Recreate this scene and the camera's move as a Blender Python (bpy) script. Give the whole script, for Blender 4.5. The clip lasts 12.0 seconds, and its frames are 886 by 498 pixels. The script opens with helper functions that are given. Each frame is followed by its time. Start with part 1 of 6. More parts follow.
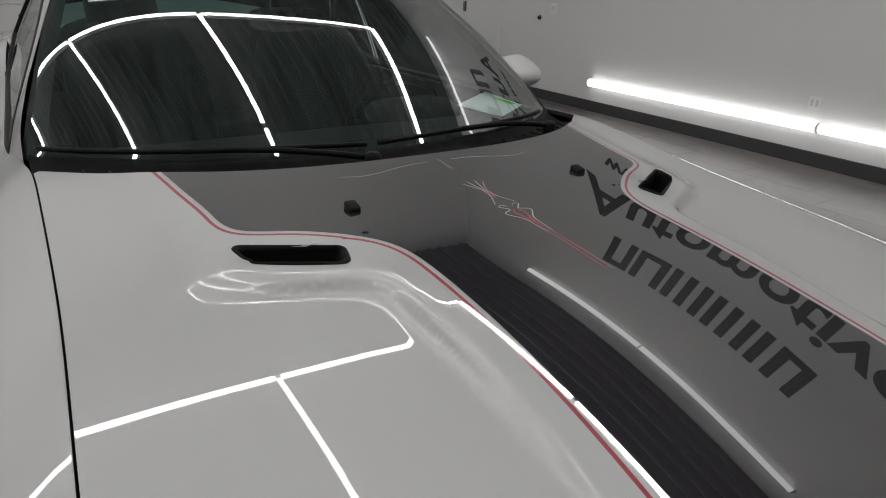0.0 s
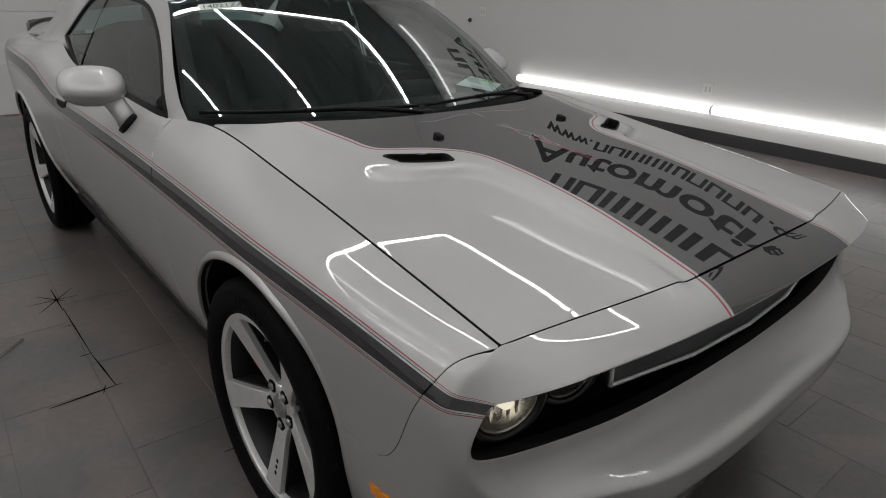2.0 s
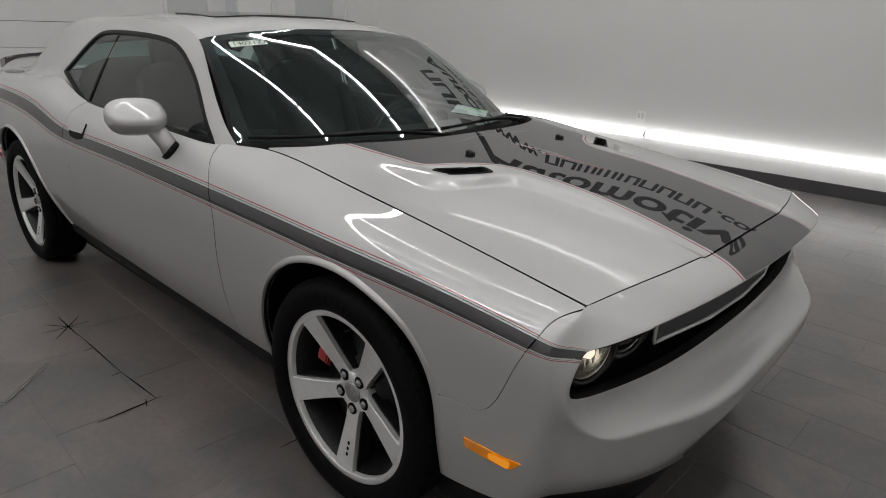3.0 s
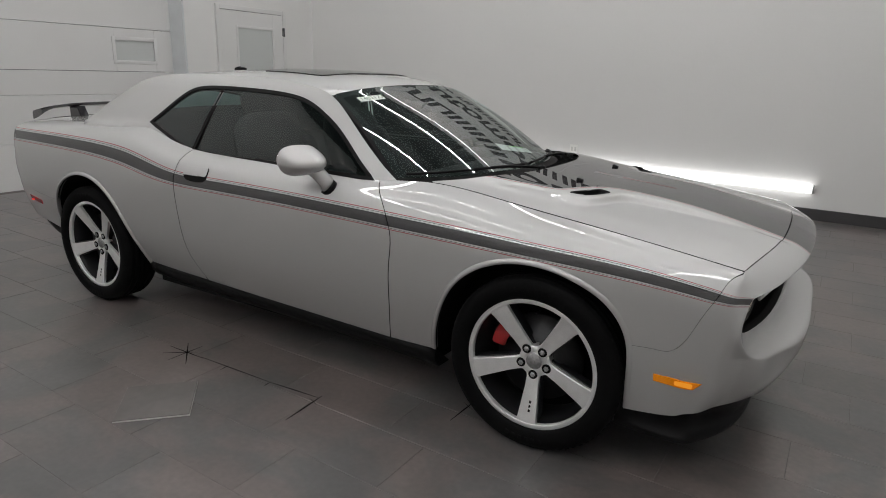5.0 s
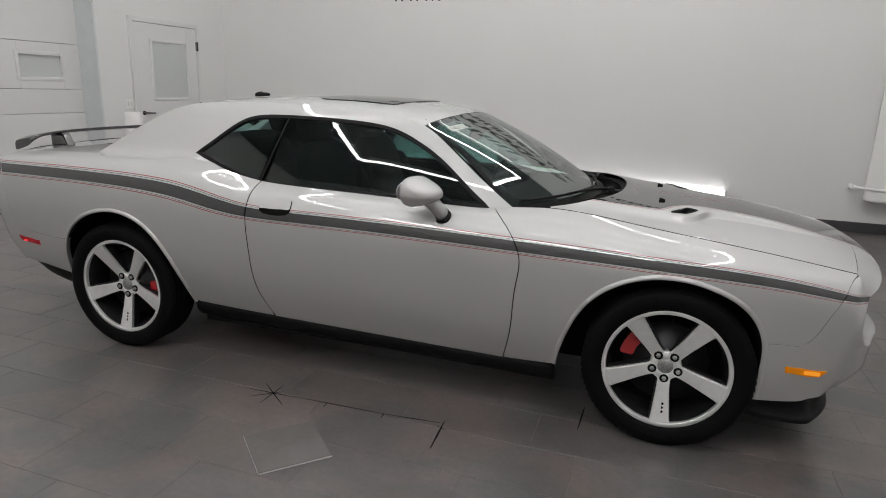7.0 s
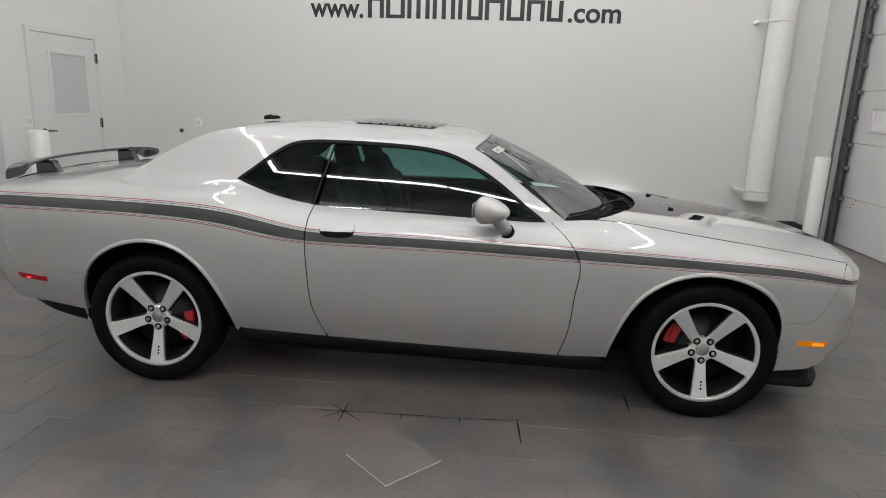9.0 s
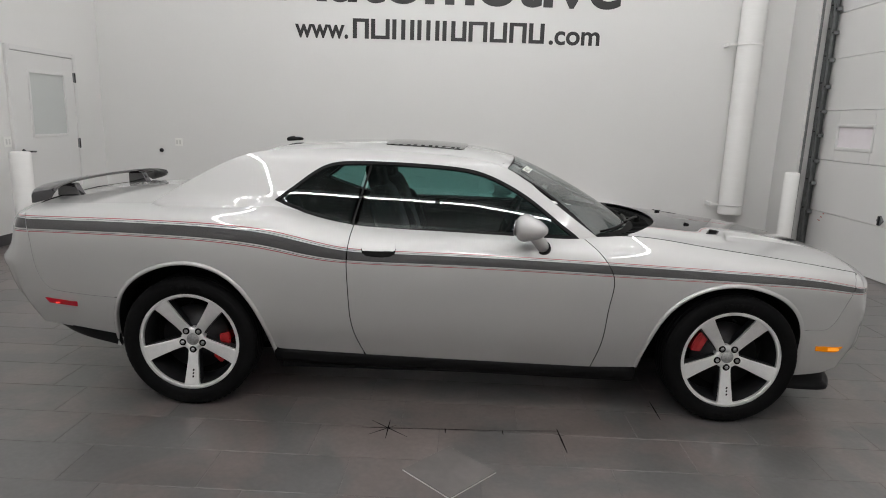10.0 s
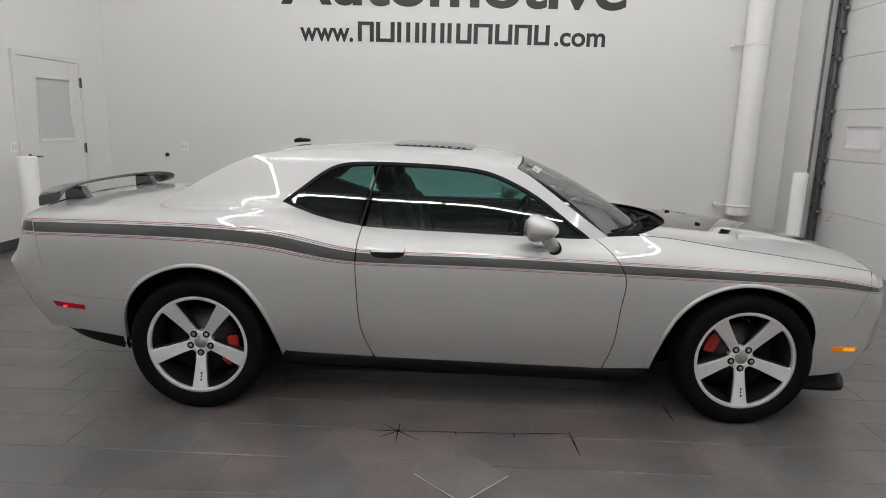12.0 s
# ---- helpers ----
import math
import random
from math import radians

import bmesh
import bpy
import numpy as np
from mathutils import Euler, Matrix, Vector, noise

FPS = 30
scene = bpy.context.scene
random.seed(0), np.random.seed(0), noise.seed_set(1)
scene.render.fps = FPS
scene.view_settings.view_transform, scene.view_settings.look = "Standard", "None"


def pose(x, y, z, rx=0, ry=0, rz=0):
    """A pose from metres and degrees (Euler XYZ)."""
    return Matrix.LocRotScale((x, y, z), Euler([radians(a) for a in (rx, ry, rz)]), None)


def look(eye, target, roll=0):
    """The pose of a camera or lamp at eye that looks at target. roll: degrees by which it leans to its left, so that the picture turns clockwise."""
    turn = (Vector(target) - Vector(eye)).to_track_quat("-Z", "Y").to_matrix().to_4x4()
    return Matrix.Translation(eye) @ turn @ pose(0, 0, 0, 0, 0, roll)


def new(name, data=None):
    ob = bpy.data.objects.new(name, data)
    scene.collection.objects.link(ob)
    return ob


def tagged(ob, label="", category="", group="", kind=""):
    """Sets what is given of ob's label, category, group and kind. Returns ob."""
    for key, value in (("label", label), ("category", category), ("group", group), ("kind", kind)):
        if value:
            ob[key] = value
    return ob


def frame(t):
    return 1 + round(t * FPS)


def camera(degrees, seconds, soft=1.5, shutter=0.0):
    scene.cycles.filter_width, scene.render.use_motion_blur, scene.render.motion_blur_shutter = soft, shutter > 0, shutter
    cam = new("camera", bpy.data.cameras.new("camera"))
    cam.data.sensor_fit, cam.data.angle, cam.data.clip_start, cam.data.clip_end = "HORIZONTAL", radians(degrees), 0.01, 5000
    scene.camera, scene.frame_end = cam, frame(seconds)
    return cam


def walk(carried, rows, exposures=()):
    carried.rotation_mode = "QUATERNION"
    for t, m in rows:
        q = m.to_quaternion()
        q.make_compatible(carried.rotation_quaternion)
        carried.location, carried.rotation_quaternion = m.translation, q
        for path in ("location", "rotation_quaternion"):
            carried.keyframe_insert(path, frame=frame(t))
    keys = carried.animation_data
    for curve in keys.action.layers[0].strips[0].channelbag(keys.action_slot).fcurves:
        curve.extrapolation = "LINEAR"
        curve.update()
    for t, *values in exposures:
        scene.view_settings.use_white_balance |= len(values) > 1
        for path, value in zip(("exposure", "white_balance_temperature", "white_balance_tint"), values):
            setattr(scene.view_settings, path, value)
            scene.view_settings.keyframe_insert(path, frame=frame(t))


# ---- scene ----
cam = camera(70.8, 12.0, 1.0)
PATH = [
    (0, (2.378, -0.725, 1.38), (0.84, 0.288, 0.6), 1.9),
    (0.5, (2.454, -0.826, 1.393), (0.94, 0.181, 0.56), 1.8),
    (1, (2.603, -1.006, 1.436), (1.1, 0.011, 0.595), 1.8),
    (1.5, (2.723, -1.246, 1.443), (1.276, -0.143, 0.613), 1.7),
    (2, (2.788, -1.454, 1.399), (1.392, -0.243, 0.635), 1.8),
    (2.5, (2.771, -1.654, 1.374), (1.437, -0.342, 0.666), 1.7),
    (3, (2.759, -1.904, 1.402), (1.492, -0.507, 0.737), 1.8),
    (3.5, (2.756, -2.212, 1.435), (1.551, -0.746, 0.805), 2.0),
    (5.3, (2.189, -3.105, 1.471), (1.252, -1.422, 0.932), 1.9),
    (5.5, (2.108, -3.146, 1.482), (1.203, -1.445, 0.946), 2.1),
    (6, (1.82, -3.242, 1.49), (1.016, -1.486, 0.972), 2.0),
    (6.5, (1.54, -3.428, 1.505), (0.846, -1.623, 0.994), 1.9),
    (7, (1.278, -3.595, 1.521), (0.701, -1.747, 1.019), 1.9),
    (7.2, (1.163, -3.69, 1.513), (0.651, -1.819, 1.026), 2.5),
    (8.8, (0.432, -4.019, 1.582), (0.244, -2.085, 1.109), 1.7),
    (9, (0.328, -4.016, 1.577), (0.187, -2.075, 1.116), 2.0),
    (9.5, (0.09, -4.052, 1.589), (0.032, -2.098, 1.168), 1.9),
    (10, (-0.104, -4.125, 1.59), (-0.108, -2.167, 1.185), 1.9),
    (10.5, (-0.186, -4.098, 1.589), (-0.168, -2.139, 1.188), 1.7),
    (11, (-0.171, -4.064, 1.578), (-0.165, -2.104, 1.181), 1.6),
    (11.5, (-0.153, -4.078, 1.564), (-0.17, -2.117, 1.169), 1.5),
    (12, (-0.131, -4.097, 1.566), (-0.149, -2.136, 1.173), 1.5),
]
walk(cam, [(t, look(eye, target, roll)) for t, eye, target, roll in PATH],
     exposures=[(0.0, -1.02), (0.5, -1.28), (1.5, -1.24), (2.5, -0.82), (3.5, -0.74), (5.5, -0.54), (10.5, -0.22), (12.0, -0.25)])

# ---- world and lamps ----
ROOM = Matrix.Rotation(radians(-1.58), 4, "Z")
world = bpy.data.worlds.new("world")
world.use_nodes = True
scene.world = world
world.node_tree.nodes["Background"].inputs[0].default_value = (0.5, 0.52, 0.55, 1)
world.node_tree.nodes["Background"].inputs[1].default_value = 0.05
scene.view_settings.exposure = 0.0
TUBE_GLOW = 48.0
CEILING = 6.3


# ---- materials ----
def mat(name, color, rough=0.5, metal=0.0, coat=0.0, coat_rough=0.03, spec=0.5):
    m = bpy.data.materials.new(name)
    m.use_nodes = True
    b = m.node_tree.nodes["Principled BSDF"]
    b.inputs["Base Color"].default_value = (*color, 1)
    b.inputs["Roughness"].default_value = rough
    b.inputs["Metallic"].default_value = metal
    b.inputs["Coat Weight"].default_value = coat
    b.inputs["Coat Roughness"].default_value = coat_rough
    b.inputs["Specular IOR Level"].default_value = spec
    return m


def grain(m, scale, amount, scale2=0.0, amount2=0.0, rough=0.0, bump=0.0, bump_scale=60.0, stretch=(1, 1, 1), random=0.0, world=False):
    """Two sizes of noise on the base colour, noise on the roughness, and a fine bump."""
    nt = m.node_tree
    b = nt.nodes["Principled BSDF"]
    co = nt.nodes.new("ShaderNodeTexCoord")
    mp = nt.nodes.new("ShaderNodeMapping")
    mp.inputs["Scale"].default_value = stretch
    nt.links.new(nt.nodes.new("ShaderNodeNewGeometry").outputs["Position"] if world else co.outputs["Object"], mp.inputs[0])
    base = tuple(b.inputs["Base Color"].default_value)
    last = None
    for s, a in ((scale, amount), (scale2, amount2)):
        if not a:
            continue
        n = nt.nodes.new("ShaderNodeTexNoise")
        n.inputs["Scale"].default_value = s
        n.inputs["Detail"].default_value = 6
        nt.links.new(mp.outputs[0], n.inputs["Vector"])
        mr = nt.nodes.new("ShaderNodeMapRange")
        mr.inputs["From Min"].default_value, mr.inputs["From Max"].default_value = 0.2, 0.8
        mr.inputs["To Min"].default_value, mr.inputs["To Max"].default_value = 1 - a, 1 + a
        nt.links.new(n.outputs[0], mr.inputs["Value"])
        if last is None:
            last = mr.outputs[0]
            if rough:
                rr = nt.nodes.new("ShaderNodeMapRange")
                r0 = b.inputs["Roughness"].default_value
                rr.inputs["To Min"].default_value, rr.inputs["To Max"].default_value = max(r0 - rough, 0.02), r0 + rough
                nt.links.new(n.outputs[0], rr.inputs["Value"])
                nt.links.new(rr.outputs[0], b.inputs["Roughness"])
        else:
            mu = nt.nodes.new("ShaderNodeMath")
            mu.operation = "MULTIPLY"
            nt.links.new(last, mu.inputs[0])
            nt.links.new(mr.outputs[0], mu.inputs[1])
            last = mu.outputs[0]
    if random:
        oi = nt.nodes.new("ShaderNodeObjectInfo")
        mr = nt.nodes.new("ShaderNodeMapRange")
        mr.inputs["To Min"].default_value, mr.inputs["To Max"].default_value = 1 - random, 1 + random
        nt.links.new(oi.outputs["Random"], mr.inputs["Value"])
        mu = nt.nodes.new("ShaderNodeMath")
        mu.operation = "MULTIPLY"
        if last is not None:
            nt.links.new(last, mu.inputs[0])
        else:
            mu.inputs[0].default_value = 1
        nt.links.new(mr.outputs[0], mu.inputs[1])
        last = mu.outputs[0]
    if last is not None:
        vm = nt.nodes.new("ShaderNodeVectorMath")
        vm.operation = "SCALE"
        vm.inputs[0].default_value = base[:3]
        nt.links.new(last, vm.inputs["Scale"])
        nt.links.new(vm.outputs[0], b.inputs["Base Color"])
    if bump:
        n = nt.nodes.new("ShaderNodeTexNoise")
        n.inputs["Scale"].default_value = bump_scale
        n.inputs["Detail"].default_value = 4
        nt.links.new(mp.outputs[0], n.inputs["Vector"])
        bp = nt.nodes.new("ShaderNodeBump")
        bp.inputs["Strength"].default_value = 1.0
        bp.inputs["Distance"].default_value = bump
        nt.links.new(n.outputs[0], bp.inputs["Height"])
        nt.links.new(bp.outputs[0], b.inputs["Normal"])
    return m


def mottle(m, other, scale):
    """Clouds of a second tone in the base colour that grain() has set up."""
    nt = m.node_tree
    vm = [n for n in nt.nodes if n.bl_idname == "ShaderNodeVectorMath"][0]
    n = nt.nodes.new("ShaderNodeTexNoise")
    n.inputs["Scale"].default_value = scale
    n.inputs["Detail"].default_value = 4
    n.inputs["Roughness"].default_value = 0.6
    n.inputs["Distortion"].default_value = 0.8
    nt.links.new(nt.nodes.new("ShaderNodeNewGeometry").outputs["Position"], n.inputs["Vector"])
    mr = nt.nodes.new("ShaderNodeMapRange")
    mr.interpolation_type = "SMOOTHSTEP"
    mr.inputs["From Min"].default_value, mr.inputs["From Max"].default_value = 0.40, 0.60
    nt.links.new(n.outputs[0], mr.inputs["Value"])
    mx = nt.nodes.new("ShaderNodeMix")
    mx.data_type = "VECTOR"
    nt.links.new(mr.outputs[0], mx.inputs["Factor"])
    for s_ in mx.inputs:
        if s_.type == "VECTOR" and s_.name in ("A", "B"):
            s_.default_value = other[0] if s_.name == "A" else other[1]
    out = [o_ for o_ in mx.outputs if o_.type == "VECTOR"][0]
    nt.links.new(out, vm.inputs[0])
    return m


def glow(name, color, strength):
    m = bpy.data.materials.new(name)
    m.use_nodes = True
    nt = m.node_tree
    nt.nodes.clear()
    e = nt.nodes.new("ShaderNodeEmission")
    e.inputs[0].default_value = (*color, 1)
    e.inputs[1].default_value = strength
    o = nt.nodes.new("ShaderNodeOutputMaterial")
    nt.links.new(e.outputs[0], o.inputs[0])
    return m


def glass(name, tint, rough=0.0, dust_glare=0.0, ior=1.9):
    """Thin tinted pane: see-through in the tint's colour, with gloss by Fresnel."""
    m = bpy.data.materials.new(name)
    m.use_nodes = True
    nt = m.node_tree
    nt.nodes.clear()
    t = nt.nodes.new("ShaderNodeBsdfTransparent")
    t.inputs[0].default_value = (*tint, 1)
    g = nt.nodes.new("ShaderNodeBsdfGlossy")
    g.inputs["Roughness"].default_value = rough
    f = nt.nodes.new("ShaderNodeFresnel")
    f.inputs[0].default_value = ior
    x = nt.nodes.new("ShaderNodeMixShader")
    o = nt.nodes.new("ShaderNodeOutputMaterial")
    nt.links.new(f.outputs[0], x.inputs[0])
    nt.links.new(t.outputs[0], x.inputs[1])
    nt.links.new(g.outputs[0], x.inputs[2])
    if dust_glare:
        # a thin film of dust with wiping marks; its teal tone also paints glare
        co = nt.nodes.new("ShaderNodeTexCoord")
        mp = nt.nodes.new("ShaderNodeMapping")
        mp.inputs["Scale"].default_value = (3, 40, 3)
        n = nt.nodes.new("ShaderNodeTexNoise")
        n.inputs["Scale"].default_value = 1.0
        n.inputs["Detail"].default_value = 5
        mr = nt.nodes.new("ShaderNodeMapRange")
        mr.inputs["From Min"].default_value, mr.inputs["From Max"].default_value = 0.35, 0.7
        mr.inputs["To Min"].default_value, mr.inputs["To Max"].default_value = dust_glare * 0.6, dust_glare * 1.7
        d = nt.nodes.new("ShaderNodeBsdfDiffuse")
        d.inputs[0].default_value = (0.50, 0.63, 0.60, 1)
        y = nt.nodes.new("ShaderNodeMixShader")
        nt.links.new(co.outputs["Object"], mp.inputs[0])
        nt.links.new(mp.outputs[0], n.inputs["Vector"])
        nt.links.new(n.outputs[0], mr.inputs["Value"])
        nt.links.new(mr.outputs[0], y.inputs[0])
        nt.links.new(x.outputs[0], y.inputs[1])
        nt.links.new(d.outputs[0], y.inputs[2])
        x = y
    nt.links.new(x.outputs[0], o.inputs[0])
    return m


PAINT = grain(mat("silver_paint", (0.535, 0.535, 0.53), 0.57, 0.76, 1.0, 0.002), 1500, 0.06, 3, 0.015)
PAINT.node_tree.nodes["Principled BSDF"].inputs["Coat IOR"].default_value = 1.55
GRAPHITE = grain(mat("graphite_decal", (0.024, 0.0225, 0.0255), 0.6, 0.0, 1.0, 0.0, spec=0.0), 800, 0.06)
GRAPHITE.node_tree.nodes["Principled BSDF"].inputs["Coat IOR"].default_value = 1.9
RED = mat("red_pinstripe", (0.33, 0.03, 0.05), 0.4, 0, 1.0)
PIN = mat("pale_pinstripe", (0.42, 0.42, 0.42), 0.4, 0.3, 1.0)
BLACK = grain(mat("black_plastic", (0.005, 0.005, 0.0054), 0.5), 200, 0.2, bump=0.0003, bump_scale=900)
BLACK.node_tree.nodes["Principled BSDF"].inputs["Specular IOR Level"].default_value = 0.14
# black on the turned-in flanges paints shade into the gaps between panels
FLANGE_SHADE = mat("panel_gap_shade", (0.01, 0.01, 0.01), 0.8, spec=0.1)
SUNROOF = mat("dark_roof_glass", (0.012, 0.013, 0.013), 0.03)
GLOSS_BLACK = mat("black_trim", (0.005, 0.005, 0.0055), 0.45, spec=0.15)
GRILLE_BLACK = mat("dull_black_grille", (0.004, 0.004, 0.004), 0.6, spec=0.1)
RUBBER = grain(mat("tyre_rubber", (0.0045, 0.0045, 0.0047), 0.65, spec=0.06), 60, 0.25, 8, 0.2)
ALLOY = grain(mat("machined_alloy", (0.78, 0.78, 0.775), 0.40, 0.65), 40, 0.05, 420, 0.07, rough=0.06)
DARK_METAL = mat("painted_rim_pocket", (0.010, 0.010, 0.011), 0.35, spec=0.3)
STEEL = grain(mat("brake_steel", (0.035, 0.035, 0.037), 0.42, 0.8), 60, 0.15)
CALIPER = mat("red_caliper", (0.36, 0.010, 0.013), 0.25, 0, 0.6)
CHROME = mat("chrome", (0.75, 0.75, 0.76), 0.08, 1.0)
AMBER = mat("amber_lens", (1.0, 0.31, 0.0), 0.12, 0, 0.5)
RED_LENS = mat("red_lens", (0.35, 0.0, 0.01), 0.12, 0, 0.5)
LAMP_GLASS = glass("lamp_glass", (0.92, 0.93, 0.93))
WINDSHIELD = glass("windscreen_glass", (0.60, 0.80, 0.76), dust_glare=0.03, ior=2.8)
TINTED = glass("tinted_glass", (0.33, 0.53, 0.505), dust_glare=0.012, ior=1.65)
CABIN = grain(mat("dark_cabin_trim", (0.007, 0.007, 0.0075), 0.7, spec=0.2), 40, 0.2)
WALL = grain(mat("white_wall_paint", (0.67, 0.667, 0.655), 0.55), 1.2, 0.012, 90, 0.012, bump=0.0006, bump_scale=180)
DOOR_WHITE = grain(mat("white_door_paint", (0.64, 0.637, 0.628), 0.4), 2, 0.015, 60, 0.01)
TILE = grain(mat("grey_porcelain_tile", (0.092, 0.084, 0.0815), 0.32, spec=0.95), 4.5, 0.22, 38, 0.16, rough=0.05, random=0.08, world=True)
mottle(TILE, ((0.132, 0.110, 0.104), (0.092, 0.089, 0.088)), 1.6)
GROUT = mat("grey_grout", (0.15, 0.14, 0.135), 0.8)
SKIRT = grain(mat("dark_skirting", (0.045, 0.043, 0.045), 0.45), 4, 0.15)
CEIL = grain(mat("dark_ceiling_paint", (0.02, 0.02, 0.022), 0.7), 2, 0.2)
RIB = grain(mat("grey_deck_rib", (0.045, 0.045, 0.048), 0.5), 5, 0.2)
TUBE = glow("lamp_tube", (1.0, 0.99, 0.985), TUBE_GLOW)
LETTER = mat("black_letter", (0.012, 0.012, 0.012), 0.4)
GALV = grain(mat("galvanised_steel", (0.22, 0.23, 0.23), 0.4, 0.9), 12, 0.3)
FROST = mat("frosted_pane", (0.50, 0.52, 0.51), 0.35)


# ---- mesh helpers ----
def mesh_from(name, verts, faces, normals=None, smooth=True):
    me = bpy.data.meshes.new(name)
    me.from_pydata([tuple(v) for v in verts], [], faces)
    me.update()
    if smooth:
        me.polygons.foreach_set("use_smooth", np.ones(len(me.polygons), dtype=bool))
    if normals is not None:
        me.normals_split_custom_set_from_vertices([tuple(n) for n in normals])
    return me


def part(name, data, material, parent=None, label="", m=None):
    """One mesh object, from a bmesh or a mesh, under a thing or a part."""
    if isinstance(data, bmesh.types.BMesh):
        me = bpy.data.meshes.new(name)
        data.to_mesh(me)
        data.free()
        data = me
    if material is not None and not data.materials:
        data.materials.append(material)
        if data.get("flange"):
            data.materials.append(FLANGE_SHADE if material is PAINT else material)
    ob = new(name, data)
    if m is not None:
        ob.matrix_basis = m
    if parent is not None:
        ob.parent = parent
    return tagged(ob, label)


def parts(name, datas, material, parent=None, label=""):
    """The same part for each mesh of a list; returns the first."""
    return [part(name, d, material, parent, label) for d in datas][0]


def thing(name, label, category, group="", m=None, kind=""):
    e = new(name)
    e.empty_display_size = 0.1
    if m is not None:
        e.matrix_basis = m
    return tagged(e, label, category, group, kind)


def box(x0, x1, y0, y1, z0, z1, bevel=0.0, segments=2):
    bm = bmesh.new()
    bmesh.ops.create_cube(bm, size=1)
    for v in bm.verts:
        v.co = Vector(((x0 + x1) / 2 + v.co.x * (x1 - x0), (y0 + y1) / 2 + v.co.y * (y1 - y0), (z0 + z1) / 2 + v.co.z * (z1 - z0)))
    if bevel:
        bmesh.ops.bevel(bm, geom=bm.edges[:], offset=bevel, segments=segments, affect="EDGES", profile=0.5)
        if segments > 1:
            for f in bm.faces:
                f.smooth = f.calc_area() < 8 * bevel * max(x1 - x0, y1 - y0, z1 - z0)
    return bm


def lathe(profile, n=64, axis="y", closed=False, caps=False):
    """A profile of (radius, offset along the axis) turned round the axis."""
    bm = bmesh.new()
    rings = []
    for r, o in profile:
        ring = []
        for i in range(n):
            a = 2 * math.pi * i / n
            c, s = r * math.cos(a), r * math.sin(a)
            ring.append(bm.verts.new((c, o, s) if axis == "y" else (c, s, o) if axis == "z" else (o, c, s)))
        rings.append(ring)
    pairs = list(zip(rings, rings[1:])) + ([(rings[-1], rings[0])] if closed else [])
    for a, b in pairs:
        for i in range(n):
            bm.faces.new((a[i], a[(i + 1) % n], b[(i + 1) % n], b[i])).smooth = True
    if caps:
        for ring, r in ((rings[0], profile[0][0]), (rings[-1], profile[-1][0])):
            if r > 1e-4:
                bm.faces.new(ring)
    bmesh.ops.remove_doubles(bm, verts=bm.verts[:], dist=1e-5)
    bmesh.ops.recalc_face_normals(bm, faces=bm.faces[:])
    return bm


def tube(points, r, n=10):
    """A round bar along a line of points."""
    bm = bmesh.new()
    pts = [Vector(p) for p in points]
    rings = []
    for i, p in enumerate(pts):
        d = (pts[min(i + 1, len(pts) - 1)] - pts[max(i - 1, 0)]).normalized()
        a = d.cross(Vector((0, 0, 1)) if abs(d.z) < 0.9 else Vector((1, 0, 0))).normalized()
        b = d.cross(a)
        rr = r[i] if isinstance(r, (list, tuple)) else r
        rings.append([bm.verts.new(p + rr * (math.cos(2 * math.pi * k / n) * a + math.sin(2 * math.pi * k / n) * b)) for k in range(n)])
    for a, b in zip(rings, rings[1:]):
        for k in range(n):
            bm.faces.new((a[k], a[(k + 1) % n], b[(k + 1) % n], b[k])).smooth = True
    bm.faces.new(rings[0])
    bm.faces.new(rings[-1])
    bmesh.ops.recalc_face_normals(bm, faces=bm.faces[:])
    return bm


def prism(poly, y0, y1, bevel=0.0):
    """A flat outline in x and z, given thickness along y."""
    bm = bmesh.new()
    a = [bm.verts.new((x, y0, z)) for x, z in poly]
    b = [bm.verts.new((x, y1, z)) for x, z in poly]
    bm.faces.new(a)
    bm.faces.new(b[::-1])
    n = len(poly)
    for i in range(n):
        bm.faces.new((a[i], b[i], b[(i + 1) % n], a[(i + 1) % n]))
    bmesh.ops.recalc_face_normals(bm, faces=bm.faces[:])
    if bevel:
        bmesh.ops.bevel(bm, geom=bm.edges[:], offset=bevel, segments=2, affect="EDGES", profile=0.5)
    return bm


def pchip(xs, ys):
    """A smooth curve through points that never overshoots them."""
    xs, ys = np.asarray(xs, float), np.asarray(ys, float)
    h, d = np.diff(xs), np.diff(ys) / np.diff(xs)
    m = np.zeros(len(xs))
    for i in range(1, len(xs) - 1):
        if d[i - 1] * d[i] > 0:
            w1, w2 = 2 * h[i] + h[i - 1], h[i] + 2 * h[i - 1]
            m[i] = (w1 + w2) / (w1 / d[i - 1] + w2 / d[i])
    m[0], m[-1] = d[0], d[-1]

    def f(x):
        x = np.asarray(x, float)
        i = np.clip(np.searchsorted(xs, x) - 1, 0, len(xs) - 2)
        t = (x - xs[i]) / h[i]
        inside = (2 * t**3 - 3 * t**2 + 1) * ys[i] + (t**3 - 2 * t**2 + t) * h[i] * m[i] + (-2 * t**3 + 3 * t**2) * ys[i + 1] + (t**3 - t**2) * h[i] * m[i + 1]
        return np.where(t < 0, ys[0] + m[0] * (x - xs[0]), np.where(t > 1, ys[-1] + m[-1] * (x - xs[-1]), inside))
    return f


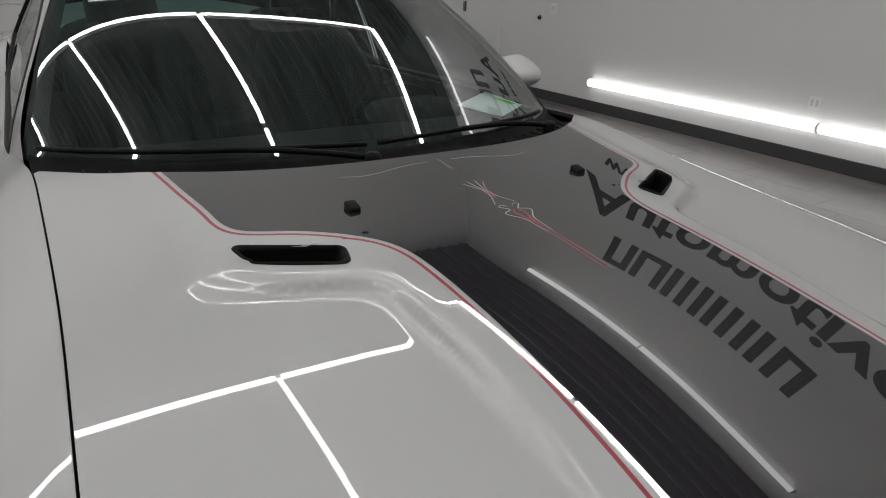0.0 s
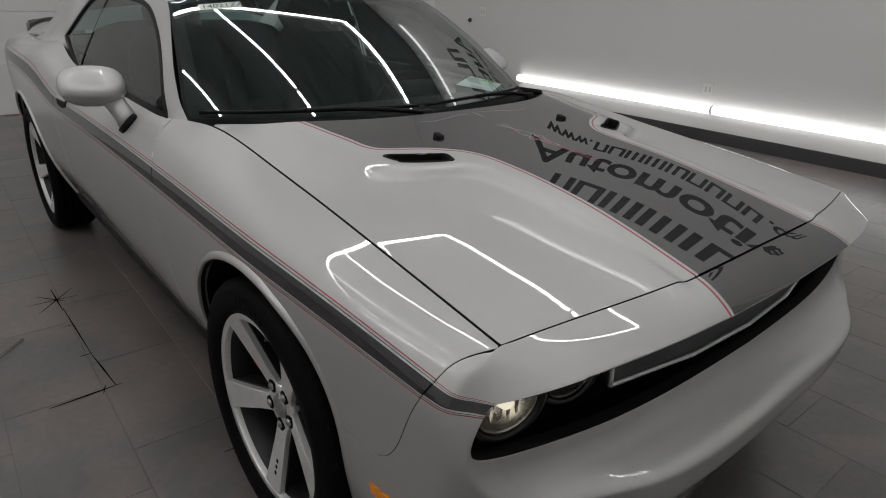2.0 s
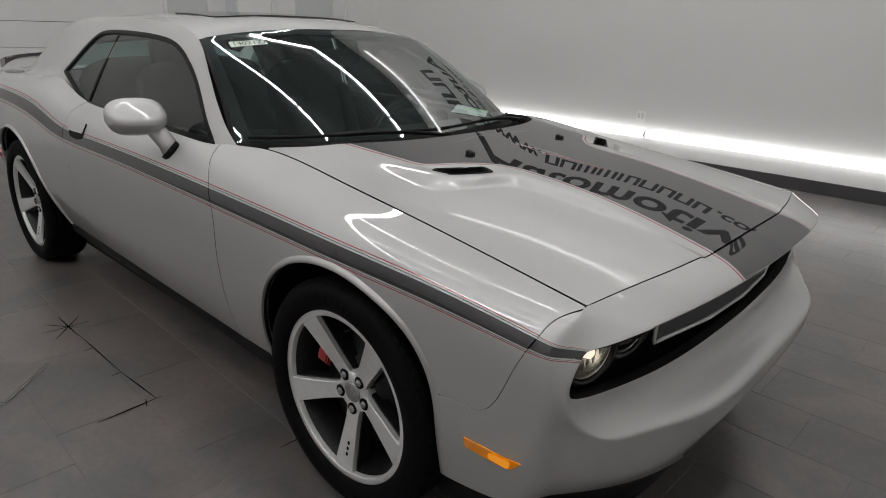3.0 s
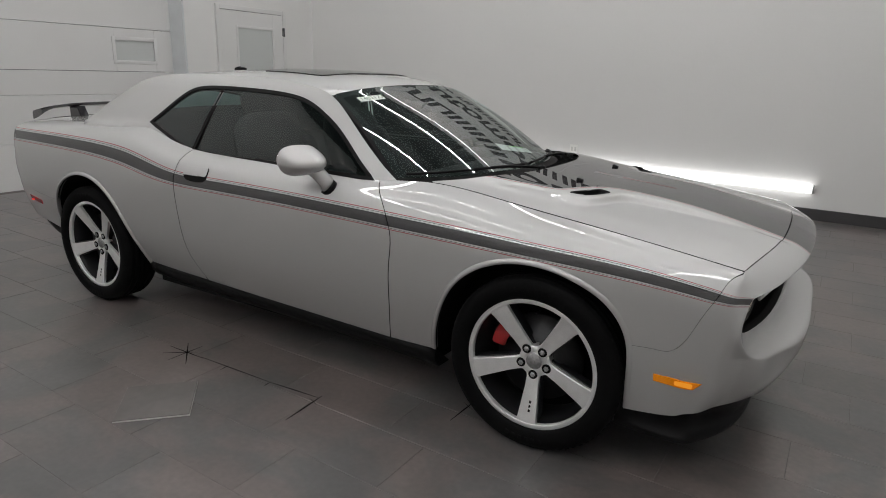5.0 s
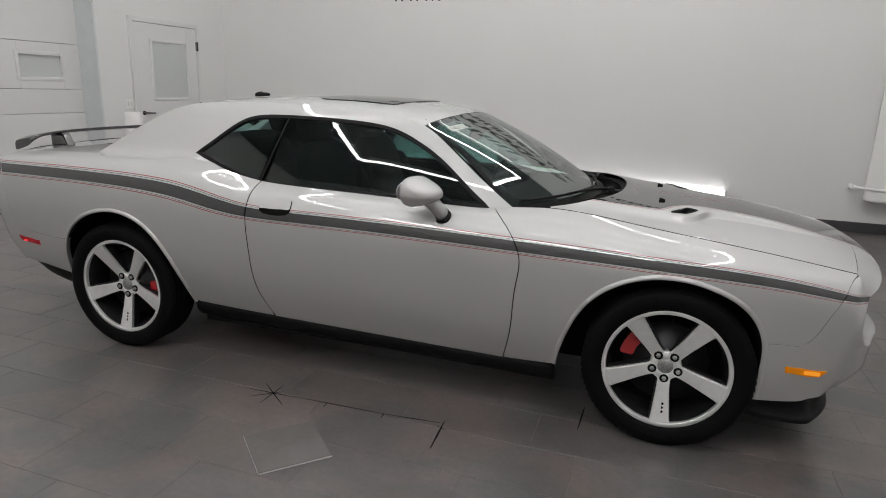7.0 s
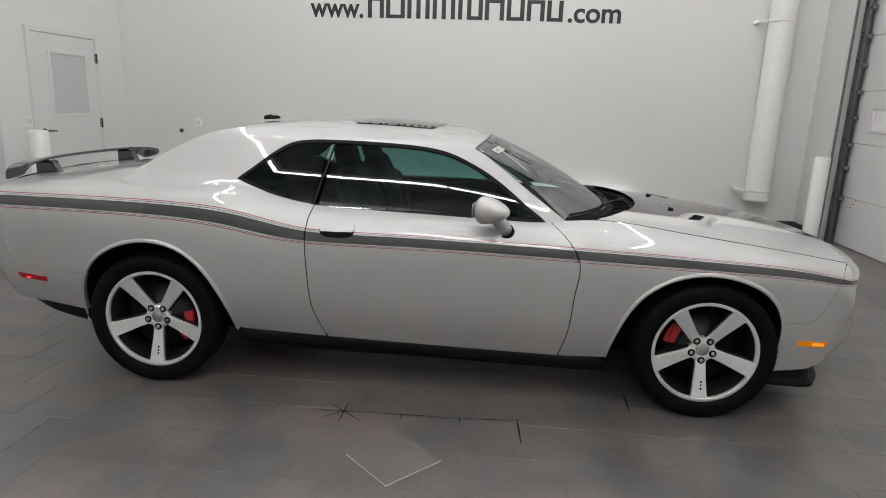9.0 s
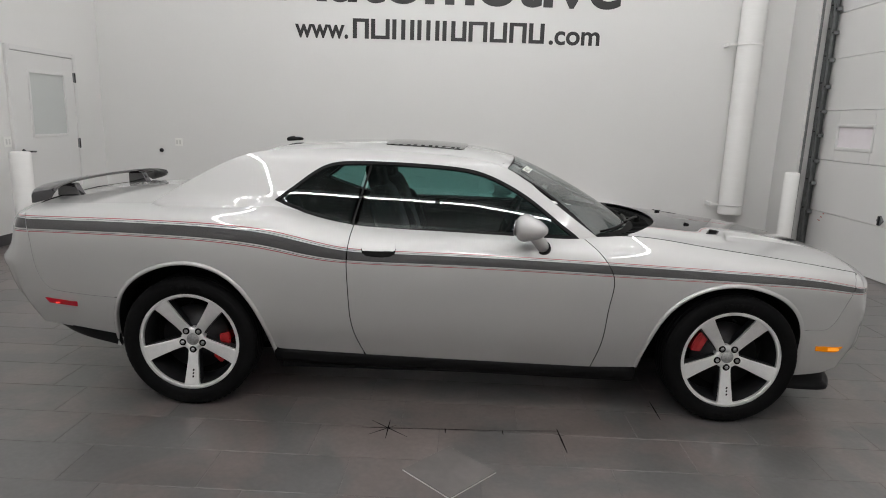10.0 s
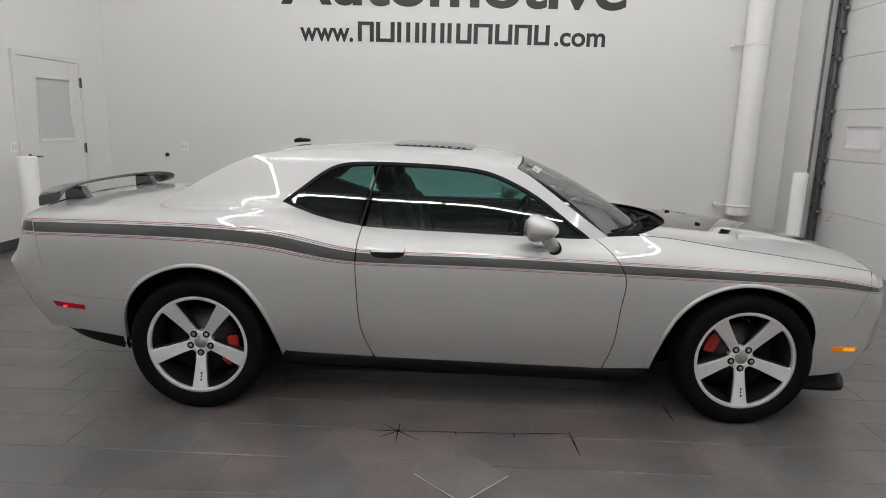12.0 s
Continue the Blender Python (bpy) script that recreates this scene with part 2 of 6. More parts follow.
def cubic(xs, ys):
    """A natural cubic spline; beyond its ends it goes straight on."""
    xs, ys = np.asarray(xs, float), np.asarray(ys, float)
    n, h = len(xs), np.diff(xs)
    a, r = np.zeros((n, n)), np.zeros(n)
    a[0, 0] = a[-1, -1] = 1
    for i in range(1, n - 1):
        a[i, i - 1], a[i, i], a[i, i + 1] = h[i - 1], 2 * (h[i - 1] + h[i]), h[i]
        r[i] = 6 * ((ys[i + 1] - ys[i]) / h[i] - (ys[i] - ys[i - 1]) / h[i - 1])
    m = np.linalg.solve(a, r)

    def f(x):
        x = np.asarray(x, float)
        i = np.clip(np.searchsorted(xs, x) - 1, 0, n - 2)
        xc = np.clip(x, xs[0], xs[-1])
        p, q = xs[i + 1] - xc, xc - xs[i]
        y = m[i] * p**3 / (6 * h[i]) + m[i + 1] * q**3 / (6 * h[i]) + (ys[i] / h[i] - m[i] * h[i] / 6) * p + (ys[i + 1] / h[i] - m[i + 1] * h[i] / 6) * q
        s0 = (ys[1] - ys[0]) / h[0] - m[1] * h[0] / 6
        s1 = (ys[-1] - ys[-2]) / h[-1] + m[-2] * h[-1] / 6
        return y + np.minimum(x - xs[0], 0) * s0 + np.maximum(x - xs[-1], 0) * s1
    return f


def rows_surface(knots, rows):
    """A surface through rows of points: u runs along the rows, v from row to row. Returns a function of arrays u, v."""
    curves = [[cubic(knots, [p[c] for p in row]) for c in range(3)] for row in rows]
    n = len(rows)
    basis = [cubic(range(n), [1.0 if i == k else 0.0 for i in range(n)]) for k in range(n)]

    def f(u, v):
        u, v = np.asarray(u, float), np.asarray(v, float)
        w = [b(v) for b in basis]
        return np.stack([sum(w[k] * curves[k][c](u) for k in range(n)) for c in range(3)], -1)
    return f


def inside(poly, pts):
    x, y = pts[:, 0], pts[:, 1]
    res = np.zeros(len(pts), bool)
    px, py = poly[:, 0], poly[:, 1]
    j = len(poly) - 1
    for i in range(len(poly)):
        c = (py[i] > y) != (py[j] > y)
        if py[i] != py[j]:
            res ^= c & (x < (px[j] - px[i]) * (y - py[i]) / (py[j] - py[i]) + px[i])
        j = i
    return res


def near_edge(poly, pts):
    d = np.full(len(pts), 1e9)
    for a, b in zip(poly, np.roll(poly, -1, 0)):
        ab = b - a
        t = np.clip(((pts - a) @ ab) / max(ab @ ab, 1e-12), 0, 1)
        d = np.minimum(d, np.hypot(*(pts - a - t[:, None] * ab).T))
    return d


def dense(poly, step):
    """An outline with points no further apart than step."""
    out = []
    for a, b in zip(poly, list(poly[1:]) + [poly[0]]):
        a, b = np.asarray(a, float), np.asarray(b, float)
        n = max(1, int(np.ceil(np.hypot(*(b - a)) / step)))
        out += [a + (b - a) * i / n for i in range(n)]
    return np.array(out)


def mark(me, faces):
    """Gives a panel's turned-in flanges the second material."""
    for i in faces:
        me.polygons[i].material_index = 1
    if faces:
        me["flange"] = 1
    return me


def panel(surf, poly, step, scale=(1.0, 1.0), regions=(), holes=(), extra=(), mirror=False, skirt=0.012, side=1):
    """Cuts a panel out of a surface. The outline, the holes and the regions lie in u and v; scale turns those into metres.
    Returns one mesh for the panel and one for each region. side=-1 gives the panel of the car's other flank, mirror both halves in one."""
    from mathutils.geometry import delaunay_2d_cdt
    sc = np.array(scale, float)
    loops = [dense(np.array(p, float) * sc, step * 0.6) for p in (poly, *holes, *regions)]
    lo, hi = loops[0].min(0), loops[0].max(0)
    gx, gy = np.meshgrid(np.arange(lo[0], hi[0], step), np.arange(lo[1], hi[1], step))
    gx[1::2] += step / 2
    grid = np.stack([gx.ravel(), gy.ravel()], -1)
    if len(extra):
        grid = np.concatenate([grid, np.array(extra, float) * sc])
    keep = inside(loops[0], grid)
    for lp in loops:
        keep &= near_edge(lp, grid) > step * 0.4
    grid = grid[keep]
    pts, edges = [], []
    for lp in loops:
        k = len(pts)
        pts += [tuple(p) for p in lp]
        edges += [(k + i, k + (i + 1) % len(lp)) for i in range(len(lp))]
    pts += [tuple(p) for p in grid]
    vs, _, fs, *_ = delaunay_2d_cdt([Vector(p) for p in pts], edges, [], 0, 1e-6)
    vs = np.array([tuple(v) for v in vs])
    fs = np.array([f for f in fs if len(f) == 3])
    cen = vs[fs].mean(1)
    ok = inside(loops[0], cen)
    nh = len(holes)
    for lp in loops[1:1 + nh]:
        ok &= ~inside(lp, cen)
    owner = np.where(ok, 0, -1)
    for i, lp in enumerate(loops[1 + nh:]):
        owner = np.where(ok & inside(lp, cen), i + 1, owner)
    uv = vs / sc
    e = 1e-3
    P = surf(uv[:, 0], uv[:, 1])
    du = surf(uv[:, 0] + e, uv[:, 1]) - surf(uv[:, 0] - e, uv[:, 1])
    dv = surf(uv[:, 0], uv[:, 1] + e) - surf(uv[:, 0], uv[:, 1] - e)
    N = np.cross(du, dv)
    N /= np.maximum(np.linalg.norm(N, axis=1), 1e-12)[:, None]
    if np.sum(N * (P - np.array([0.0, 0.0, 0.5]))) < 0:
        N = -N
    meshes = []
    for k in range(len(regions) + 1):
        f = fs[owner == k]
        if not len(f):
            meshes.append([])
            continue
        used = np.unique(f)
        idx = np.full(len(vs), -1)
        idx[used] = np.arange(len(used))
        V, M, F = P[used], N[used], idx[f]
        geo = np.einsum("ij,ij->i", np.cross(V[F[:, 1]] - V[F[:, 0]], V[F[:, 2]] - V[F[:, 0]]), M[F[:, 0]])
        F = np.where((geo < 0)[:, None], F[:, ::-1], F)
        faces = [tuple(int(i) for i in t) for t in F]
        seam = []
        if skirt and k == 0:
            allf = fs[owner >= 0]
            count = {}
            for t in allf:
                for a, b in ((t[0], t[1]), (t[1], t[2]), (t[2], t[0])):
                    count[(min(a, b), max(a, b))] = count.get((min(a, b), max(a, b)), 0) + 1
            rim = []
            for t in F:
                for a, b in ((t[0], t[1]), (t[1], t[2]), (t[2], t[0])):
                    ga, gb = used[a], used[b]
                    if count[(min(ga, gb), max(ga, gb))] == 1:
                        if mirror and abs(V[a][1]) < 1e-4 and abs(V[b][1]) < 1e-4:
                            continue
                        rim.append((a, b))
            vl, ml = [V], [M]
            n0 = len(V)
            top, low, at = {}, {}, n0
            add_v, add_n = [], []
            out = {}
            for a, b in rim:
                d = np.cross(V[b] - V[a], M[a])
                d /= max(np.linalg.norm(d), 1e-9)
                for i in (a, b):
                    out[i] = out.get(i, 0) + d
            for i, d in out.items():
                d = d / max(np.linalg.norm(d), 1e-9)
                add_v += [V[i] + d * 0.0012 - M[i] * 0.0012, V[i] + d * 0.0012 - M[i] * skirt]
                add_n += [(M[i] * 0.5 + d * 0.87), d]
                top[i], low[i] = at, at + 1
                at += 2
            if add_v:
                V = np.concatenate([V, add_v])
                M = np.concatenate([M, add_n])
            for a, b in rim:
                faces += [(int(b), int(a), top[a], top[b]), (top[b], top[a], low[a], low[b])]
                seam.append(len(faces) - 1)
        M = M / np.linalg.norm(M, axis=1)[:, None]
        if mirror:
            onc = np.abs(V[:, 1]) < 1e-4
            V2, M2 = V * (1, -1, 1), M * (1, -1, 1)
            if not onc.any():
                meshes.append([mark(mesh_from("panel", V, faces, M), seam), mark(mesh_from("panel", V2, [f[::-1] for f in faces], M2), seam)])
                continue
            M[onc, 1] = 0
            V[onc, 1] = 0
            n = len(V)
            to = np.where(onc, np.arange(n), n + np.cumsum(~onc) - 1)
            seam = seam + [i + len(faces) for i in seam]
            faces = faces + [tuple(int(to[i]) for i in f[::-1]) for f in faces]
            V, M = np.concatenate([V, V2[~onc]]), np.concatenate([M, M2[~onc]])
        elif side < 0:
            V, M = V * (1, -1, 1), M * (1, -1, 1)
            faces = [f[::-1] for f in faces]
        meshes.append([mark(mesh_from("panel", V, faces, M), seam)])
    return meshes


def invert(surf, u0, u1, v0, v1, targets, axes=(0, 2), n=140):
    """The u, v of the points of a surface whose two coordinates named by axes are given."""
    U, W = np.meshgrid(np.linspace(u0, u1, n), np.linspace(v0, v1, n))
    P = surf(U.ravel(), W.ravel())[:, list(axes)]
    uv = np.stack([U.ravel(), W.ravel()], -1)
    out = []
    for t in np.asarray(targets, float):
        p = uv[np.argmin(((P - t) ** 2).sum(1))].copy()
        for _ in range(6):
            e = 1e-4
            c = surf(p[:1], p[1:])[0][list(axes)]
            ju = (surf(p[:1] + e, p[1:])[0][list(axes)] - c) / e
            jv = (surf(p[:1], p[1:] + e)[0][list(axes)] - c) / e
            j = np.stack([ju, jv], 1)
            if abs(np.linalg.det(j)) < 1e-9:
                break
            p += np.clip(np.linalg.solve(j, t - c), -0.2, 0.2)
        out.append(p)
    return np.array(out)


def line(points, n=24):
    """A smooth open line through some points in a plane."""
    p = np.array(points, float)
    s = np.concatenate([[0], np.cumsum(np.hypot(*np.diff(p, axis=0).T))])
    t = np.linspace(0, s[-1], n)
    return np.stack([cubic(s, p[:, 0])(t), cubic(s, p[:, 1])(t)], -1)


# ---- the car: its surfaces ----
# x forward from the middle of the wheelbase, y to its left, z up; half sections, from the sill (v 0) to the shoulder (v 6)
STATIONS = [-2.40, -2.1, -1.87, -1.45, -1.05, -0.82, -0.6, 0.0, 0.64, 0.88, 1.4, 1.85, 2.17]
HALF_WIDTH = [
    [0.80, 0.845, 0.855, 0.86, 0.835, 0.83, 0.828, 0.825, 0.822, 0.825, 0.84, 0.862, 0.83],
    [0.84, 0.88, 0.90, 0.915, 0.90, 0.895, 0.893, 0.89, 0.888, 0.888, 0.90, 0.90, 0.86],
    [0.865, 0.90, 0.925, 0.945, 0.935, 0.925, 0.922, 0.918, 0.915, 0.915, 0.93, 0.912, 0.878],
    [0.868, 0.912, 0.935, 0.945, 0.94, 0.936, 0.934, 0.93, 0.928, 0.928, 0.933, 0.917, 0.885],
    [0.845, 0.885, 0.905, 0.915, 0.915, 0.915, 0.916, 0.912, 0.907, 0.907, 0.91, 0.898, 0.862],
    [0.68, 0.73, 0.74, 0.75, 0.77, 0.795, 0.80, 0.80, 0.79, 0.758, 0.754, 0.768, 0.775],
]
HEIGHT = [
    [0.42, 0.40, 0.37, 0.33, 0.315, 0.30, 0.295, 0.278, 0.262, 0.258, 0.25, 0.24, 0.23],
    [0.53, 0.53, 0.51, 0.48, 0.46, 0.45, 0.45, 0.44, 0.43, 0.43, 0.43, 0.43, 0.43],
    [0.69, 0.69, 0.68, 0.66, 0.64, 0.63, 0.62, 0.615, 0.61, 0.61, 0.61, 0.62, 0.62],
    [0.935, 0.942, 0.944, 0.935, 0.900, 0.852, 0.834, 0.828, 0.812, 0.805, 0.793, 0.775, 0.738],
    [1.02, 1.026, 1.03, 1.026, 1.003, 0.952, 0.910, 0.903, 0.886, 0.878, 0.858, 0.832, 0.778],
    [1.062, 1.078, 1.085, 1.10, 1.115, 1.06, 1.017, 1.0, 0.988, 1.003, 0.942, 0.887, 0.84],
]
# a crest between the stripe and the shoulder
CREST = [0.012, 0.012, 0.012, 0.012, 0.012, 0.012, 0.011, 0.010, 0.006, 0.005, 0.008, 0.011, 0.012]
HALF_WIDTH.insert(5, [a * 0.70 + b * 0.30 + c * 0.3 for a, b, c in zip(HALF_WIDTH[4], HALF_WIDTH[5], CREST)])
HEIGHT.insert(5, [a * 0.46 + b * 0.54 + c * 0.3 for a, b, c in zip(HEIGHT[4], HEIGHT[5], CREST)])
AXLE, WHEEL_Y, WHEEL_Z, TYRE_R = 1.473, 0.825, 0.362, 0.362
FRONT_ARCH = [(0.985, 0.20), (1.0, 0.33), (1.04, 0.47), (1.11, 0.61), (1.24, 0.72), (1.45, 0.772), (1.63, 0.74), (1.76, 0.665), (1.825, 0.56), (1.838, 0.43), (1.835, 0.20)]
REAR_ARCH = [(-1.89, 0.30), (-1.88, 0.42), (-1.855, 0.54), (-1.79, 0.66), (-1.65, 0.76), (-1.465, 0.80), (-1.29, 0.755), (-1.145, 0.61), (-1.07, 0.44), (-1.03, 0.25)]


def fair(xs, ys, soft=0.09):
    """A curve near the points with its kinks smoothed out over a few centimetres."""
    f = pchip(xs, ys)
    d = np.linspace(-2.5, 2.5, 41)
    w = np.exp(-0.5 * d * d)
    w /= w.sum()
    g = np.arange(xs[0] - 0.2, xs[-1] + 0.21, 0.04)
    return cubic(g, (f(g[:, None] + soft * d[None, :]) * w).sum(1))


width_curves = [fair(STATIONS, w) for w in HALF_WIDTH]
height_curves = [fair(STATIONS, h) for h in HEIGHT]


def soft_basis(k, w=0.45):
    """One row's share of a section, eased between its neighbours so that the flank has no ripple."""
    b = cubic(range(7), [1.0 if i == k else 0.0 for i in range(7)])
    return lambda v: 0.25 * b(v - w) + 0.5 * b(v) + 0.25 * b(v + w)


section_basis = [soft_basis(k) for k in range(7)]
front_arch = line(FRONT_ARCH, 90)
rear_arch = line(REAR_ARCH, 90)


def body(x, v):
    x, v = np.asarray(x, float), np.asarray(v, float)
    w = [b(v) for b in section_basis]
    y = sum(w[k] * width_curves[k](x) for k in range(7))
    z = sum(w[k] * height_curves[k](x) for k in range(7))
    return np.stack([x, y, z], -1)


def body_v(points):
    """Points given as x and height, turned into x and v on the flank."""
    out = []
    v = np.linspace(-0.4, 6.2, 500)
    for x, z in points:
        zz = sum(section_basis[k](v) * float(height_curves[k](x)) for k in range(7))
        out.append((x, float(np.interp(z, zz, v))))
    return out


# bonnet: u forward, v from the middle to the shut line
def hood_side_z(x):
    return height_curves[6](np.minimum(x, 2.17)) - 0.16 * np.maximum(np.asarray(x, float) - 2.17, 0)


def hood_side_y(x):
    return width_curves[6](np.clip(x, 0.8, 2.17)) - 0.004


crown = cubic([-0.3, -0.2, 0, 0.2, 0.3, 0.39, 0.44, 0.56, 0.70, 0.80], [0.0250, 0.0277, 0.0300, 0.0277, 0.0250, 0.0226, 0.0208, 0.0155, 0.0070, -0.0005])
crown_gain = pchip([0.8, 1.5, 1.9, 2.1, 2.26], [1.0, 1.0, 1.3, 1.7, 2.2])
# the raised middle: its height along the car's axis, and how it falls off sideways
middle_z = cubic([1.15, 1.35, 1.55, 1.75, 1.95, 2.1, 2.26], [1.0379, 1.0117, 0.9915, 0.9718, 0.9420, 0.9120, 0.8760])
middle_fall = cubic([1.15, 1.5, 1.9, 2.26], [0.0797, 0.0596, 0.0668, 0.1300])
fullness = cubic([0.9, 1.2, 1.4, 1.6, 1.72, 1.87, 2.02, 2.14, 2.25, 2.4], [0.0, 0.002, 0.0055, 0.0075, 0.0072, 0.0052, 0.002, -0.001, -0.007, -0.016])
raise_soft = fair([0.8, 1.30, 1.42, 1.54, 1.66, 1.8, 2.5], [0.03, 0.024, 0.02, 0.013, 0.0055, 0.005, 0.005], 0.03)
raise_edge = fair([0.8, 1.0, 1.40, 1.50, 1.545, 1.58, 1.62, 1.70, 2.0, 2.25, 2.5], [0.62, 0.61, 0.562, 0.548, 0.50, 0.42, 0.345, 0.33, 0.325, 0.335, 0.335], 0.022)
hood_rear_x = cubic([-1.0, -0.72, -0.45, 0, 0.45, 0.72, 1.0], [0.885, 1.075, 1.17, 1.21, 1.17, 1.075, 0.885])
hood_front_x = cubic([-1.0, -0.5, 0, 0.5, 1.0], [2.158, 2.232, 2.25, 2.232, 2.158])


def hood_z(x, y):
    x = np.asarray(x, float)
    a = np.abs(y)
    z = hood_side_z(x) + crown(np.minimum(a, 0.8)) * crown_gain(np.clip(x, 0.8, 2.26))
    xc = np.clip(x, 0.8, 2.4)
    # the front half falls away in a fuller curve
    z = z + (fullness(xc) + 0.15 * np.maximum(x - 1.5, 0) ** 2 * np.maximum(2.24 - x, 0)) * np.clip(1 - (a / 0.76) ** 4, 0, 1)
    # raised middle, and the ramps that lead into the two scoops
    raised = 1 / (1 + np.exp(np.clip((a - raise_edge(xc)) / raise_soft(xc), -30, 30)))
    z = z + raised * (middle_z(x) - middle_fall(x) * a * a - z)
    fy = 1 / (1 + np.exp(-(a - 0.355) / 0.014)) / (1 + np.exp((a - 0.50) / 0.018))
    fx = np.where(x < 1.49, 0, np.where(x < 1.68, 0.5 + 0.5 * np.cos(np.pi * np.clip((x - 1.49) / 0.19, 0, 1)), 0))
    return z - 0.006 * fx * fy


def hood(u, v):
    """u from 0 at the rear edge to 1 at the front, v from 0 in the middle to 1 at the shut line."""
    u, v = np.asarray(u, float), np.asarray(v, float)
    x = hood_rear_x(v) + u * (hood_front_x(v) - hood_rear_x(v))
    y = v * hood_side_y(x)
    return np.stack([x, y, hood_z(x, y)], -1)


# front end: u from the wheel opening round the corner to the middle, v from the bottom edge up to the bonnet
NOSE_ROWS = [
    [(1.83, 0.862, 0.268), (1.97, 0.855, 0.288), (2.12, 0.825, 0.310), (2.155, 0.768, 0.335), (2.242, 0.637, 0.338), (2.31, 0.40, 0.334), (2.325, 0, 0.332)],
    [(1.83, 0.885, 0.34), (2.0, 0.875, 0.355), (2.135, 0.845, 0.38), (2.203, 0.785, 0.41), (2.29, 0.64, 0.41), (2.35, 0.41, 0.425), (2.365, 0, 0.43)],
    [(1.83, 0.90, 0.45), (2.0, 0.888, 0.45), (2.145, 0.862, 0.455), (2.222, 0.792, 0.47), (2.295, 0.645, 0.47), (2.368, 0.42, 0.475), (2.385, 0, 0.475)],
    [(1.83, 0.905, 0.54), (2.0, 0.897, 0.545), (2.15, 0.875, 0.54), (2.228, 0.795, 0.535), (2.302, 0.645, 0.53), (2.375, 0.42, 0.53), (2.39, 0, 0.53)],
    [(1.83, 0.912, 0.65), (2.0, 0.902, 0.65), (2.12, 0.888, 0.65), (2.19, 0.862, 0.65), (2.24, 0.70, 0.63), (2.28, 0.40, 0.62), (2.295, 0, 0.62)],
    [(1.83, 0.918, 0.76), (2.0, 0.905, 0.755), (2.11, 0.89, 0.757), (2.196, 0.830, 0.768), (2.278, 0.675, 0.802), (2.338, 0.37, 0.825), (2.355, 0, 0.832)],
    [(1.83, 0.90, 0.825), (2.0, 0.897, 0.81), (2.10, 0.882, 0.812), (2.182, 0.799, 0.816), (2.244, 0.645, 0.838), (2.29, 0.365, 0.855), (2.305, 0, 0.86)],
    [(1.83, 0.83, 0.885), (2.0, 0.80, 0.868), (2.10, 0.785, 0.856), (2.164, 0.771, 0.842), (2.21, 0.60, 0.868), (2.245, 0.34, 0.888), (2.255, 0, 0.893)],
]
# its top edge runs along the bonnet's front edge
for j, y in ((3, 0.768), (4, 0.60), (5, 0.34), (6, 0.0)):
    x = float(hood_front_x(y / 0.771)) + 0.0032
    NOSE_ROWS[7][j] = (x, y, float(hood_z(x, y)) - 0.0015)
# where the nose meets the wings it takes over their section
for k, row in enumerate(NOSE_ROWS):
    for j in range(3):
        x, y, z = row[j]
        x = (1.83, 2.0, (2.05, 2.06, 2.07, 2.085, 2.105, 2.107, 2.127, 2.142)[k])[j]
        z = min(z, float(height_curves[6](x)) - 0.001)
        (x, v), = body_v([(x, z)])
        row[j] = (x, float(body(x, v)[1]), z)
# a row close to the bumper's crest keeps the ledge above it flat
NOSE_ROWS.insert(4, [tuple(p + 0.24 * (q - p) for p, q in zip(a, b)) for a, b in zip(NOSE_ROWS[3], NOSE_ROWS[4])])
# the part above the mouth is a nearly flat slope that ends in a tight edge
for j in (4, 5, 6):
    p, q = np.array(NOSE_ROWS[6][j]), np.array(NOSE_ROWS[8][j])
    NOSE_ROWS[7][j] = tuple((p + q) / 2 + (0.003, 0, 0.004))
lower_rows = rows_surface(range(7), NOSE_ROWS)
brow = [tuple(np.array(p) + 0.55 * (np.array(p) - np.array(q)) + (-0.004, 0, -0.012)) for p, q in zip(NOSE_ROWS[6], NOSE_ROWS[7])]
upper_rows = rows_surface(range(7), [brow] + NOSE_ROWS[6:])


def nose_plain(u, v):
    u, v = np.asarray(u, float), np.asarray(v, float)
    a = np.array(lower_rows(u, v))
    b = np.array(upper_rows(u, np.maximum(v - 5, 0)))
    t = np.clip((u - 2.3) / 0.6, 0, 1)
    w = (t * t * (3 - 2 * t) * (v >= 6))[..., None]
    return a * (1 - w) + b * w


def flank_table(x0, x1):
    """Half width of the flank by station and height."""
    gx, gz = np.linspace(x0, x1, 40), np.linspace(0.2, 1.1, 140)
    v = np.linspace(-0.4, 6.2, 400)
    rows = []
    for x in gx:
        p = body(np.full(400, x), v)
        rows.append(np.interp(gz, p[:, 2], p[:, 1]))
    rows = np.array(rows)

    def at(x, z):
        i = np.clip((x - x0) / (x1 - x0) * 39, 0, 38.999)
        j = np.clip((z - 0.2) / 0.9 * 139, 0, 138.999)
        i0, j0 = i.astype(int), j.astype(int)
        a, b = i - i0, j - j0
        return (rows[i0, j0] * (1 - a) + rows[i0 + 1, j0] * a) * (1 - b) + (rows[i0, j0 + 1] * (1 - a) + rows[i0 + 1, j0 + 1] * a) * b
    return at


front_flank, rear_flank = flank_table(1.8, 2.17), flank_table(-2.40, -1.8)


def fade_to(u, u0, u1):
    t = np.clip((u1 - u) / (u1 - u0), 0, 1)
    return t * t * (3 - 2 * t)


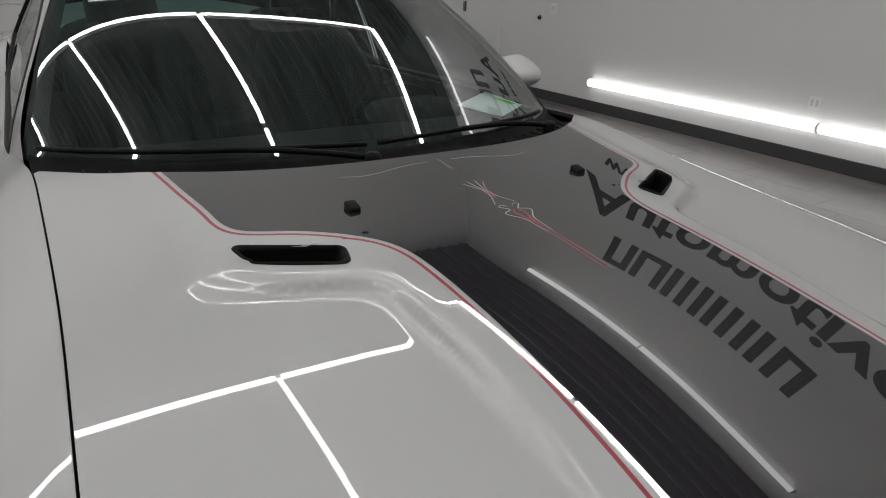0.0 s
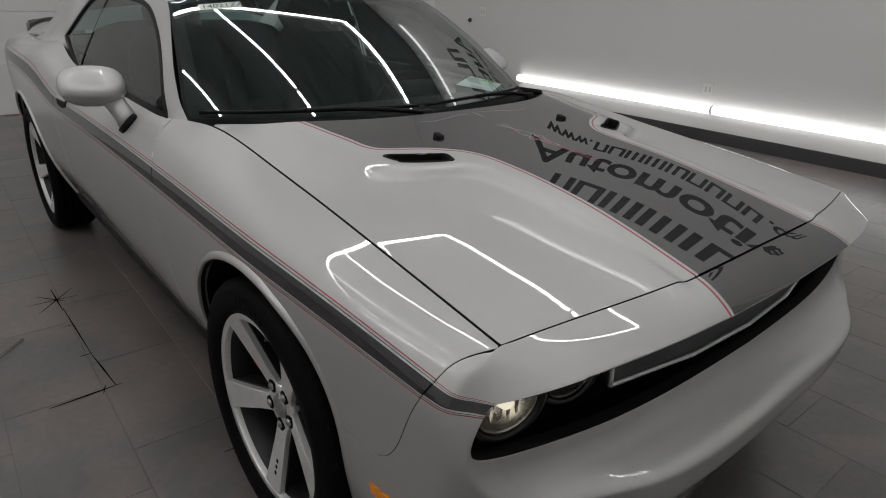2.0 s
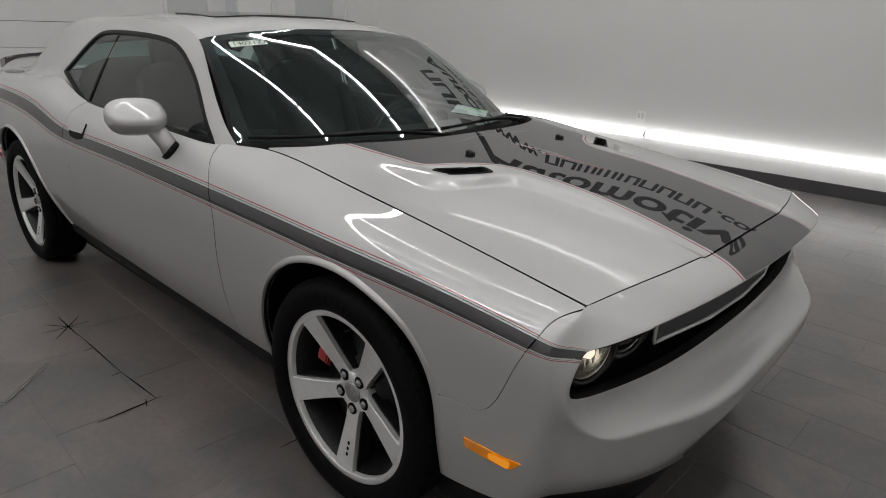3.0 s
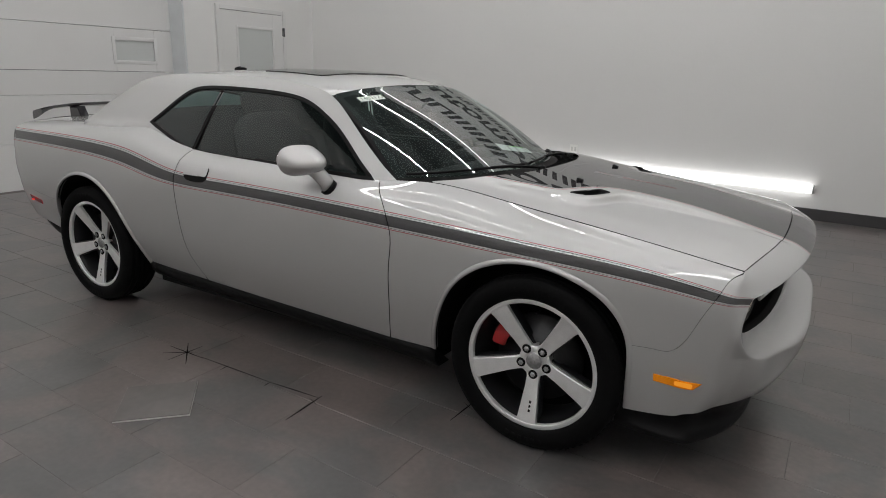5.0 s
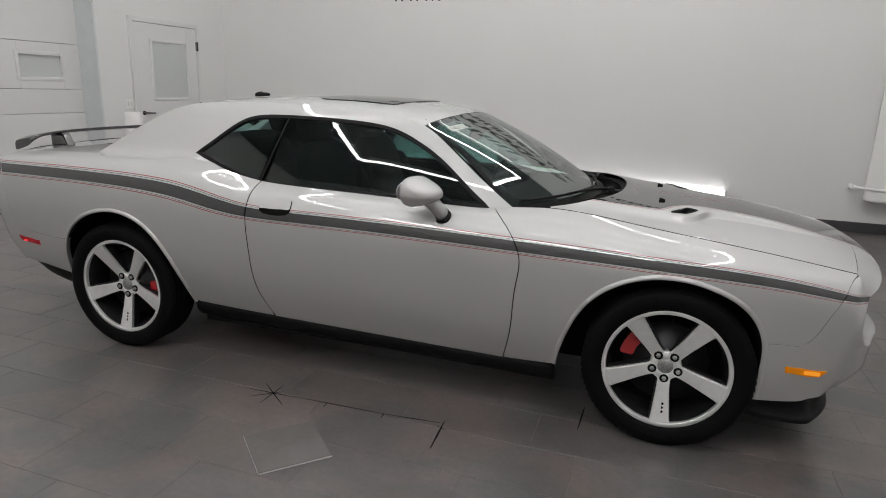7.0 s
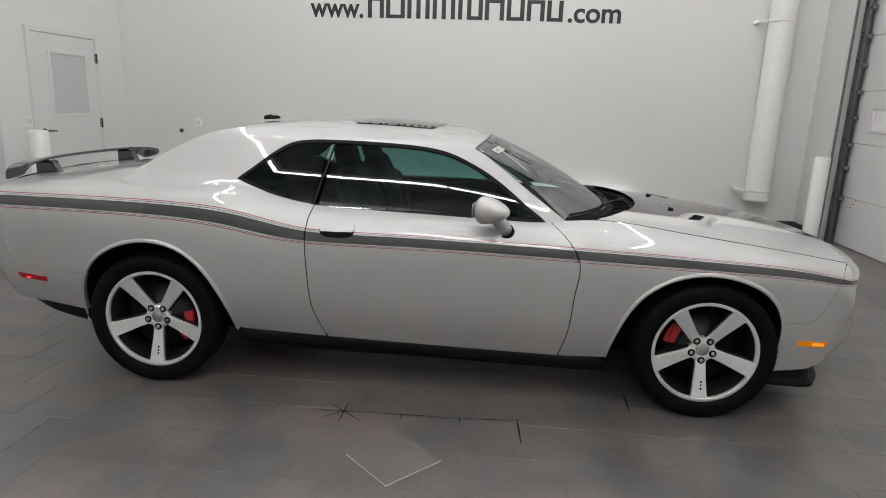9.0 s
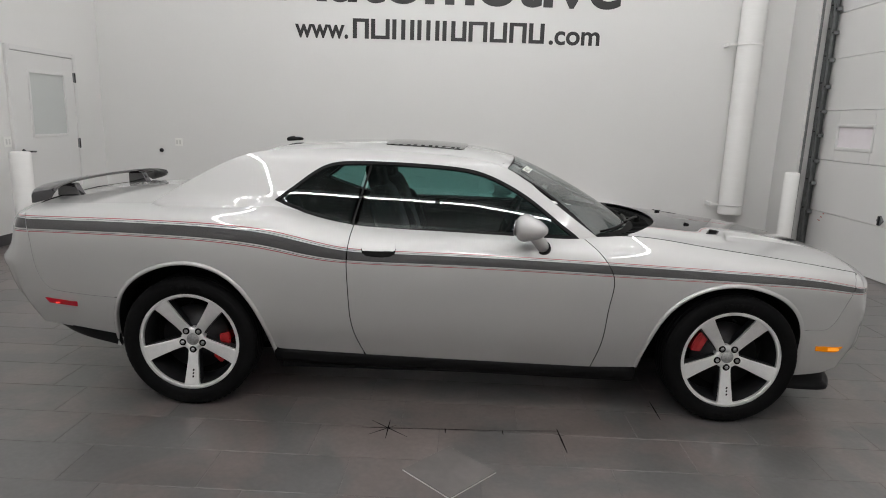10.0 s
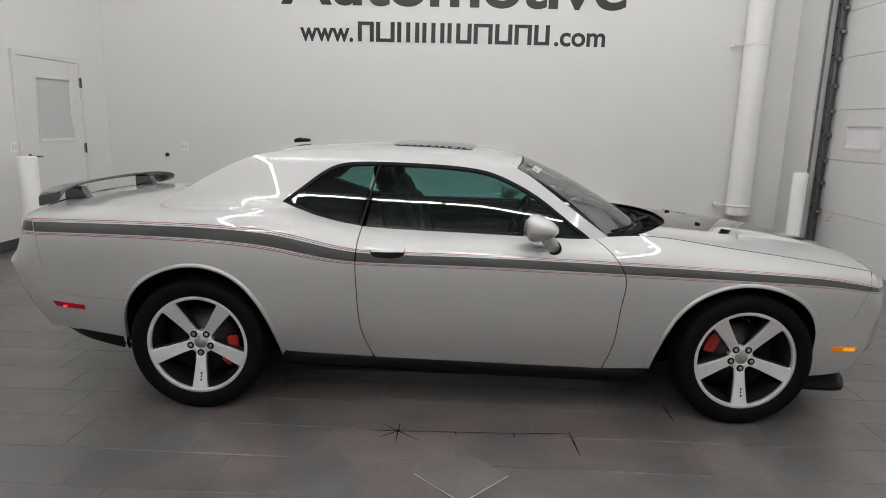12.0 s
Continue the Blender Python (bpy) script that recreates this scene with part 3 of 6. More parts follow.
def nose(u, v):
    """Follows the wing as far as the seam; the ledge sinks behind the crest round the mouth's lower corner."""
    u, v = np.asarray(u, float), np.asarray(v, float)
    p = np.array(nose_plain(u, v))
    w = fade_to(u, 2.2, 2.85) * (p[..., 0] < 2.2) * np.clip((7.9 - v) / 0.5, 0, 1)
    p[..., 1] += (front_flank(p[..., 0], p[..., 2]) - p[..., 1]) * w
    a, b, r = (u - 2.99) * 0.17, (v - 3.15) * 0.06, 0.08
    d = r - np.hypot(np.maximum(r - a, 0), np.maximum(r - b, 0))
    d = 0.005 * np.log1p(np.exp(np.clip(d / 0.005, -30, 30)))
    fade = np.clip((6.0 - v) / 0.7, 0, 1)
    p[..., 0] -= 0.026 * (1 - np.exp(-d * 0.55 / 0.026)) * fade
    # the top edge keeps an even gap to the bonnet's front edge
    top = nose_plain(u, np.full(np.shape(u), 8.0))
    y = top[..., 1]
    gap_x = hood_front_x(np.clip(y / 0.771, -1, 1)) + 0.0045 - top[..., 0]
    gap_z = hood_z(top[..., 0] + gap_x - 0.004, y) - 0.0025 - top[..., 2]
    k = np.clip(v - 7, 0, 1) ** 2 * np.clip((u - 3.0) / 0.15, 0, 1)
    p[..., 0] += gap_x * k
    p[..., 2] += gap_z * k
    return p


# rear end, in the same manner
TAIL_ROWS = [
    [(-1.885, 0.855, 0.37), (-2.1, 0.845, 0.40), (-2.27, 0.80, 0.42), (-2.37, 0.70, 0.43), (-2.43, 0.5, 0.44), (-2.46, 0, 0.44)],
    [(-1.858, 0.895, 0.53), (-2.1, 0.88, 0.54), (-2.3, 0.85, 0.55), (-2.45, 0.76, 0.56), (-2.53, 0.55, 0.57), (-2.56, 0, 0.57)],
    [(-1.80, 0.92, 0.68), (-2.1, 0.90, 0.68), (-2.3, 0.875, 0.69), (-2.48, 0.79, 0.70), (-2.565, 0.57, 0.70), (-2.59, 0, 0.70)],
    [(-1.80, 0.93, 0.79), (-2.1, 0.908, 0.78), (-2.3, 0.88, 0.775), (-2.49, 0.80, 0.772), (-2.585, 0.57, 0.77), (-2.61, 0, 0.77)],
    [(-1.88, 0.93, 0.86), (-2.1, 0.91, 0.855), (-2.3, 0.88, 0.85), (-2.455, 0.80, 0.85), (-2.50, 0.57, 0.85), (-2.52, 0, 0.85)],
    [(-1.88, 0.935, 0.945), (-2.1, 0.912, 0.945), (-2.3, 0.88, 0.945), (-2.44, 0.79, 0.945), (-2.47, 0.57, 0.945), (-2.485, 0, 0.945)],
    [(-1.88, 0.90, 1.03), (-2.1, 0.885, 1.025), (-2.3, 0.855, 1.02), (-2.425, 0.75, 1.02), (-2.45, 0.55, 1.03), (-2.46, 0, 1.04)],
    [(-1.88, 0.74, 1.085), (-2.1, 0.73, 1.078), (-2.3, 0.70, 1.068), (-2.36, 0.66, 1.062), (-2.38, 0.5, 1.075), (-2.40, 0, 1.085)],
]
TAIL_ROWS = [[(x - 0.02 * min(j, 3) / 3, y, z) for j, (x, y, z) in enumerate(row)] for row in TAIL_ROWS]
tail_plain = rows_surface(range(6), TAIL_ROWS)


def tail(u, v):
    u, v = np.asarray(u, float), np.asarray(v, float)
    p = np.array(tail_plain(u, v))
    w = fade_to(u, 2.15, 2.8) * np.clip((6.9 - v) / 0.5, 0, 1)
    p[..., 1] += (rear_flank(p[..., 0], p[..., 2]) - p[..., 1]) * w
    return p

# side of the cabin: u forward, v the height
lean = pchip([-1.75, -1.0, -0.5, 0.0, 0.24, 0.73], [0.40, 0.40, 0.41, 0.42, 0.44, 0.50])
cabin_base = pchip([-1.75, -1.4, -1.0, 0.5, 0.64, 0.75], [0.775, 0.79, 0.805, 0.80, 0.79, 0.762])


def ease(t):
    t = np.clip(t, 0, 1)
    return t * t * (3 - 2 * t)


def shoulder_v(x):
    """Where the flank ends and the rear pillar flows up out of it."""
    x = np.asarray(x, float)
    return 6.0 - 0.5 * ease((-0.93 - x) / 0.42) * ease((x + 1.74) / 0.14)


def cabin_plain(x, z):
    return cabin_base(x) - lean(x) * (z - 1.0) - 0.24 * (z - 1.0) ** 2 - 3.0 * np.maximum(z - 1.335, 0) ** 2


fx = np.linspace(-1.76, -0.9, 43)
f0, f1 = body(fx, shoulder_v(fx)), body(fx, shoulder_v(fx) - 0.05)
fillet = ease((-0.93 - fx) / 0.12) * (f0[:, 1] - cabin_plain(fx, f0[:, 2]))
run = np.clip(fillet / np.maximum(-0.45 - (f0[:, 1] - f1[:, 1]) / (f0[:, 2] - f1[:, 2]), 0.3), 0.012, 0.16)

foot_curve, fillet_curve, run_curve = cubic(fx[::3], f0[::3, 2]), cubic(fx[::3], fillet[::3]), cubic(fx[::3], run[::3])


def cabin(x, z):
    x, z = np.asarray(x, float), np.asarray(z, float)
    xc = np.clip(x, fx[0], fx[-1])
    foot = foot_curve(xc)
    y = cabin_plain(x, z) + np.maximum(fillet_curve(xc), 0) * (x < -0.93) * np.exp(-np.maximum(z - foot, 0) / np.maximum(run_curve(xc), 0.01))
    return np.stack([x, y, z], -1)


# the cabin side's upper edge, from the deck over the roof to the foot of the windscreen pillar
RAIL = [(-1.71, 1.10), (-1.54, 1.207), (-1.37, 1.306), (-1.21, 1.372), (-1.0, 1.402), (-0.5, 1.41), (-0.1, 1.395), (0.1, 1.372), (0.235, 1.335), (0.38, 1.245), (0.55, 1.12), (0.728, 0.992)]
rail = line(RAIL, 80)
rail_z = cubic([p[0] for p in RAIL], [p[1] for p in RAIL])
roof_mid_z = cubic([-1.1, -0.8, -0.4, 0.0, 0.2, 0.32], [1.418, 1.44, 1.45, 1.437, 1.412, 1.385])


def roof(u, v):
    """u from the rear edge to the front edge, v from the middle to the rail."""
    u, v = np.asarray(u, float), np.asarray(v, float)
    xr, xf = -1.05 - 0.05 * v**2, 0.315 - 0.08 * v**2
    x = xr + u * (xf - xr)
    zr = rail_z(x)
    y = v * cabin(x, zr)[..., 1]
    zm = roof_mid_z(x)
    return np.stack([x, y, zr + (zm - zr) * (1 - np.abs(v) ** 2.6)], -1)


def windscreen(u, v):
    """u from the cowl up to the roof, v from the middle to the pillar."""
    u, v = np.asarray(u, float), np.asarray(v, float)
    bend = 0.55 * v**2 + 0.45 * v**4
    xb, zb, yb = 1.05 - 0.325 * bend, 1.0 - 0.005 * v**2, 0.765 * v
    xt, zt, yt = 0.32 - 0.078 * bend, 1.383 - 0.046 * bend, 0.618 * v
    b = 0.022 * np.sin(np.pi * np.clip(u, 0, 1))
    return np.stack([xb + (xt - xb) * u + b * 0.5, yb + (yt - yb) * u, zb + (zt - zb) * u + b], -1)


def backlight(u, v):
    u, v = np.asarray(u, float), np.asarray(v, float)
    xb, zb, yb = -1.80 + 0.07 * v**2, 1.112, 0.60 * v
    xt, zt, yt = -1.055 - 0.03 * v**2, 1.415 - 0.02 * v**2, 0.56 * v
    return np.stack([xb + (xt - xb) * u, yb + (yt - yb) * u, zb + (zt - zb) * u + 0.02 * np.sin(np.pi * np.clip(u, 0, 1))], -1)


def deck(u, v):
    """Boot lid: u from the rear edge forward, v from the middle to the shoulder."""
    u, v = np.asarray(u, float), np.asarray(v, float)
    xr = -2.40 + 0.04 * v**2
    xf = -1.62 - 0.02 * v**2
    x = xr + u * (xf - xr)
    ys, zs = width_curves[6](x), height_curves[6](x)
    zm = zs + 0.02
    return np.stack([x, v * ys, zs + (zm - zs) * (1 - np.abs(v) ** 2.2)], -1)


# ---- the car: its parts ----
car = thing("car", "silver two-door coupe with graphite stripes, parked on tiles", "car")
BODY_SCALE = (1.0, 0.115)
BANDS = ((0.0, 0.045), (0.09, 0.115), (0.19, 0.80), (0.875, 0.90), (0.958, 1.0))
BAND_LOOK = (("pinstripe", "RED", "thin red pinstripe"), ("pinstripe", "DARK", "thin graphite pinstripe"), ("stripe", "DARK", "graphite stripe"), ("pinstripe", "DARK", "thin graphite pinstripe"), ("pinstripe", "RED", "thin red pinstripe"))


def stripe_bands(a, b, n=60):
    """Outlines of the pinstripes and the dark band along the flank, between two stations."""
    xs = np.linspace(a, b, n)
    out = []
    for lo, hi in BANDS:
        edge = [body_v([(x, float(height_curves[3](x) * (1 - f) + height_curves[4](x) * f)) for x in xs]) for f in (lo, hi)]
        out.append(edge[0] + edge[1][::-1])
    return out


def flank(name, outline, side, regions, extra=(), label="", arch=None, step=0.028):
    p, *bands = panel(body, outline, step, BODY_SCALE, regions=regions, extra=extra, side=side, skirt=0.014)
    ob = parts(name, p, PAINT, car, label)
    for k, b in enumerate(bands):
        if b:
            nm, tone, lb = BAND_LOOK[k]
            parts(nm, b, RED if tone == "RED" else GRAPHITE, ob, lb)
    return ob


def arch_lip(arch, side, parent):
    """The rolled lip that stands proud round a wheel opening."""
    pts = [p for p in arch if p[1] > 0.27]
    c = np.array(pts)
    t = np.gradient(c, axis=0)
    nrm = np.stack([-t[:, 1], t[:, 0]], -1)
    nrm /= np.linalg.norm(nrm, axis=1)[:, None]
    bm = bmesh.new()
    rings = []
    for p, n in zip(c, nrm):
        ring = []
        for d, lift in ((0.004, -0.03), (-0.001, 0.003), (0.0, 0.007), (0.002, 0.0095), (0.007, 0.0105), (0.013, 0.009), (0.017, 0.0055), (0.020, 0.001), (0.022, -0.003)):
            x, z = p + n * d
            (x, v), = body_v([(x, z)])
            ring.append(bm.verts.new((x, side * (float(body(x, v)[1]) + lift * (1 - 0.75 * float(ease((x - 1.62) / 0.16))) * 0.85), z)))
        rings.append(ring)
    for a, b in zip(rings, rings[1:]):
        for i in range(len(a) - 1):
            bm.faces.new((a[i], a[i + 1], b[i + 1], b[i])).smooth = True
    bmesh.ops.recalc_face_normals(bm, faces=bm.faces[:])
    part("wheel_arch_lip", bm, PAINT, parent, "rolled silver wheel arch lip")


DOOR_FRONT = [(0.648, 0.988), (0.72, 0.93), (0.78, 0.85), (0.797, 0.81), (0.79, 0.65), (0.775, 0.45), (0.735, 0.262)]
DOOR_REAR = [(-0.597, 1.018), (-0.612, 0.93), (-0.618, 0.845), (-0.612, 0.70), (-0.585, 0.45), (-0.525, 0.292)]
door_front, door_rear = line(DOOR_FRONT, 30), line(DOOR_REAR, 30)
GAP = 0.0034


def offset_line(points, d):
    """A seam moved sideways, to its front and lower side for d above 0."""
    p = np.array(points, float)
    t = np.gradient(p, axis=0)
    n = np.stack([-t[:, 1], t[:, 0]], -1)
    n /= np.linalg.norm(n, axis=1)[:, None]
    return [tuple(q) for q in p + n * d]


NOSE_SEAM = [(2.158, 0.839), (2.131, 0.826), (2.108, 0.785), (2.09, 0.748), (2.05, 0.66), (2.005, 0.572), (1.975, 0.548), (1.93, 0.545), (1.835, 0.54)]
TAIL_SEAM = [(-2.36, 1.064), (-2.325, 0.95), (-2.31, 0.82), (-2.275, 0.68), (-2.235, 0.632), (-2.18, 0.618), (-1.868, 0.60)]

for side in (-1, 1):
    # front wing
    front = body_v([(x + GAP, z) for x, z in door_front][::-1])
    arch = body_v([p for p in front_arch if p[0] < 1.6 and p[1] > 0.262] + [p for p in front_arch if p[0] >= 1.6 and p[1] > 0.545])
    seam = body_v(offset_line(line(NOSE_SEAM, 60), -0.0018)[::-1])
    top = [(x, 6.0 - 0.005) for x in np.linspace(2.155, 0.87, 50)] + [(0.80, 5.98), (0.74, 5.985)]
    outline = [(0.74, float(body_v([(0.74, 0.262)])[0][1]))] + arch + seam + top + front[::-1][:-1]
    wing_ob = flank("front_wing", outline, side, stripe_bands(0.745, 2.14), (), "silver front wing with a graphite side stripe")
    arch_lip(front_arch, side, wing_ob)
    # door
    outline = body_v([(x - GAP, z) for x, z in door_front]) + body_v([(x + GAP, z) for x, z in door_rear])[::-1]
    ob = flank("door", outline, side, stripe_bands(-0.66, 0.84), (), "silver door with a graphite stripe and tinted window")
    if side < 0:
        door = ob
    # rear quarter
    rear = body_v([(x - GAP, z) for x, z in door_rear])
    archr = body_v([p for p in rear_arch[::-1] if p[1] > (0.318 if p[0] > -1.5 else 0.602)])
    seamr = body_v(offset_line(line(TAIL_SEAM, 60), 0.0018)[::-1])
    topr = [(x, float(shoulder_v(x))) for x in np.linspace(-2.35, -0.62, 90)]
    low = body_v([(-0.536, 0.294), (-0.8, 0.304), (-1.0, 0.314)])
    outline = rear[:-1] + low + archr + seamr + topr
    quarter = flank("rear_quarter", outline, side, stripe_bands(-2.36, -0.57), (), "silver rear quarter with a graphite stripe")
    arch_lip(rear_arch, side, quarter)
    # sill
    xs = np.linspace(-1.03, 0.985, 40)
    bm = bmesh.new()
    prof = [(0.012, -0.004), (0.0, 0.006), (-0.01, 0.012), (-0.05, 0.0), (-0.085, -0.03), (-0.09, -0.12)]
    rings = []
    for x in xs:
        z0, y0 = float(height_curves[0](x)), float(width_curves[0](x))
        rings.append([bm.verts.new((x, side * (y0 - 0.006 + dy), z0 - 0.002 + dz)) for dz, dy in prof])
    for a, b in zip(rings, rings[1:]):
        for i in range(len(prof) - 1):
            bm.faces.new((a[i], a[i + 1], b[i + 1], b[i])).smooth = True
    for r in (rings[0], rings[-1]):
        bm.faces.new(r)
    bmesh.ops.recalc_face_normals(bm, faces=bm.faces[:])
    part("sill", bm, BLACK, car, "black plastic sill")

# ---- bonnet ----


def stripe_edge(inset):
    """The dark stripe's border on the bonnet, as x and half width; the inset moves it to the middle."""
    pts = [(1.02, 0.568), (1.081, 0.555), (1.20, 0.535), (1.30, 0.518), (1.36, 0.508), (1.385, 0.496), (1.44, 0.412), (1.485, 0.347), (1.52, 0.31), (1.56, 0.286), (1.65, 0.271), (1.80, 0.268), (1.95, 0.27), (2.1, 0.278), (2.30, 0.294)]
    p = line(pts, 90)
    t = np.gradient(p, axis=0)
    n = np.stack([t[:, 1], -t[:, 0]], -1)
    n /= np.linalg.norm(n, axis=1)[:, None]
    return p + n * inset


def to_hood(p):
    out = []
    for x, y in p:
        v = y / float(hood_side_y(x))
        xr, xf = float(hood_rear_x(v)), float(hood_front_x(v))
        out.append(((x - xr) / (xf - xr), v))
    return out


def hood_region(i0, i1):
    """The band between two insets from the stripe's border, clipped to the bonnet."""
    a = [p for p in to_hood(stripe_edge(i0)) if 0.0 < p[0] < 1.0]
    a = [(0.0, a[0][1])] + a + [(1.0, a[-1][1])]
    if i1 is None:
        return a + [(1.0, 0.0), (0.0, 0.0)]
    b = [p for p in to_hood(stripe_edge(i1)) if 0.0 < p[0] < 1.0]
    b = [(0.0, b[0][1])] + b + [(1.0, b[-1][1])]
    return a + b[::-1]


def rounded(points, r, n=5):
    """An outline with its corners rounded."""
    out = []
    p = [np.array(q, float) for q in points]
    for i in range(len(p)):
        a, b, c = p[i - 1], p[i], p[(i + 1) % len(p)]
        u, w = (a - b) / np.linalg.norm(a - b), (c - b) / np.linalg.norm(c - b)
        d = min(r, np.linalg.norm(a - b) / 2.1, np.linalg.norm(c - b) / 2.1)
        s, e = b + u * d, b + w * d
        for k in range(n + 1):
            t = k / n
            out.append(tuple((1 - t) ** 2 * s + 2 * t * (1 - t) * b + t**2 * e))
    return out


SCOOP = rounded([(1.428, 0.510), (1.490, 0.499), (1.571, 0.360), (1.513, 0.345)], 0.021, 8)
scoop = to_hood(SCOOP)
hood_poly = [(0, v) for v in np.linspace(0, 0.985, 30)] + [(u, 1.0 - 0.0022) for u in np.linspace(0.015, 1, 60)] + [(1, v) for v in np.linspace(0.985, 0, 30)]
crease = to_hood([(x, float(raise_edge(x)) + d) for x in np.arange(1.56, 2.2, 0.012) for d in np.arange(-0.018, 0.0181, 0.003)])
hp, r1, r2, r3 = panel(hood, hood_poly, 0.011, (1.15, 0.75), regions=[hood_region(0.0, 0.006), hood_region(0.0105, 0.0145), hood_region(0.0145, None)], holes=[scoop], extra=crease, mirror=True, skirt=0.02)
bonnet = parts("bonnet", hp, PAINT, car, "silver bonnet with a broad graphite middle stripe")
parts("pinstripe", r1, RED, bonnet, "thin red pinstripe")
parts("pinstripe", r2, PIN, bonnet, "thin pale pinstripe")
parts("stripe", r3, GRAPHITE, bonnet, "broad graphite stripe")
for side in (-1, 1):
    c = np.mean(SCOOP, axis=0)
    bm = bmesh.new()
    rings = []
    for grow, sink, back in ((1.03, 0.004, 0), (1.0, -0.0025, 0), (0.97, -0.0035, 0), (0.93, -0.001, 0), (0.90, 0.006, 0), (0.88, 0.045, 0.02)):
        rings.append([bm.verts.new((c[0] + (x - c[0]) * (1 - (1 - grow) * 2.2) - back, side * (c[1] + (y - c[1]) * grow), float(hood_z(x, y)) - sink)) for x, y in SCOOP])
    for p, q in zip(rings, rings[1:]):
        for i in range(len(p)):
            j = (i + 1) % len(p)
            bm.faces.new((p[i], p[j], q[j], q[i])).smooth = True
    bm.faces.new(rings[-1])
    bmesh.ops.recalc_face_normals(bm, faces=bm.faces[:])
    part("scoop_insert", bm, BLACK, bonnet, "black rounded scoop insert")
    # washer nozzle
    x0, y0 = 1.398, 0.278
    z0 = float(hood_z(x0, y0))
    bm = box(-0.016, 0.014, -0.012, 0.012, -0.004, 0.013, 0.005)
    for v in bm.verts:
        if v.co.z > 0.005 and v.co.x > 0:
            v.co.z -= 0.004
    part("washer_nozzle", bm, BLACK, bonnet, "", pose(x0, side * y0, z0, 0, 4, 0))

# hand-drawn pinstripe ornament down the middle, and two fine flourishes by the cowl
def flourish(points, width, material, name="ornament_line"):
    c = line(points, 6 * len(points)) if len(points) > 2 else np.array(points, float)
    bm = bmesh.new()
    t = np.gradient(c, axis=0)
    n = np.stack([-t[:, 1], t[:, 0]], -1)
    n /= np.maximum(np.linalg.norm(n, axis=1), 1e-9)[:, None]
    taper = np.sin(np.pi * np.linspace(0.08, 0.92, len(c))) ** 0.6 * width / 2
    rows = [[bm.verts.new((x, y, float(hood_z(x, y)) + h)) for (x, y), h in ((p - m * w, 0.0001), (p, 0.0006), (p + m * w, 0.0001))] for p, m, w in zip(c, n, taper)]
    for a, b in zip(rows, rows[1:]):
        for i in range(2):
            bm.faces.new((a[i], a[i + 1], b[i + 1], b[i])).smooth = True
    bmesh.ops.recalc_face_normals(bm, faces=bm.faces[:])
    part(name, bm, material, bonnet)


for s in (-1, 1):
    for pts, w, tone in (
        ([(1.252, 0.030), (1.254, 0.085), (1.262, 0.130), (1.270, 0.198), (1.258, 0.240)], 0.0022, PIN),
        ([(1.244, 0.002), (1.303, 0.002)], 0.0022, PIN),
        ([(1.380, 0.025), (1.405, 0.012), (1.436, 0.004), (1.465, 0.012), (1.490, 0.024)], 0.0026, PIN),
        ([(1.372, 0.010), (1.395, 0.006), (1.436, 0.000)], 0.0026, PIN),
        ([(1.388, 0.019), (1.414, 0.008), (1.440, 0.002)], 0.0030, RED),
        ([(1.432, 0.010), (1.440, 0.002), (1.462, 0.003)], 0.0042, RED),
        ([(1.505, 0.007), (1.496, 0.012), (1.499, 0.023), (1.517, 0.010), (1.527, 0.028), (1.556, 0.014), (1.585, 0.008), (1.622, 0.006)], 0.0026, PIN),
        ([(1.518, 0.003), (1.530, 0.009), (1.560, 0.004), (1.600, 0.001)], 0.0050, RED),
        ([(1.590, 0.003), (1.660, 0.004), (1.766, 0.006)], 0.0026, RED),
    ):
        flourish([(x, s * y) for x, y in pts], w, tone)

# ---- nose ----
NOSE_SCALE = (0.16, 0.12)
seam_uv = invert(nose, 0, 3.6, 2.5, 8, offset_line(line(NOSE_SEAM, 60), 0.0018))
poly = [(float(u), float(v)) for u, v in seam_uv[::-1]]
poly = [(0.04, 0.0), (0.04, float(seam_uv[-1][1]))] + poly[1:] + [(u, 8.0) for u in np.linspace(3.02, 6, 30)] + [(u, 0.0) for u in np.linspace(6, 0.2, 40)]
mouth = [(6, 5.0), (4.6, 5.0), (3.7, 5.0), (3.35, 5.0), (3.12, 5.1), (3.035, 5.4), (3.02, 5.75), (3.08, 5.98), (3.3, 6.02), (4.0, 6.0), (6, 6.0)]
mouth = [tuple(p) for p in line(mouth[:-1][1:], 40)]
mouth = [(6.0, 5.0)] + mouth + [(6.0, 6.0)]
su = invert(nose, 1.2, 3.3, 5.2, 7.2, [(x, z) for x, z in zip(np.linspace(2.07, 2.20, 10), np.linspace(0.750, 0.744, 10))])
sv = invert(nose, 1.2, 3.3, 5.2, 7.2, [(x, z) for x, z in zip(np.linspace(2.08, 2.203, 10), np.linspace(0.792, 0.771, 10))])


def nose_band(a, b):
    p, q = su + (sv - su) * a, su + (sv - su) * b
    return [tuple(t) for t in p] + [tuple(t) for t in q[::-1]]


def nose_stripe(i0, i1=None):
    """The bonnet stripe carried on down the nose to the grille."""
    def u_of(y, v):
        us = np.linspace(3, 6, 200)
        return float(np.interp(y, nose(us, np.full(200, v))[::-1, 1], us[::-1]))
    vs = np.linspace(8.0, 6.03, 12)
    a = [(u_of(0.291 - i0 + 0.014 * (8 - v), v), v) for v in vs]
    if i1 is None:
        return a + [(6.0, 6.03), (6.0, 8.0)]
    return a + [(u_of(0.291 - i1 + 0.014 * (8 - v), v), v) for v in vs[::-1]]


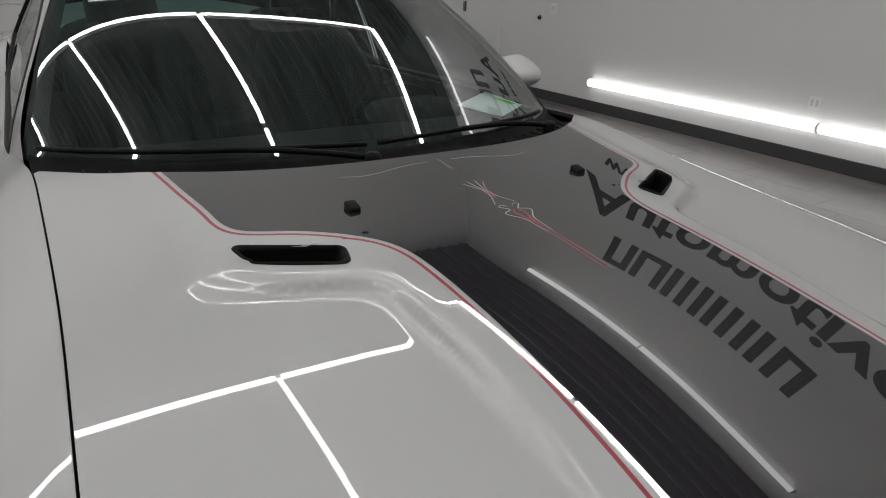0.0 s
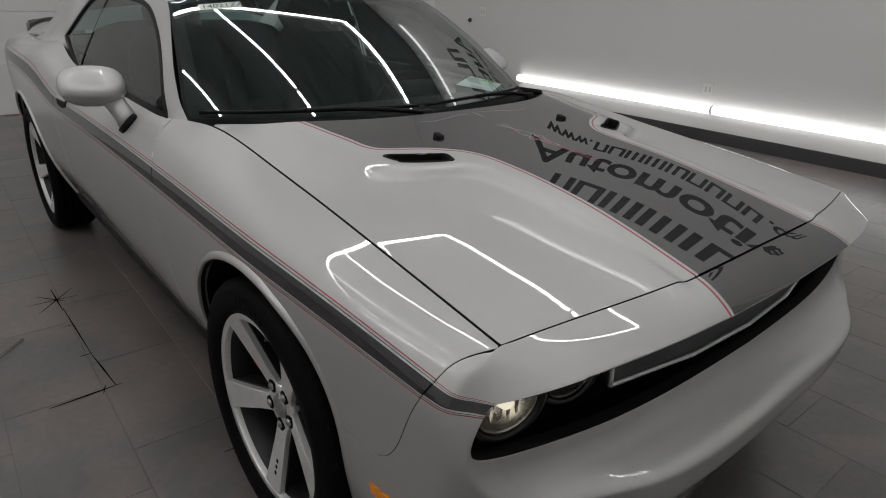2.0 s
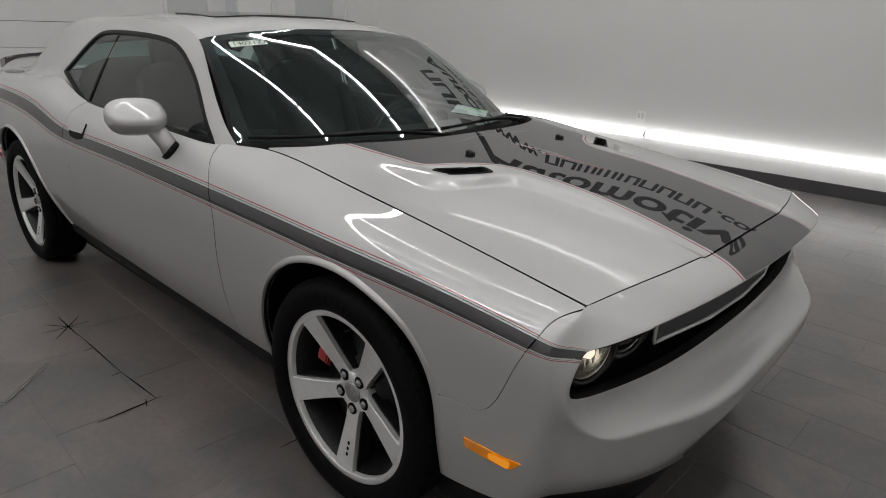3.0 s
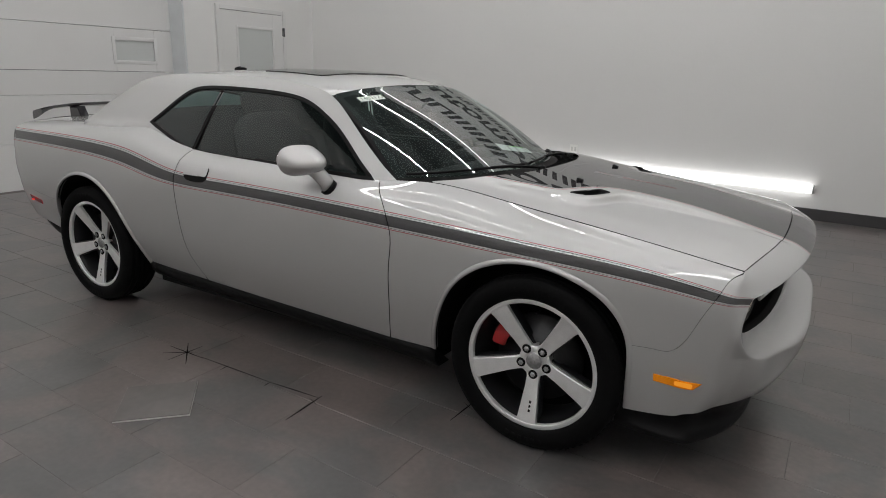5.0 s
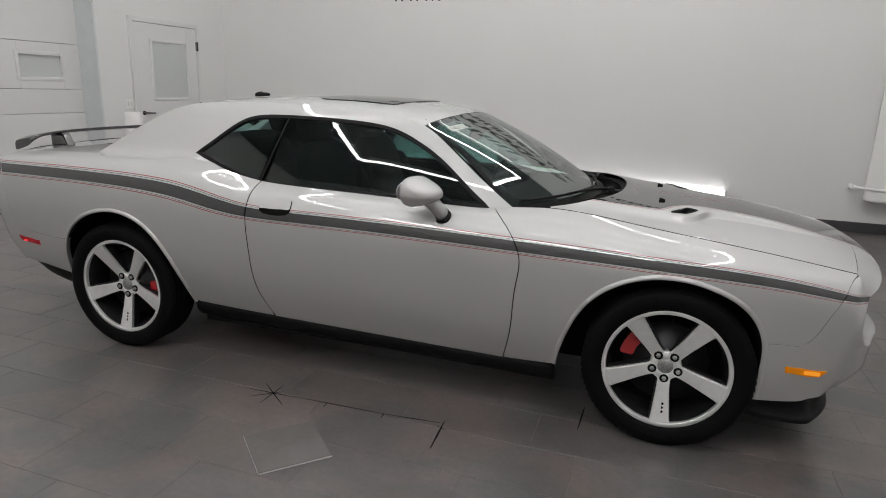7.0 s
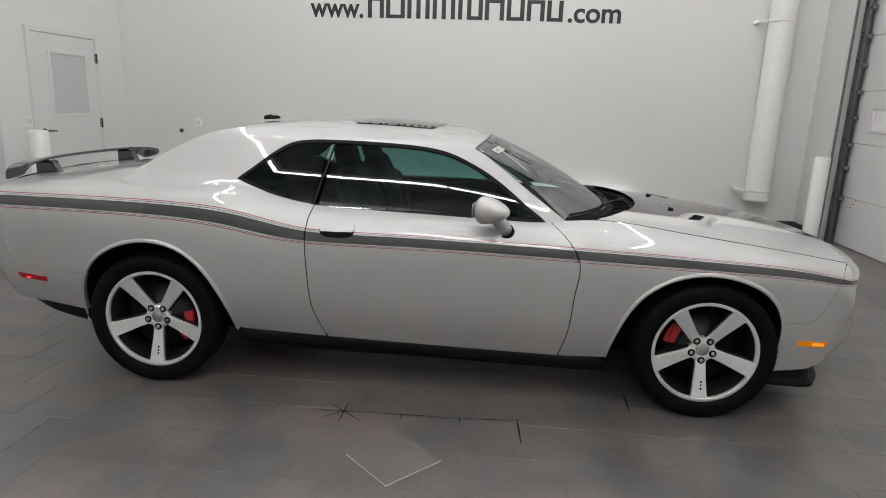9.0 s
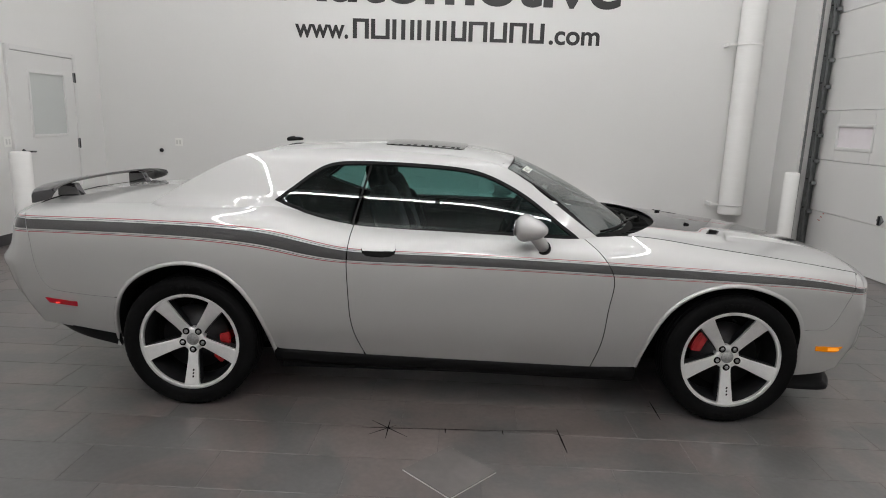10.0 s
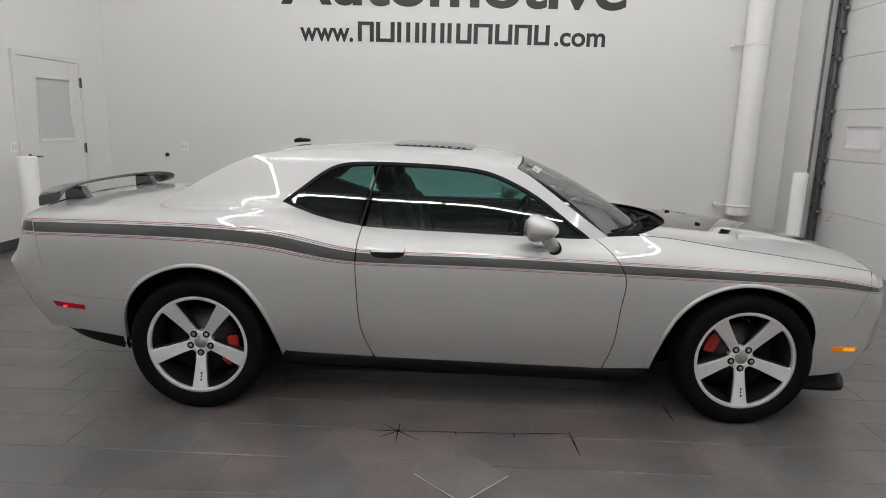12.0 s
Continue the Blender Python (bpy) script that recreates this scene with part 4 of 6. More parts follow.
np_mesh = panel(nose, poly, 0.014, NOSE_SCALE, regions=[*[nose_band(a, b) for a, b in BANDS], nose_stripe(0.0, 0.006), nose_stripe(0.0105, 0.0145), nose_stripe(0.0145)], holes=[mouth], mirror=True, skirt=0.03)
fascia = parts("front_bumper", np_mesh[0], PAINT, car, "silver front bumper and nose with a wide dark grille mouth")
for me, mm, nm, lb in zip(np_mesh[1:], [RED if q[1] == "RED" else GRAPHITE for q in BAND_LOOK] + [RED, PIN, GRAPHITE], [q[0] for q in BAND_LOOK] + ["pinstripe", "pinstripe", "stripe"], [q[2] for q in BAND_LOOK] + ["thin red pinstripe", "thin pale pinstripe", "graphite stripe"]):
    if me:
        parts(nm, me, mm, fascia, lb)

# ---- tail ----
ts = invert(tail, 0, 3, 0, 7, offset_line(line(TAIL_SEAM, 60), -0.0018))
poly = [(0.03, 0.0), (0.03, float(ts[-1][1]))] + [(float(u), float(v)) for u, v in ts[::-1][1:]] + [(u, 7.0) for u in np.linspace(float(ts[0][0]) + 0.05, 5, 20)] + [(u, 0.0) for u in np.linspace(5, 0.2, 30)]
tsu = invert(tail, 1.5, 3.4, 3.5, 6.8, [(x, float(height_curves[3](x))) for x in np.linspace(-2.328, -2.42, 8)])
tsv = invert(tail, 1.5, 3.4, 3.5, 6.8, [(x, float(height_curves[4](x))) for x in np.linspace(-2.34, -2.41, 8)])
bands = [[tuple(t) for t in tsu + (tsv - tsu) * a] + [tuple(t) for t in (tsu + (tsv - tsu) * b)[::-1]] for a, b in BANDS]
tm = panel(tail, poly, 0.03, (0.16, 0.10), regions=bands, mirror=True, skirt=0.02)
rear_bumper = parts("rear_bumper", tm[0], PAINT, car, "silver rear bumper and tail")
for k, me in enumerate(tm[1:]):
    if me:
        parts(BAND_LOOK[k][0], me, RED if BAND_LOOK[k][1] == "RED" else GRAPHITE, rear_bumper, BAND_LOOK[k][2])

# ---- cabin ----
WIN = [(-1.035, 1.135), (-0.93, 1.215), (-0.84, 1.285), (-0.76, 1.328), (-0.66, 1.346), (-0.52, 1.35), (-0.25, 1.345), (-0.05, 1.333), (0.08, 1.312), (0.20, 1.268), (0.36, 1.18), (0.52, 1.06), (0.625, 0.985)]
win_top = line(WIN, 60)
win_low = line([(0.625, 0.985), (0.2, 0.993), (-0.1, 0.997), (-0.58, 1.005), (-0.64, 1.012), (-0.82, 1.06), (-1.035, 1.135)], 40)
win = [tuple(p) for p in win_top] + [tuple(p) for p in win_low[1:-1]]
belt = [(x, float(body(x, shoulder_v(x))[2]) - (0.012 if x > -1.1 else 0.002)) for x in np.linspace(0.745, -1.71, 60)]
side_poly = [tuple(p) for p in rail] + belt
for side in (-1, 1):
    wc = np.mean(win, axis=0)
    cm = panel(cabin, side_poly, 0.025, (1, 1), holes=[win], side=side, skirt=0.0)
    pillar = parts("roof_pillar", cm[0], PAINT, car, "silver windscreen pillar, roof rail and rear pillar")
    # trim inside the pillars and the door
    def pillar_in(x, z):
        return np.stack([np.asarray(x, float), cabin_plain(x, z) - 0.03, np.asarray(z, float)], -1)
    im = panel(pillar_in, [tuple(p) for p in rail if p[0] > -1.5] + [(0.70, 0.99), (-1.48, 0.99)], 0.05, (1, 1), holes=[win], side=side, skirt=0.0)
    parts("pillar_trim", im[0], CABIN, car, "dark trim inside the pillars")
    part("door_trim", box(-1.45, 0.75, side * 0.735 - 0.02, side * 0.735 + 0.02, 0.32, 0.995, 0.012), CABIN, car, "dark door trim")
    # black frame and the panes
    def shrink(p, d):
        q = np.array(p)
        t = np.roll(q, -1, 0) - np.roll(q, 1, 0)
        n = np.stack([-t[:, 1], t[:, 0]], -1)
        n /= np.maximum(np.linalg.norm(n, axis=1), 1e-9)[:, None]
        n *= np.where(((wc - q) * n).sum(1) > 0, 1, -1)[:, None]
        return [tuple(a) for a in q + n * d]
    pane = shrink(win, 0.012)
    def cabin_in(d):
        return lambda x, z: cabin(x, z) - np.stack([np.zeros_like(np.asarray(x, float)), np.full(np.shape(x), d), np.zeros(np.shape(x))], -1)
    fm = panel(cabin_in(-0.002), shrink(win, -0.003), 0.03, (1, 1), holes=[pane], side=side, skirt=0.02)
    parts("window_frame", fm[0], GLOSS_BLACK, car, "black window surround")
    # split between door glass and rear quarter glass
    xs_split = lambda z: -0.613 + (z - 1.0) * 0.27
    doorg = [p for p in pane if p[0] > xs_split(p[1]) + 0.008]
    rearg = [p for p in pane if p[0] < xs_split(p[1]) - 0.008]
    for nm, pg in (("door_glass", doorg), ("quarter_glass", rearg)):
        gm = panel(cabin_in(0.006), pg, 0.05, (1, 1), side=side, skirt=0.0)
        g = parts(nm, gm[0], TINTED, car, "dark tinted side window")
    bm = bmesh.new()
    vs = []
    for z in np.linspace(1.01, 1.34, 10):
        for dx in (-0.006, 0.006):
            p = cabin(xs_split(z) + dx, z)
            vs.append(bm.verts.new((p[0], side * (p[1] - 0.004), p[2])))
    for i in range(9):
        bm.faces.new((vs[2 * i], vs[2 * i + 1], vs[2 * i + 3], vs[2 * i + 2])).smooth = True
    part("window_divider", bm, GLOSS_BLACK, car, "black window divider")

rm = panel(roof, [(0, v) for v in np.linspace(0, 1, 20)] + [(u, 1.0) for u in np.linspace(0, 1, 40)][1:] + [(1, v) for v in np.linspace(1, 0, 20)][1:], 0.035, (1.4, 0.65), mirror=True, skirt=0.01)
roof_ob = parts("roof", rm[0], PAINT, car, "silver roof with a dark sunroof")
wm = panel(windscreen, [(0, v) for v in np.linspace(0, 1, 20)] + [(u, 1.0) for u in np.linspace(0, 1, 20)][1:] + [(1, v) for v in np.linspace(1, 0, 20)][1:], 0.04, (0.8, 0.75), mirror=True, skirt=0.0)
screen = parts("windscreen", wm[0], WINDSHIELD, car, "clear windscreen with a black border")
screen.visible_shadow = False
wp = [(-0.01, v) for v in np.linspace(0, 1.015, 20)] + [(u, 1.015) for u in np.linspace(0, 1.012, 20)][1:] + [(1.012, v) for v in np.linspace(1.01, 0, 20)][1:]
wh = [(0.06, v) for v in np.linspace(0, 0.94, 20)] + [(u, 0.955) for u in np.linspace(0.08, 0.94, 20)][1:] + [(0.955, v) for v in np.linspace(0.94, 0, 20)][1:]


def windscreen_in(u, v):
    return windscreen(u, v) - np.array([0.003, 0, 0.003])


wb = panel(windscreen_in, wp, 0.03, (0.8, 0.75), holes=[wh], mirror=True, skirt=0.0)
parts("windscreen_border", wb[0], GLOSS_BLACK, car, "black windscreen border")
bl = panel(backlight, [(0, 0), (0, 1), (1, 1), (1, 0)], 0.05, (0.8, 0.6), mirror=True, skirt=0.0)
g = parts("rear_window", bl[0], TINTED, car, "dark tinted rear window")
dm = panel(deck, [(0, v) for v in np.linspace(0, 1, 20)] + [(u, 1.0) for u in np.linspace(0, 1, 20)][1:] + [(1, v) for v in np.linspace(1, 0, 20)][1:], 0.04, (0.75, 0.72), mirror=True, skirt=0.01)
parts("boot_lid", dm[0], PAINT, car, "silver boot lid")

# ---- nose: grille, lamps, splitter ----
PARKING = glow("parking_bulb", (1.0, 0.88, 0.68), 2.2)
BEZEL = mat("black_lamp_bezel", (0.008, 0.008, 0.009), 0.25, spec=0.5)
REFLECTOR = mat("lamp_reflector", (0.95, 0.94, 0.91), 0.22, 1.0)
def recess(u, v):
    """The grille wall, set back behind the mouth: v 0 at its foot, 1 at its head."""
    u, v = np.asarray(u, float), np.asarray(v, float)
    p = nose(u, np.full(np.shape(u), 5.0)) * (1 - v)[..., None] + nose(u, np.full(np.shape(u), 6.0)) * v[..., None]
    q = p.copy()
    q[..., 0] = np.minimum(p[..., 0] - 0.07, 2.10 + (u - 3) * 0.034)
    q[..., 1] = p[..., 1] * 0.985
    q[..., 2] = p[..., 2] + (v - 0.5) * 0.04
    return q


gm = panel(recess, [(2.95, 0), (6, 0), (6, 1), (2.95, 1)], 0.04, (0.16, 0.16), mirror=True, skirt=0.0)
grille = parts("grille", gm[0], GRILLE_BLACK, fascia, "black grille behind the mouth")


def lip(edge_v, row, name, flare):
    """Shelf from the mouth's edge back to the grille wall."""
    def f(u, v):
        u, v = np.asarray(u, float), np.asarray(v, float)
        p = nose(u, np.full(np.shape(u), edge_v)) - np.array([0.012, 0, 0.006 if row == 0 else -0.004])
        return p * (1 - v)[..., None] + recess(u, np.full(np.shape(u), float(row))) * v[..., None]
    m = panel(f, [(2.95, 0.0), (6, 0.0), (6, 1), (2.95, 1)], 0.04, (0.16, 0.1), mirror=True, skirt=0.0)
    return parts(name, m[0], flare, fascia)


lip(5.0, 0, "grille_floor", GRILLE_BLACK)
lip(6.0, 1, "grille_head", GRILLE_BLACK)
for side in (-1, 1):
    # mouth's rounded end
    bm = bmesh.new()
    vs, ws = [], []
    for v in np.linspace(0, 1, 10):
        p = nose(3.03, 5 + v)
        q = recess(np.array([2.95]), np.array([v]))[0]
        vs.append(bm.verts.new((p[0] - 0.004, side * (p[1] - 0.006), p[2])))
        ws.append(bm.verts.new((q[0], side * q[1], q[2])))
    for i in range(9):
        bm.faces.new((vs[i], vs[i + 1], ws[i + 1], ws[i])).smooth = True
    part("grille_end", bm, GRILLE_BLACK, fascia)
    # two round headlamps in black bezels
    for (x, y, z, r, nm) in ((2.174, 0.762, 0.730, 0.067, "outer"), (2.18, 0.60, 0.732, 0.060, "inner")):
        m = pose(x, side * y, z, 0, 4, side * 14)
        bz = part("headlamp", lathe([(r + 0.024, -0.08), (r + 0.026, -0.004), (r + 0.020, 0.008), (r + 0.006, 0.012), (r + 0.001, 0.008), (r - 0.002, -0.01)], 40, "x"), BEZEL, car, "round headlamp in a black bezel", m)
        part("reflector", lathe([(r - 0.002, 0.004), (r * 0.85, -0.012), (r * 0.55, -0.026), (0.012, -0.034)], 40, "x"), REFLECTOR, bz, "chrome reflector")
        part("bulb", lathe([(0.0005, 0.012), (0.012, 0.006), (0.018, -0.012), (0.018, -0.06)], 20, "x"), PARKING if nm == "outer" else CHROME, bz, "lit bulb" if nm == "outer" else "")
        for k in range(7):
            w = (k - 3) * r * 0.26
            h = math.sqrt(max((r * 0.9) ** 2 - w * w, 1e-6))
            part("lens_rib", box(-0.018, -0.012, w - 0.002, w + 0.002, -h, h), CHROME, bz)
        lens = part("lens", lathe([(0.0005, 0.022), (r * 0.4, 0.019), (r * 0.75, 0.011), (r, 0.0)], 40, "x"), LAMP_GLASS, bz, "clear lens")
        lens.visible_shadow = False
# bright frame in the middle of the grille
ring = [(2.205, -0.485, 0.665), (2.21, -0.495, 0.72), (2.215, -0.48, 0.775), (2.27, -0.2, 0.80), (2.28, 0, 0.803), (2.27, 0.2, 0.80), (2.215, 0.48, 0.775), (2.21, 0.495, 0.72), (2.205, 0.485, 0.665), (2.25, 0.24, 0.668), (2.262, 0, 0.668), (2.25, -0.24, 0.668), (2.205, -0.485, 0.665)]
dense_ring = []
for a, b in zip(ring, ring[1:]):
    dense_ring += [tuple(np.array(a) + (np.array(b) - np.array(a)) * k / 4) for k in range(4)]
part("grille_frame", tube(dense_ring + [dense_ring[0]], 0.0055, 10), ALLOY, fascia, "satin metal grille frame")
bm = bmesh.new()
rings = []
for inner in (0.0, 0.3, 1.0):
    rings.append([bm.verts.new((p[0] - 0.075 * inner, p[1] * (1 - 0.055 * inner), 0.735 + (p[2] - 0.735) * (1 - 0.42 * inner))) for p in dense_ring])
for a, b in zip(rings, rings[1:]):
    for i in range(len(a)):
        j = (i + 1) % len(a)
        bm.faces.new((a[i], a[j], b[j], b[i])).smooth = True
part("grille_surround", bm, mat("satin_graphite_surround", (0.30, 0.30, 0.31), 0.35, 0.6), fascia, "dark satin surround sloping into the grille")
for k in range(5):
    z = 0.70 + k * 0.017
    part("grille_bar", tube([(2.150, -0.45, z), (2.205, 0, z + 0.003), (2.150, 0.45, z)], 0.003, 6), GRILLE_BLACK, fascia)

# black lower intake and splitter
LOW_ROWS = [
    [(1.80, 0.835, 0.18), (1.95, 0.85, 0.18), (2.055, 0.835, 0.178), (2.105, 0.775, 0.176), (2.175, 0.645, 0.176), (2.225, 0.40, 0.175), (2.24, 0, 0.175)],
    [(1.80, 0.835, 0.205), (1.95, 0.85, 0.2), (2.055, 0.835, 0.2), (2.105, 0.775, 0.197), (2.175, 0.645, 0.196), (2.225, 0.40, 0.193), (2.24, 0, 0.193)],
    [(1.80, 0.832, 0.235), (1.95, 0.838, 0.225), (2.04, 0.815, 0.23), (2.09, 0.745, 0.232), (2.16, 0.63, 0.23), (2.222, 0.39, 0.225), (2.237, 0, 0.225)],
    [(1.83, 0.845, 0.28), (2.0, 0.838, 0.30), (2.07, 0.80, 0.335), (2.125, 0.74, 0.350), (2.215, 0.622, 0.352), (2.28, 0.39, 0.348), (2.29, 0, 0.348)],
]
low = rows_surface(range(7), LOW_ROWS)
lm = panel(low, [(u, 0) for u in np.linspace(0, 6, 40)] + [(u, 3) for u in np.linspace(6, 0, 40)], 0.03, (0.16, 0.05), mirror=True, skirt=0.03)
parts("splitter", lm[0], BLACK, car, "black lower intake and chin splitter")

# side markers
AMBER_GLOW, RED_GLOW = glow("amber_bulb", (1.0, 0.36, 0.03), 1.1), glow("red_bulb", (1.0, 0.05, 0.04), 2.0)
for side in (-1, 1):
    def marker(name, surf, uv, material, label, extent):
        def f(u, v):
            e = 1e-3
            p = surf(u, v)
            n = np.cross(surf(u + e, v) - surf(u - e, v), surf(u, v + e) - surf(u, v - e))
            n /= np.linalg.norm(n, axis=-1)[..., None]
            n = n * np.sign(n[..., 1:2])
            return p + n * 0.004
        m = panel(f, uv, 0.015, extent, side=side, skirt=0.004)
        return parts(name, m[0], material, car, label)
    q = [tuple(t) for t in invert(nose, 0, 3, 1, 4, [(1.934, 0.452), (2.092, 0.446), (2.066, 0.418), (1.936, 0.424)])]
    fm_ = marker("front_side_marker", nose, q, AMBER, "amber side marker lamp", NOSE_SCALE)
    part("bulb", box(2.005, 2.065, side * 0.885 - 0.006, side * 0.885 + 0.006, 0.424, 0.440, 0.004), AMBER_GLOW, fm_, "glowing amber bulb")
    q = [tuple(t) for t in invert(tail, 0, 3, 0.2, 3, [(-2.268, 0.574), (-2.086, 0.560), (-2.088, 0.534), (-2.248, 0.545)])]
    rm2 = marker("rear_side_marker", tail, q, RED_LENS, "red side marker lamp", (0.16, 0.10))
    part("bulb", box(-2.20, -2.178, side * 0.890 - 0.004, side * 0.890 + 0.004, 0.549, 0.557, 0.003), RED_GLOW, rm2, "glowing red bulb")
    # black valance under the tail
    VAL = [[(-1.885, 0.835, 0.30), (-2.1, 0.82, 0.345), (-2.24, 0.77, 0.385), (-2.34, 0.67, 0.405), (-2.40, 0.48, 0.41), (-2.43, 0, 0.41)],
           [(-1.885, 0.858, 0.372), (-2.1, 0.848, 0.402), (-2.265, 0.80, 0.422), (-2.365, 0.70, 0.432), (-2.425, 0.5, 0.442), (-2.455, 0, 0.442)]]
    VAL = [VAL[0], [tuple((np.array(a) + np.array(b)) / 2 + (0, 0.004, 0)) for a, b in zip(*VAL)], VAL[1]]
vm = panel(rows_surface(range(6), VAL), [(u, 0) for u in np.linspace(0, 5, 30)] + [(u, 2) for u in np.linspace(5, 0, 30)], 0.04, (0.16, 0.04), mirror=True, skirt=0.02)
parts("rear_valance", vm[0], BLACK, car, "black plastic rear valance")

# ---- wheels ----
CAP = grain(mat("cast_wheel_cap", (0.36, 0.36, 0.36), 0.45, 0.8), 90, 0.35, 25, 0.2)
def wheel(x, side):
    """Turned so that local -y looks outwards."""
    m = pose(x, side * WHEEL_Y, WHEEL_Z, 0, 0, 0 if side < 0 else 180)
    R = TYRE_R
    prof = [(0.266, -0.083), (0.274, -0.098), (0.288, -0.107), (0.315, -0.112), (0.336, -0.109), (0.35, -0.101), (R - 0.004, -0.089), (R, -0.076)]
    groove = []
    for c in (-0.055, -0.018, 0.018, 0.055):
        groove += [(R, c - 0.006), (R - 0.007, c - 0.0045), (R - 0.007, c + 0.0045), (R, c + 0.006)]
    back = [(r, -o) for r, o in prof[::-1]]
    tyre = part("wheel", lathe(prof + groove + back + [(0.255, 0.06), (0.255, -0.06)], 96, "y", True), RUBBER, car, "low-profile tyre on a five-spoke alloy wheel", m)
    # tread blocks on the shoulder
    bm = bmesh.new()
    for k in range(72):
        a = 2 * math.pi * k / 72
        for r0, y0, r1, y1 in ((R - 0.016, -0.1, R - 0.0005, -0.081),):
            w = 0.6 * math.pi * R / 72
            c, s = math.cos(a), math.sin(a)
            pts = []
            for r, yy in ((r0, y0 - 0.0025), (r1 + 0.0015, y1 - 0.0015)):
                for d in (-w, w):
                    pts.append(bm.verts.new((r * c - d * s, yy, r * s + d * c)))
            bm.faces.new((pts[0], pts[1], pts[3], pts[2]))
    part("tread_edge", bm, RUBBER, tyre)
    rimp = [(0.2440, -0.0735), (0.2445, -0.0895), (0.2455, -0.0915), (0.2475, -0.0925), (0.2640, -0.0935), (0.2665, -0.091), (0.2675, -0.086), (0.266, -0.07)]
    part("rim", lathe(rimp, 96), ALLOY, tyre, "machined alloy rim")
    part("rim_barrel", lathe([(0.2315, 0.085), (0.2305, 0.0), (0.2345, -0.05), (0.2438, -0.0745)], 96), DARK_METAL, tyre, "dark rim barrel")
    part("wheel_back", lathe([(0.23, 0.07), (0.0005, 0.07)], 48), GRILLE_BLACK, tyre)
    # spokes
    def sec(r):
        return np.interp(r, [0.045, 0.065, 0.11, 0.19, 0.225, 0.245], [0.034, 0.0255, 0.027, 0.0345, 0.038, 0.0425]), np.interp(r, [0.045, 0.07, 0.10, 0.18, 0.245], [-0.044, -0.049, -0.056, -0.075, -0.091])
    def spoke_mesh(inset, drop, thick):
        bm = bmesh.new()
        rs = np.linspace(0.045, 0.2465, 22)
        rings = []
        for r in rs:
            w, y = sec(r)
            w -= inset
            rings.append([bm.verts.new((r, yy, ww)) for ww, yy in ((-w, y + drop + thick), (-w, y + drop + 0.002), (-w + 0.003, y + drop), (w - 0.003, y + drop), (w, y + drop + 0.002), (w, y + drop + thick))])
        for a, b in zip(rings, rings[1:]):
            for i in range(5):
                bm.faces.new((a[i], a[i + 1], b[i + 1], b[i]))
        bm.faces.new(rings[0])
        bm.faces.new(rings[-1])
        bmesh.ops.recalc_face_normals(bm, faces=bm.faces[:])
        me = bpy.data.meshes.new("spoke")
        bm.to_mesh(me)
        bm.free()
        return me
    face = spoke_mesh(0.0, 0.0, 0.02)
    face.materials.append(ALLOY)
    web = spoke_mesh(-0.004, 0.0165, 0.045)
    web.materials.append(DARK_METAL)
    for k in range(5):
        a = -90 + 72 * k
        sp = part("spoke", face, None, tyre, "machined face of a spoke", pose(0, 0, 0, 0, -a, 0))
        part("spoke_web", web, None, tyre, "dark painted side of a spoke", pose(0, 0, 0, 0, -a, 0))
    hubm = lathe([(0.066, 0.0), (0.066, -0.034), (0.064, -0.042), (0.058, -0.0475), (0.042, -0.049), (0.036, -0.047), (0.034, -0.0455), (0.0005, -0.046)], 48)
    part("hub", hubm, ALLOY, tyre, "alloy hub with a centre cap")
    part("centre_cap", lathe([(0.0325, -0.044), (0.032, -0.0495), (0.029, -0.052), (0.0005, -0.053)], 40), CAP, tyre, "grey centre cap")
    for k in range(5):
        a = radians(-90 + 72 * k)
        nm = pose(0.0575 * math.cos(a), 0, 0.0575 * math.sin(a))
        # a raised black disc stands for the shade in each nut's pocket
        part("nut_pocket", lathe([(0.0185, -0.034), (0.0185, -0.0505), (0.0005, -0.051)], 20), GRILLE_BLACK, tyre, "", nm)
        part("wheel_nut", lathe([(0.0105, -0.045), (0.0105, -0.054), (0.0085, -0.057), (0.0005, -0.058)], 6), CAP, tyre, "", nm)
    # small dark bars of writing on the lower spoke
    for k in range(3):
        r = 0.163 + k * 0.017
        w, y = sec(r)
        part("spoke_mark", prism([(0.001, -r - 0.006), (0.009 - 0.002 * (k % 2), -r - 0.008), (0.011, -r + 0.003), (0.003, -r + 0.006)], y - 0.0014, y + 0.002), GRILLE_BLACK, tyre)
    # raised bars of writing on the tyre wall
    for c0 in (90, 270):
        for k in range(6):
            a = radians(c0 + (k - 2.5) * 5.2)
            bm = box(-0.0075, 0.0075, -0.1125, -0.105, -0.009, 0.009, 0.0015)
            part("wall_mark", bm, RUBBER, tyre, "", pose(0.315 * math.cos(a), 0, 0.315 * math.sin(a), 0, 90 - math.degrees(a), 0))
    part("valve", lathe([(0.004, -0.06), (0.004, -0.095), (0.0005, -0.097)], 10), STEEL, tyre, "", pose(0.215 * math.cos(radians(88)), 0.02, 0.215 * math.sin(radians(88))))
    part("brake_disc", lathe([(0.175, 0.03), (0.175, 0.004), (0.10, 0.002), (0.095, -0.012), (0.0005, -0.012)], 64), STEEL, tyre, "steel brake disc")
    # the whole rim is a little larger than its drawing
    for me in {c.data for c in tyre.children if not c.name.startswith(("tread_edge", "wall_mark"))}:
        me.transform(Matrix.Diagonal((1.035, 1, 1.035, 1)))
    return tyre, m


